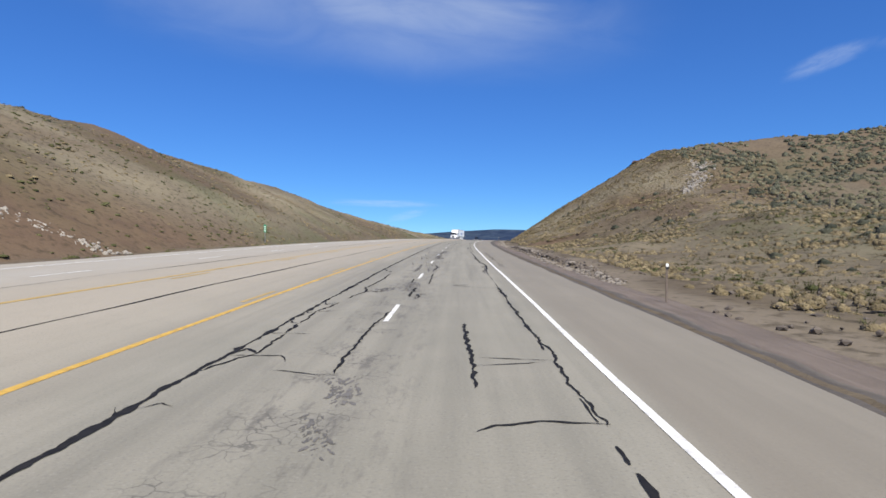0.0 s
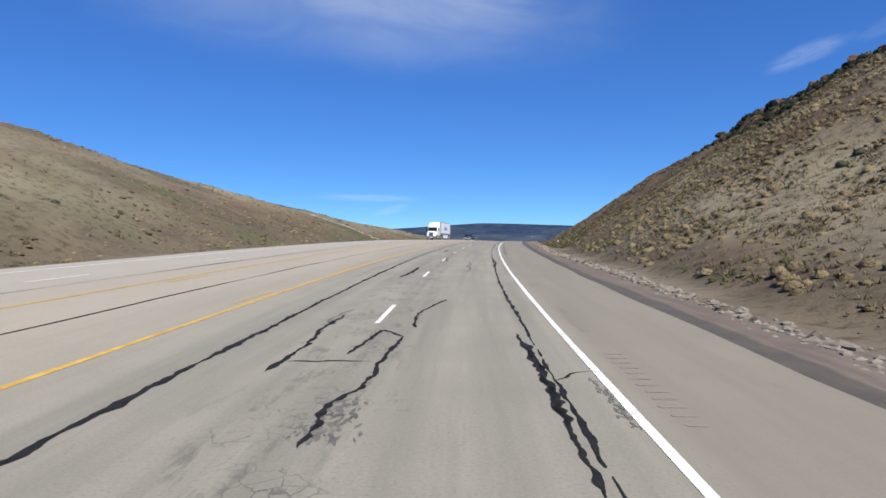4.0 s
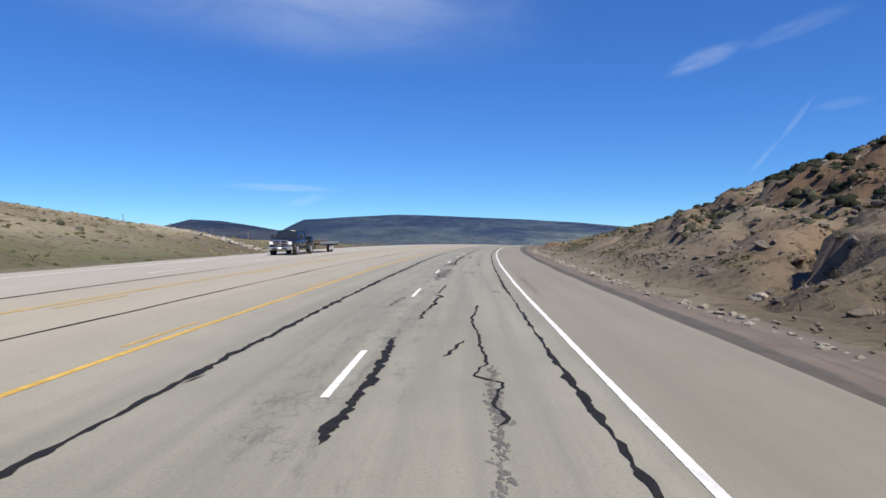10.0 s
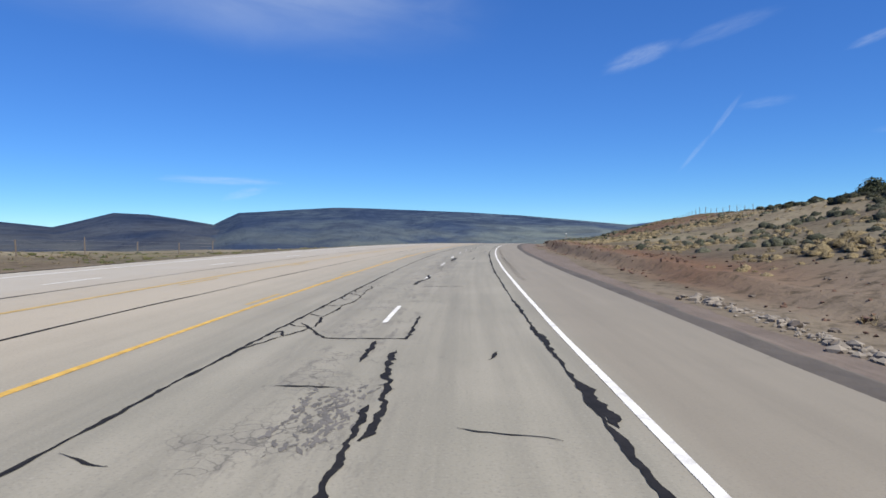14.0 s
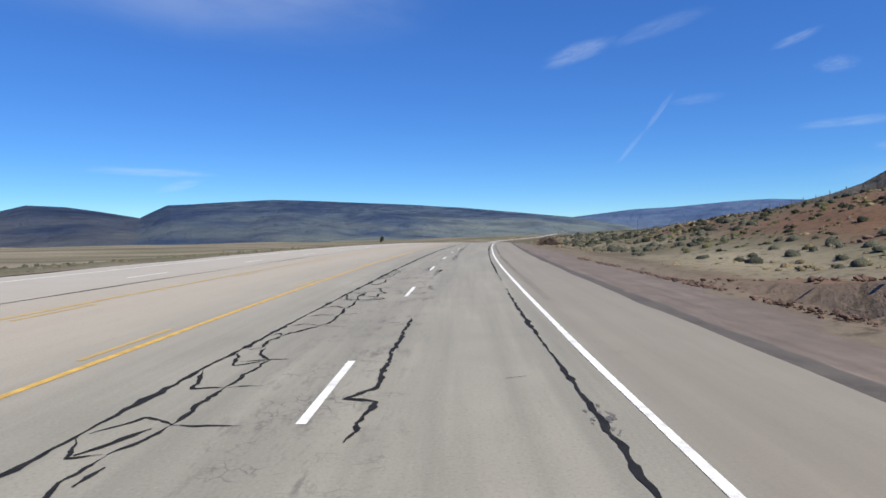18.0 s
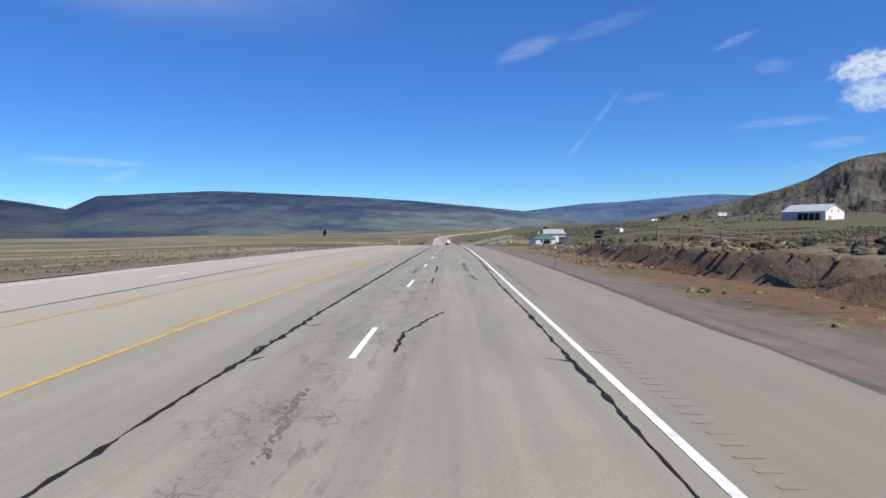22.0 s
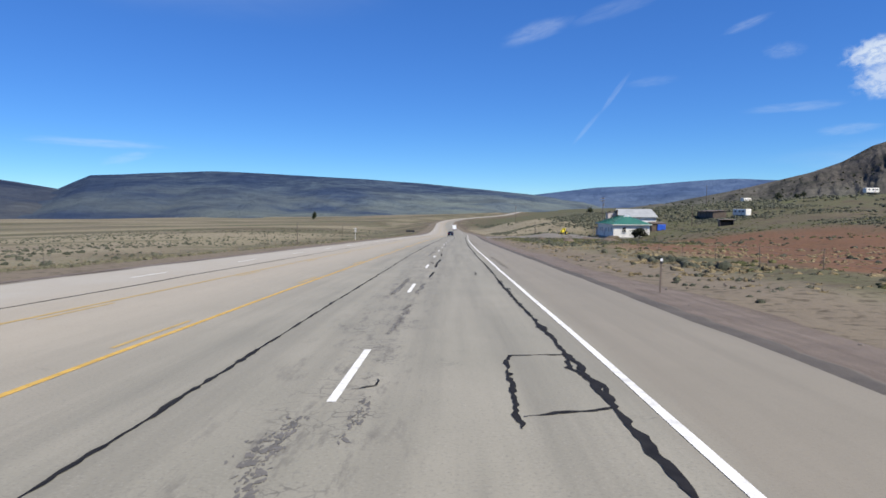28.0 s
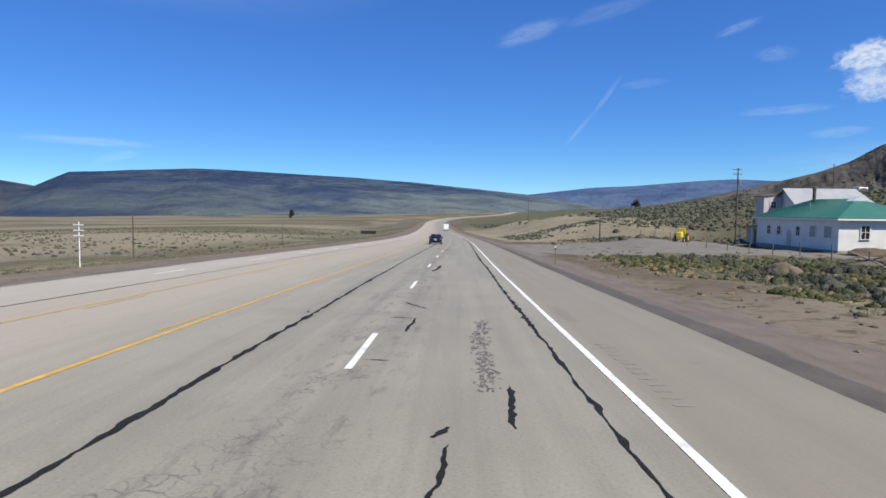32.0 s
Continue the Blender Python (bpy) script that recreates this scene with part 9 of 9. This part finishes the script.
def pickup(m):
    """Crew cab on raised wheels, y forward, origin under the front bumper; it tows a low flatbed on two axles."""
    t = thing("pickup_truck", "black crew-cab pickup with a chrome grille towing a flat trailer", "pickup truck", m)

    def ring(w, lo, top):
        return ((w * 0.94, lo), (w, lo + 0.14), (w * 1.01, lo + (top - lo) * 0.55), (w * 0.97, top - 0.10), (w * 0.84, top))
    part("body", loft([(-3.72, ring(1.0, 0.58, 1.36)), (-3.0, ring(1.0, 0.56, 1.36)), (-1.75, ring(1.0, 0.56, 1.34)), (-1.2, ring(1.0, 0.58, 1.33)), (-0.5, ring(0.97, 0.60, 1.27)), (-0.16, ring(0.92, 0.62, 1.18)), (0.0, ring(0.80, 0.66, 1.06))]), BLACK_PAINT, t, smooth=True)
    bed = part("bed", loft([(-5.85, ring(0.98, 0.62, 1.42)), (-5.7, ring(1.0, 0.60, 1.45)), (-3.78, ring(1.0, 0.60, 1.45))]), BLACK_PAINT, t, smooth=True)
    part("bed_rail", box(2.0, 2.0, 0.04, (0, -4.78, 1.44), 0.015), BLACK, bed)
    part("cab", loft([(-3.74, ((0.93, 1.32), (0.84, 1.66), (0.74, 1.90))), (-3.5, ((0.94, 1.34), (0.84, 1.70), (0.75, 1.97))), (-2.5, ((0.94, 1.34), (0.84, 1.72), (0.75, 2.0))), (-2.05, ((0.94, 1.32), (0.82, 1.68), (0.72, 1.96))), (-1.30, ((0.90, 1.30), (0.86, 1.34), (0.80, 1.37)))]), CAR_GLASS, t)
    part("roof", loft([(-3.7, ((0.78, 1.90), (0.70, 1.95), (0.4, 1.98))), (-2.8, ((0.79, 1.96), (0.72, 2.01), (0.4, 2.04))), (-1.98, ((0.76, 1.91), (0.68, 1.96), (0.4, 1.99)))]), BLACK_PAINT, t, smooth=True)
    gr = part("grille", box(1.16, 0.10, 0.44, (0, -0.04, 0.74), 0.05), ALLOY, t, "chrome crosshair grille")
    for q in (-0.28, 0.28):
        for z in (0.78, 0.98):
            part("grille_hole", box(0.46, 0.03, 0.15, (q, 0.02, z)), BLACK, gr)
    bp = part("bumper", box(1.96, 0.24, 0.24, (0, 0.04, 0.42), 0.07), ALLOY, t, "chrome front bumper")
    part("air_dam", box(1.2, 0.05, 0.12, (0, 0.15, 0.46), 0.01), BLACK, bp)
    part("number_plate", box(0.32, 0.02, 0.16, (0, 0.175, 0.50), 0.004), WHITE_SIGN, t)
    for s in (-1, 1):
        part("headlamp", box(0.30, 0.18, 0.26, (s * 0.74, -0.06, 0.82), 0.05), LAMP_CLEAR, t)
        part("front_pillar", rod((s * 0.88, -1.30, 1.32), (s * 0.74, -2.02, 1.96), 0.045, 0.04, 6), BLACK_PAINT, t)
        for y0 in (-2.85, -3.66):
            part("door_pillar", rod((s * 0.93, y0, 1.34), (s * 0.77, y0, 1.96), 0.05, 0.045, 6), BLACK_PAINT, t)
        for y0 in (-2.35, -3.3):
            part("door_handle", box(0.03, 0.2, 0.04, (s * 1.01, y0 - 0.3, 1.12), 0.008), ALLOY, t)
        mir = part("mirror", box(0.26, 0.14, 0.34, (s * 1.20, -1.62, 1.28), 0.04), BLACK, t)
        part("mirror_arm", rod((s * 0.93, -1.58, 1.36), (s * 1.1, -1.6, 1.42), 0.03), BLACK, mir)
        for y0 in (-1.05, -4.85):
            arch = bmesh.new()
            for k in range(9):
                a0, a1 = math.pi * k / 9, math.pi * (k + 1) / 9
                rod((s * 0.97, y0 + 0.52 * math.cos(a0), 0.46 + 0.52 * math.sin(a0)), (s * 0.97, y0 + 0.52 * math.cos(a1), 0.46 + 0.52 * math.sin(a1)), 0.055, None, 6, arch)
            part("wheel_arch", arch, BLACK, t)
            wheel(t, s * 0.90, y0, 0.44, 0.30, ALLOY, 8)
        part("running_board", box(0.18, 2.2, 0.06, (s * 1.02, -2.75, 0.50), 0.02), BLACK, t)
    tr = thing("flat_trailer", "long low flatbed trailer on two axles behind the pickup", "trailer", m @ Matrix.Translation((0, -6.0, 0)))
    part("deck", box(2.3, 6.6, 0.10, (0, -4.6, 0.86), 0.01), WOOD, tr)
    for k in range(11):
        part("plank", box(2.2, 0.52, 0.03, (0, -1.65 - 0.59 * k, 0.965)), WOOD, tr)
    part("drawbar", rod((0, 0.2, 0.62), (0, -1.4, 0.84), 0.06), BLACK, tr)
    part("load", box(1.5, 3.2, 0.16, (0.1, -4.2, 1.0), 0.03), BROWN_WOOD, tr, "low load of dark boards")
    part("rear_bumper", box(2.3, 0.1, 0.2, (0, -7.95, 0.62)), RUST_POST, tr)
    for s in (-1, 1):
        part("side_rail", box(0.08, 6.6, 0.22, (s * 1.17, -4.6, 0.78), 0.01), STEEL, tr)
        for y0 in (-5.0, -5.85):
            wheel(tr, s * 1.0, y0, 0.38, 0.24, ALLOY, 6)
        part("landing_leg", box(0.1, 0.1, 0.55, (s * 0.6, -1.5, 0.3)), BLACK, tr)
    return t


pickup(lane(284, 16.9, True))


def far_truck(m):
    t = thing("white_box_truck", "white box truck far ahead on the highway", "truck", m)
    part("box", box(2.4, 5.5, 2.7, (0, 0, 0.9), 0.05), TRUCK_WHITE, t)
    part("cab", box(2.2, 1.8, 1.9, (0, 3.7, 0.5), 0.15), TRUCK_WHITE, t)
    part("bumper", box(2.2, 0.15, 0.2, (0, -2.8, 0.5)), BLACK, t)
    for s in (-1, 1):
        part("tail_lamp", box(0.16, 0.05, 0.3, (s * 1.05, -2.78, 0.8)), TAIL_RED, t)
        wheel(t, s * 1.0, -1.6, 0.45, 0.3, STEEL)
        wheel(t, s * 1.0, 3.6, 0.45, 0.3, STEEL)
    return t


far_truck(lane(1090, 1.8))
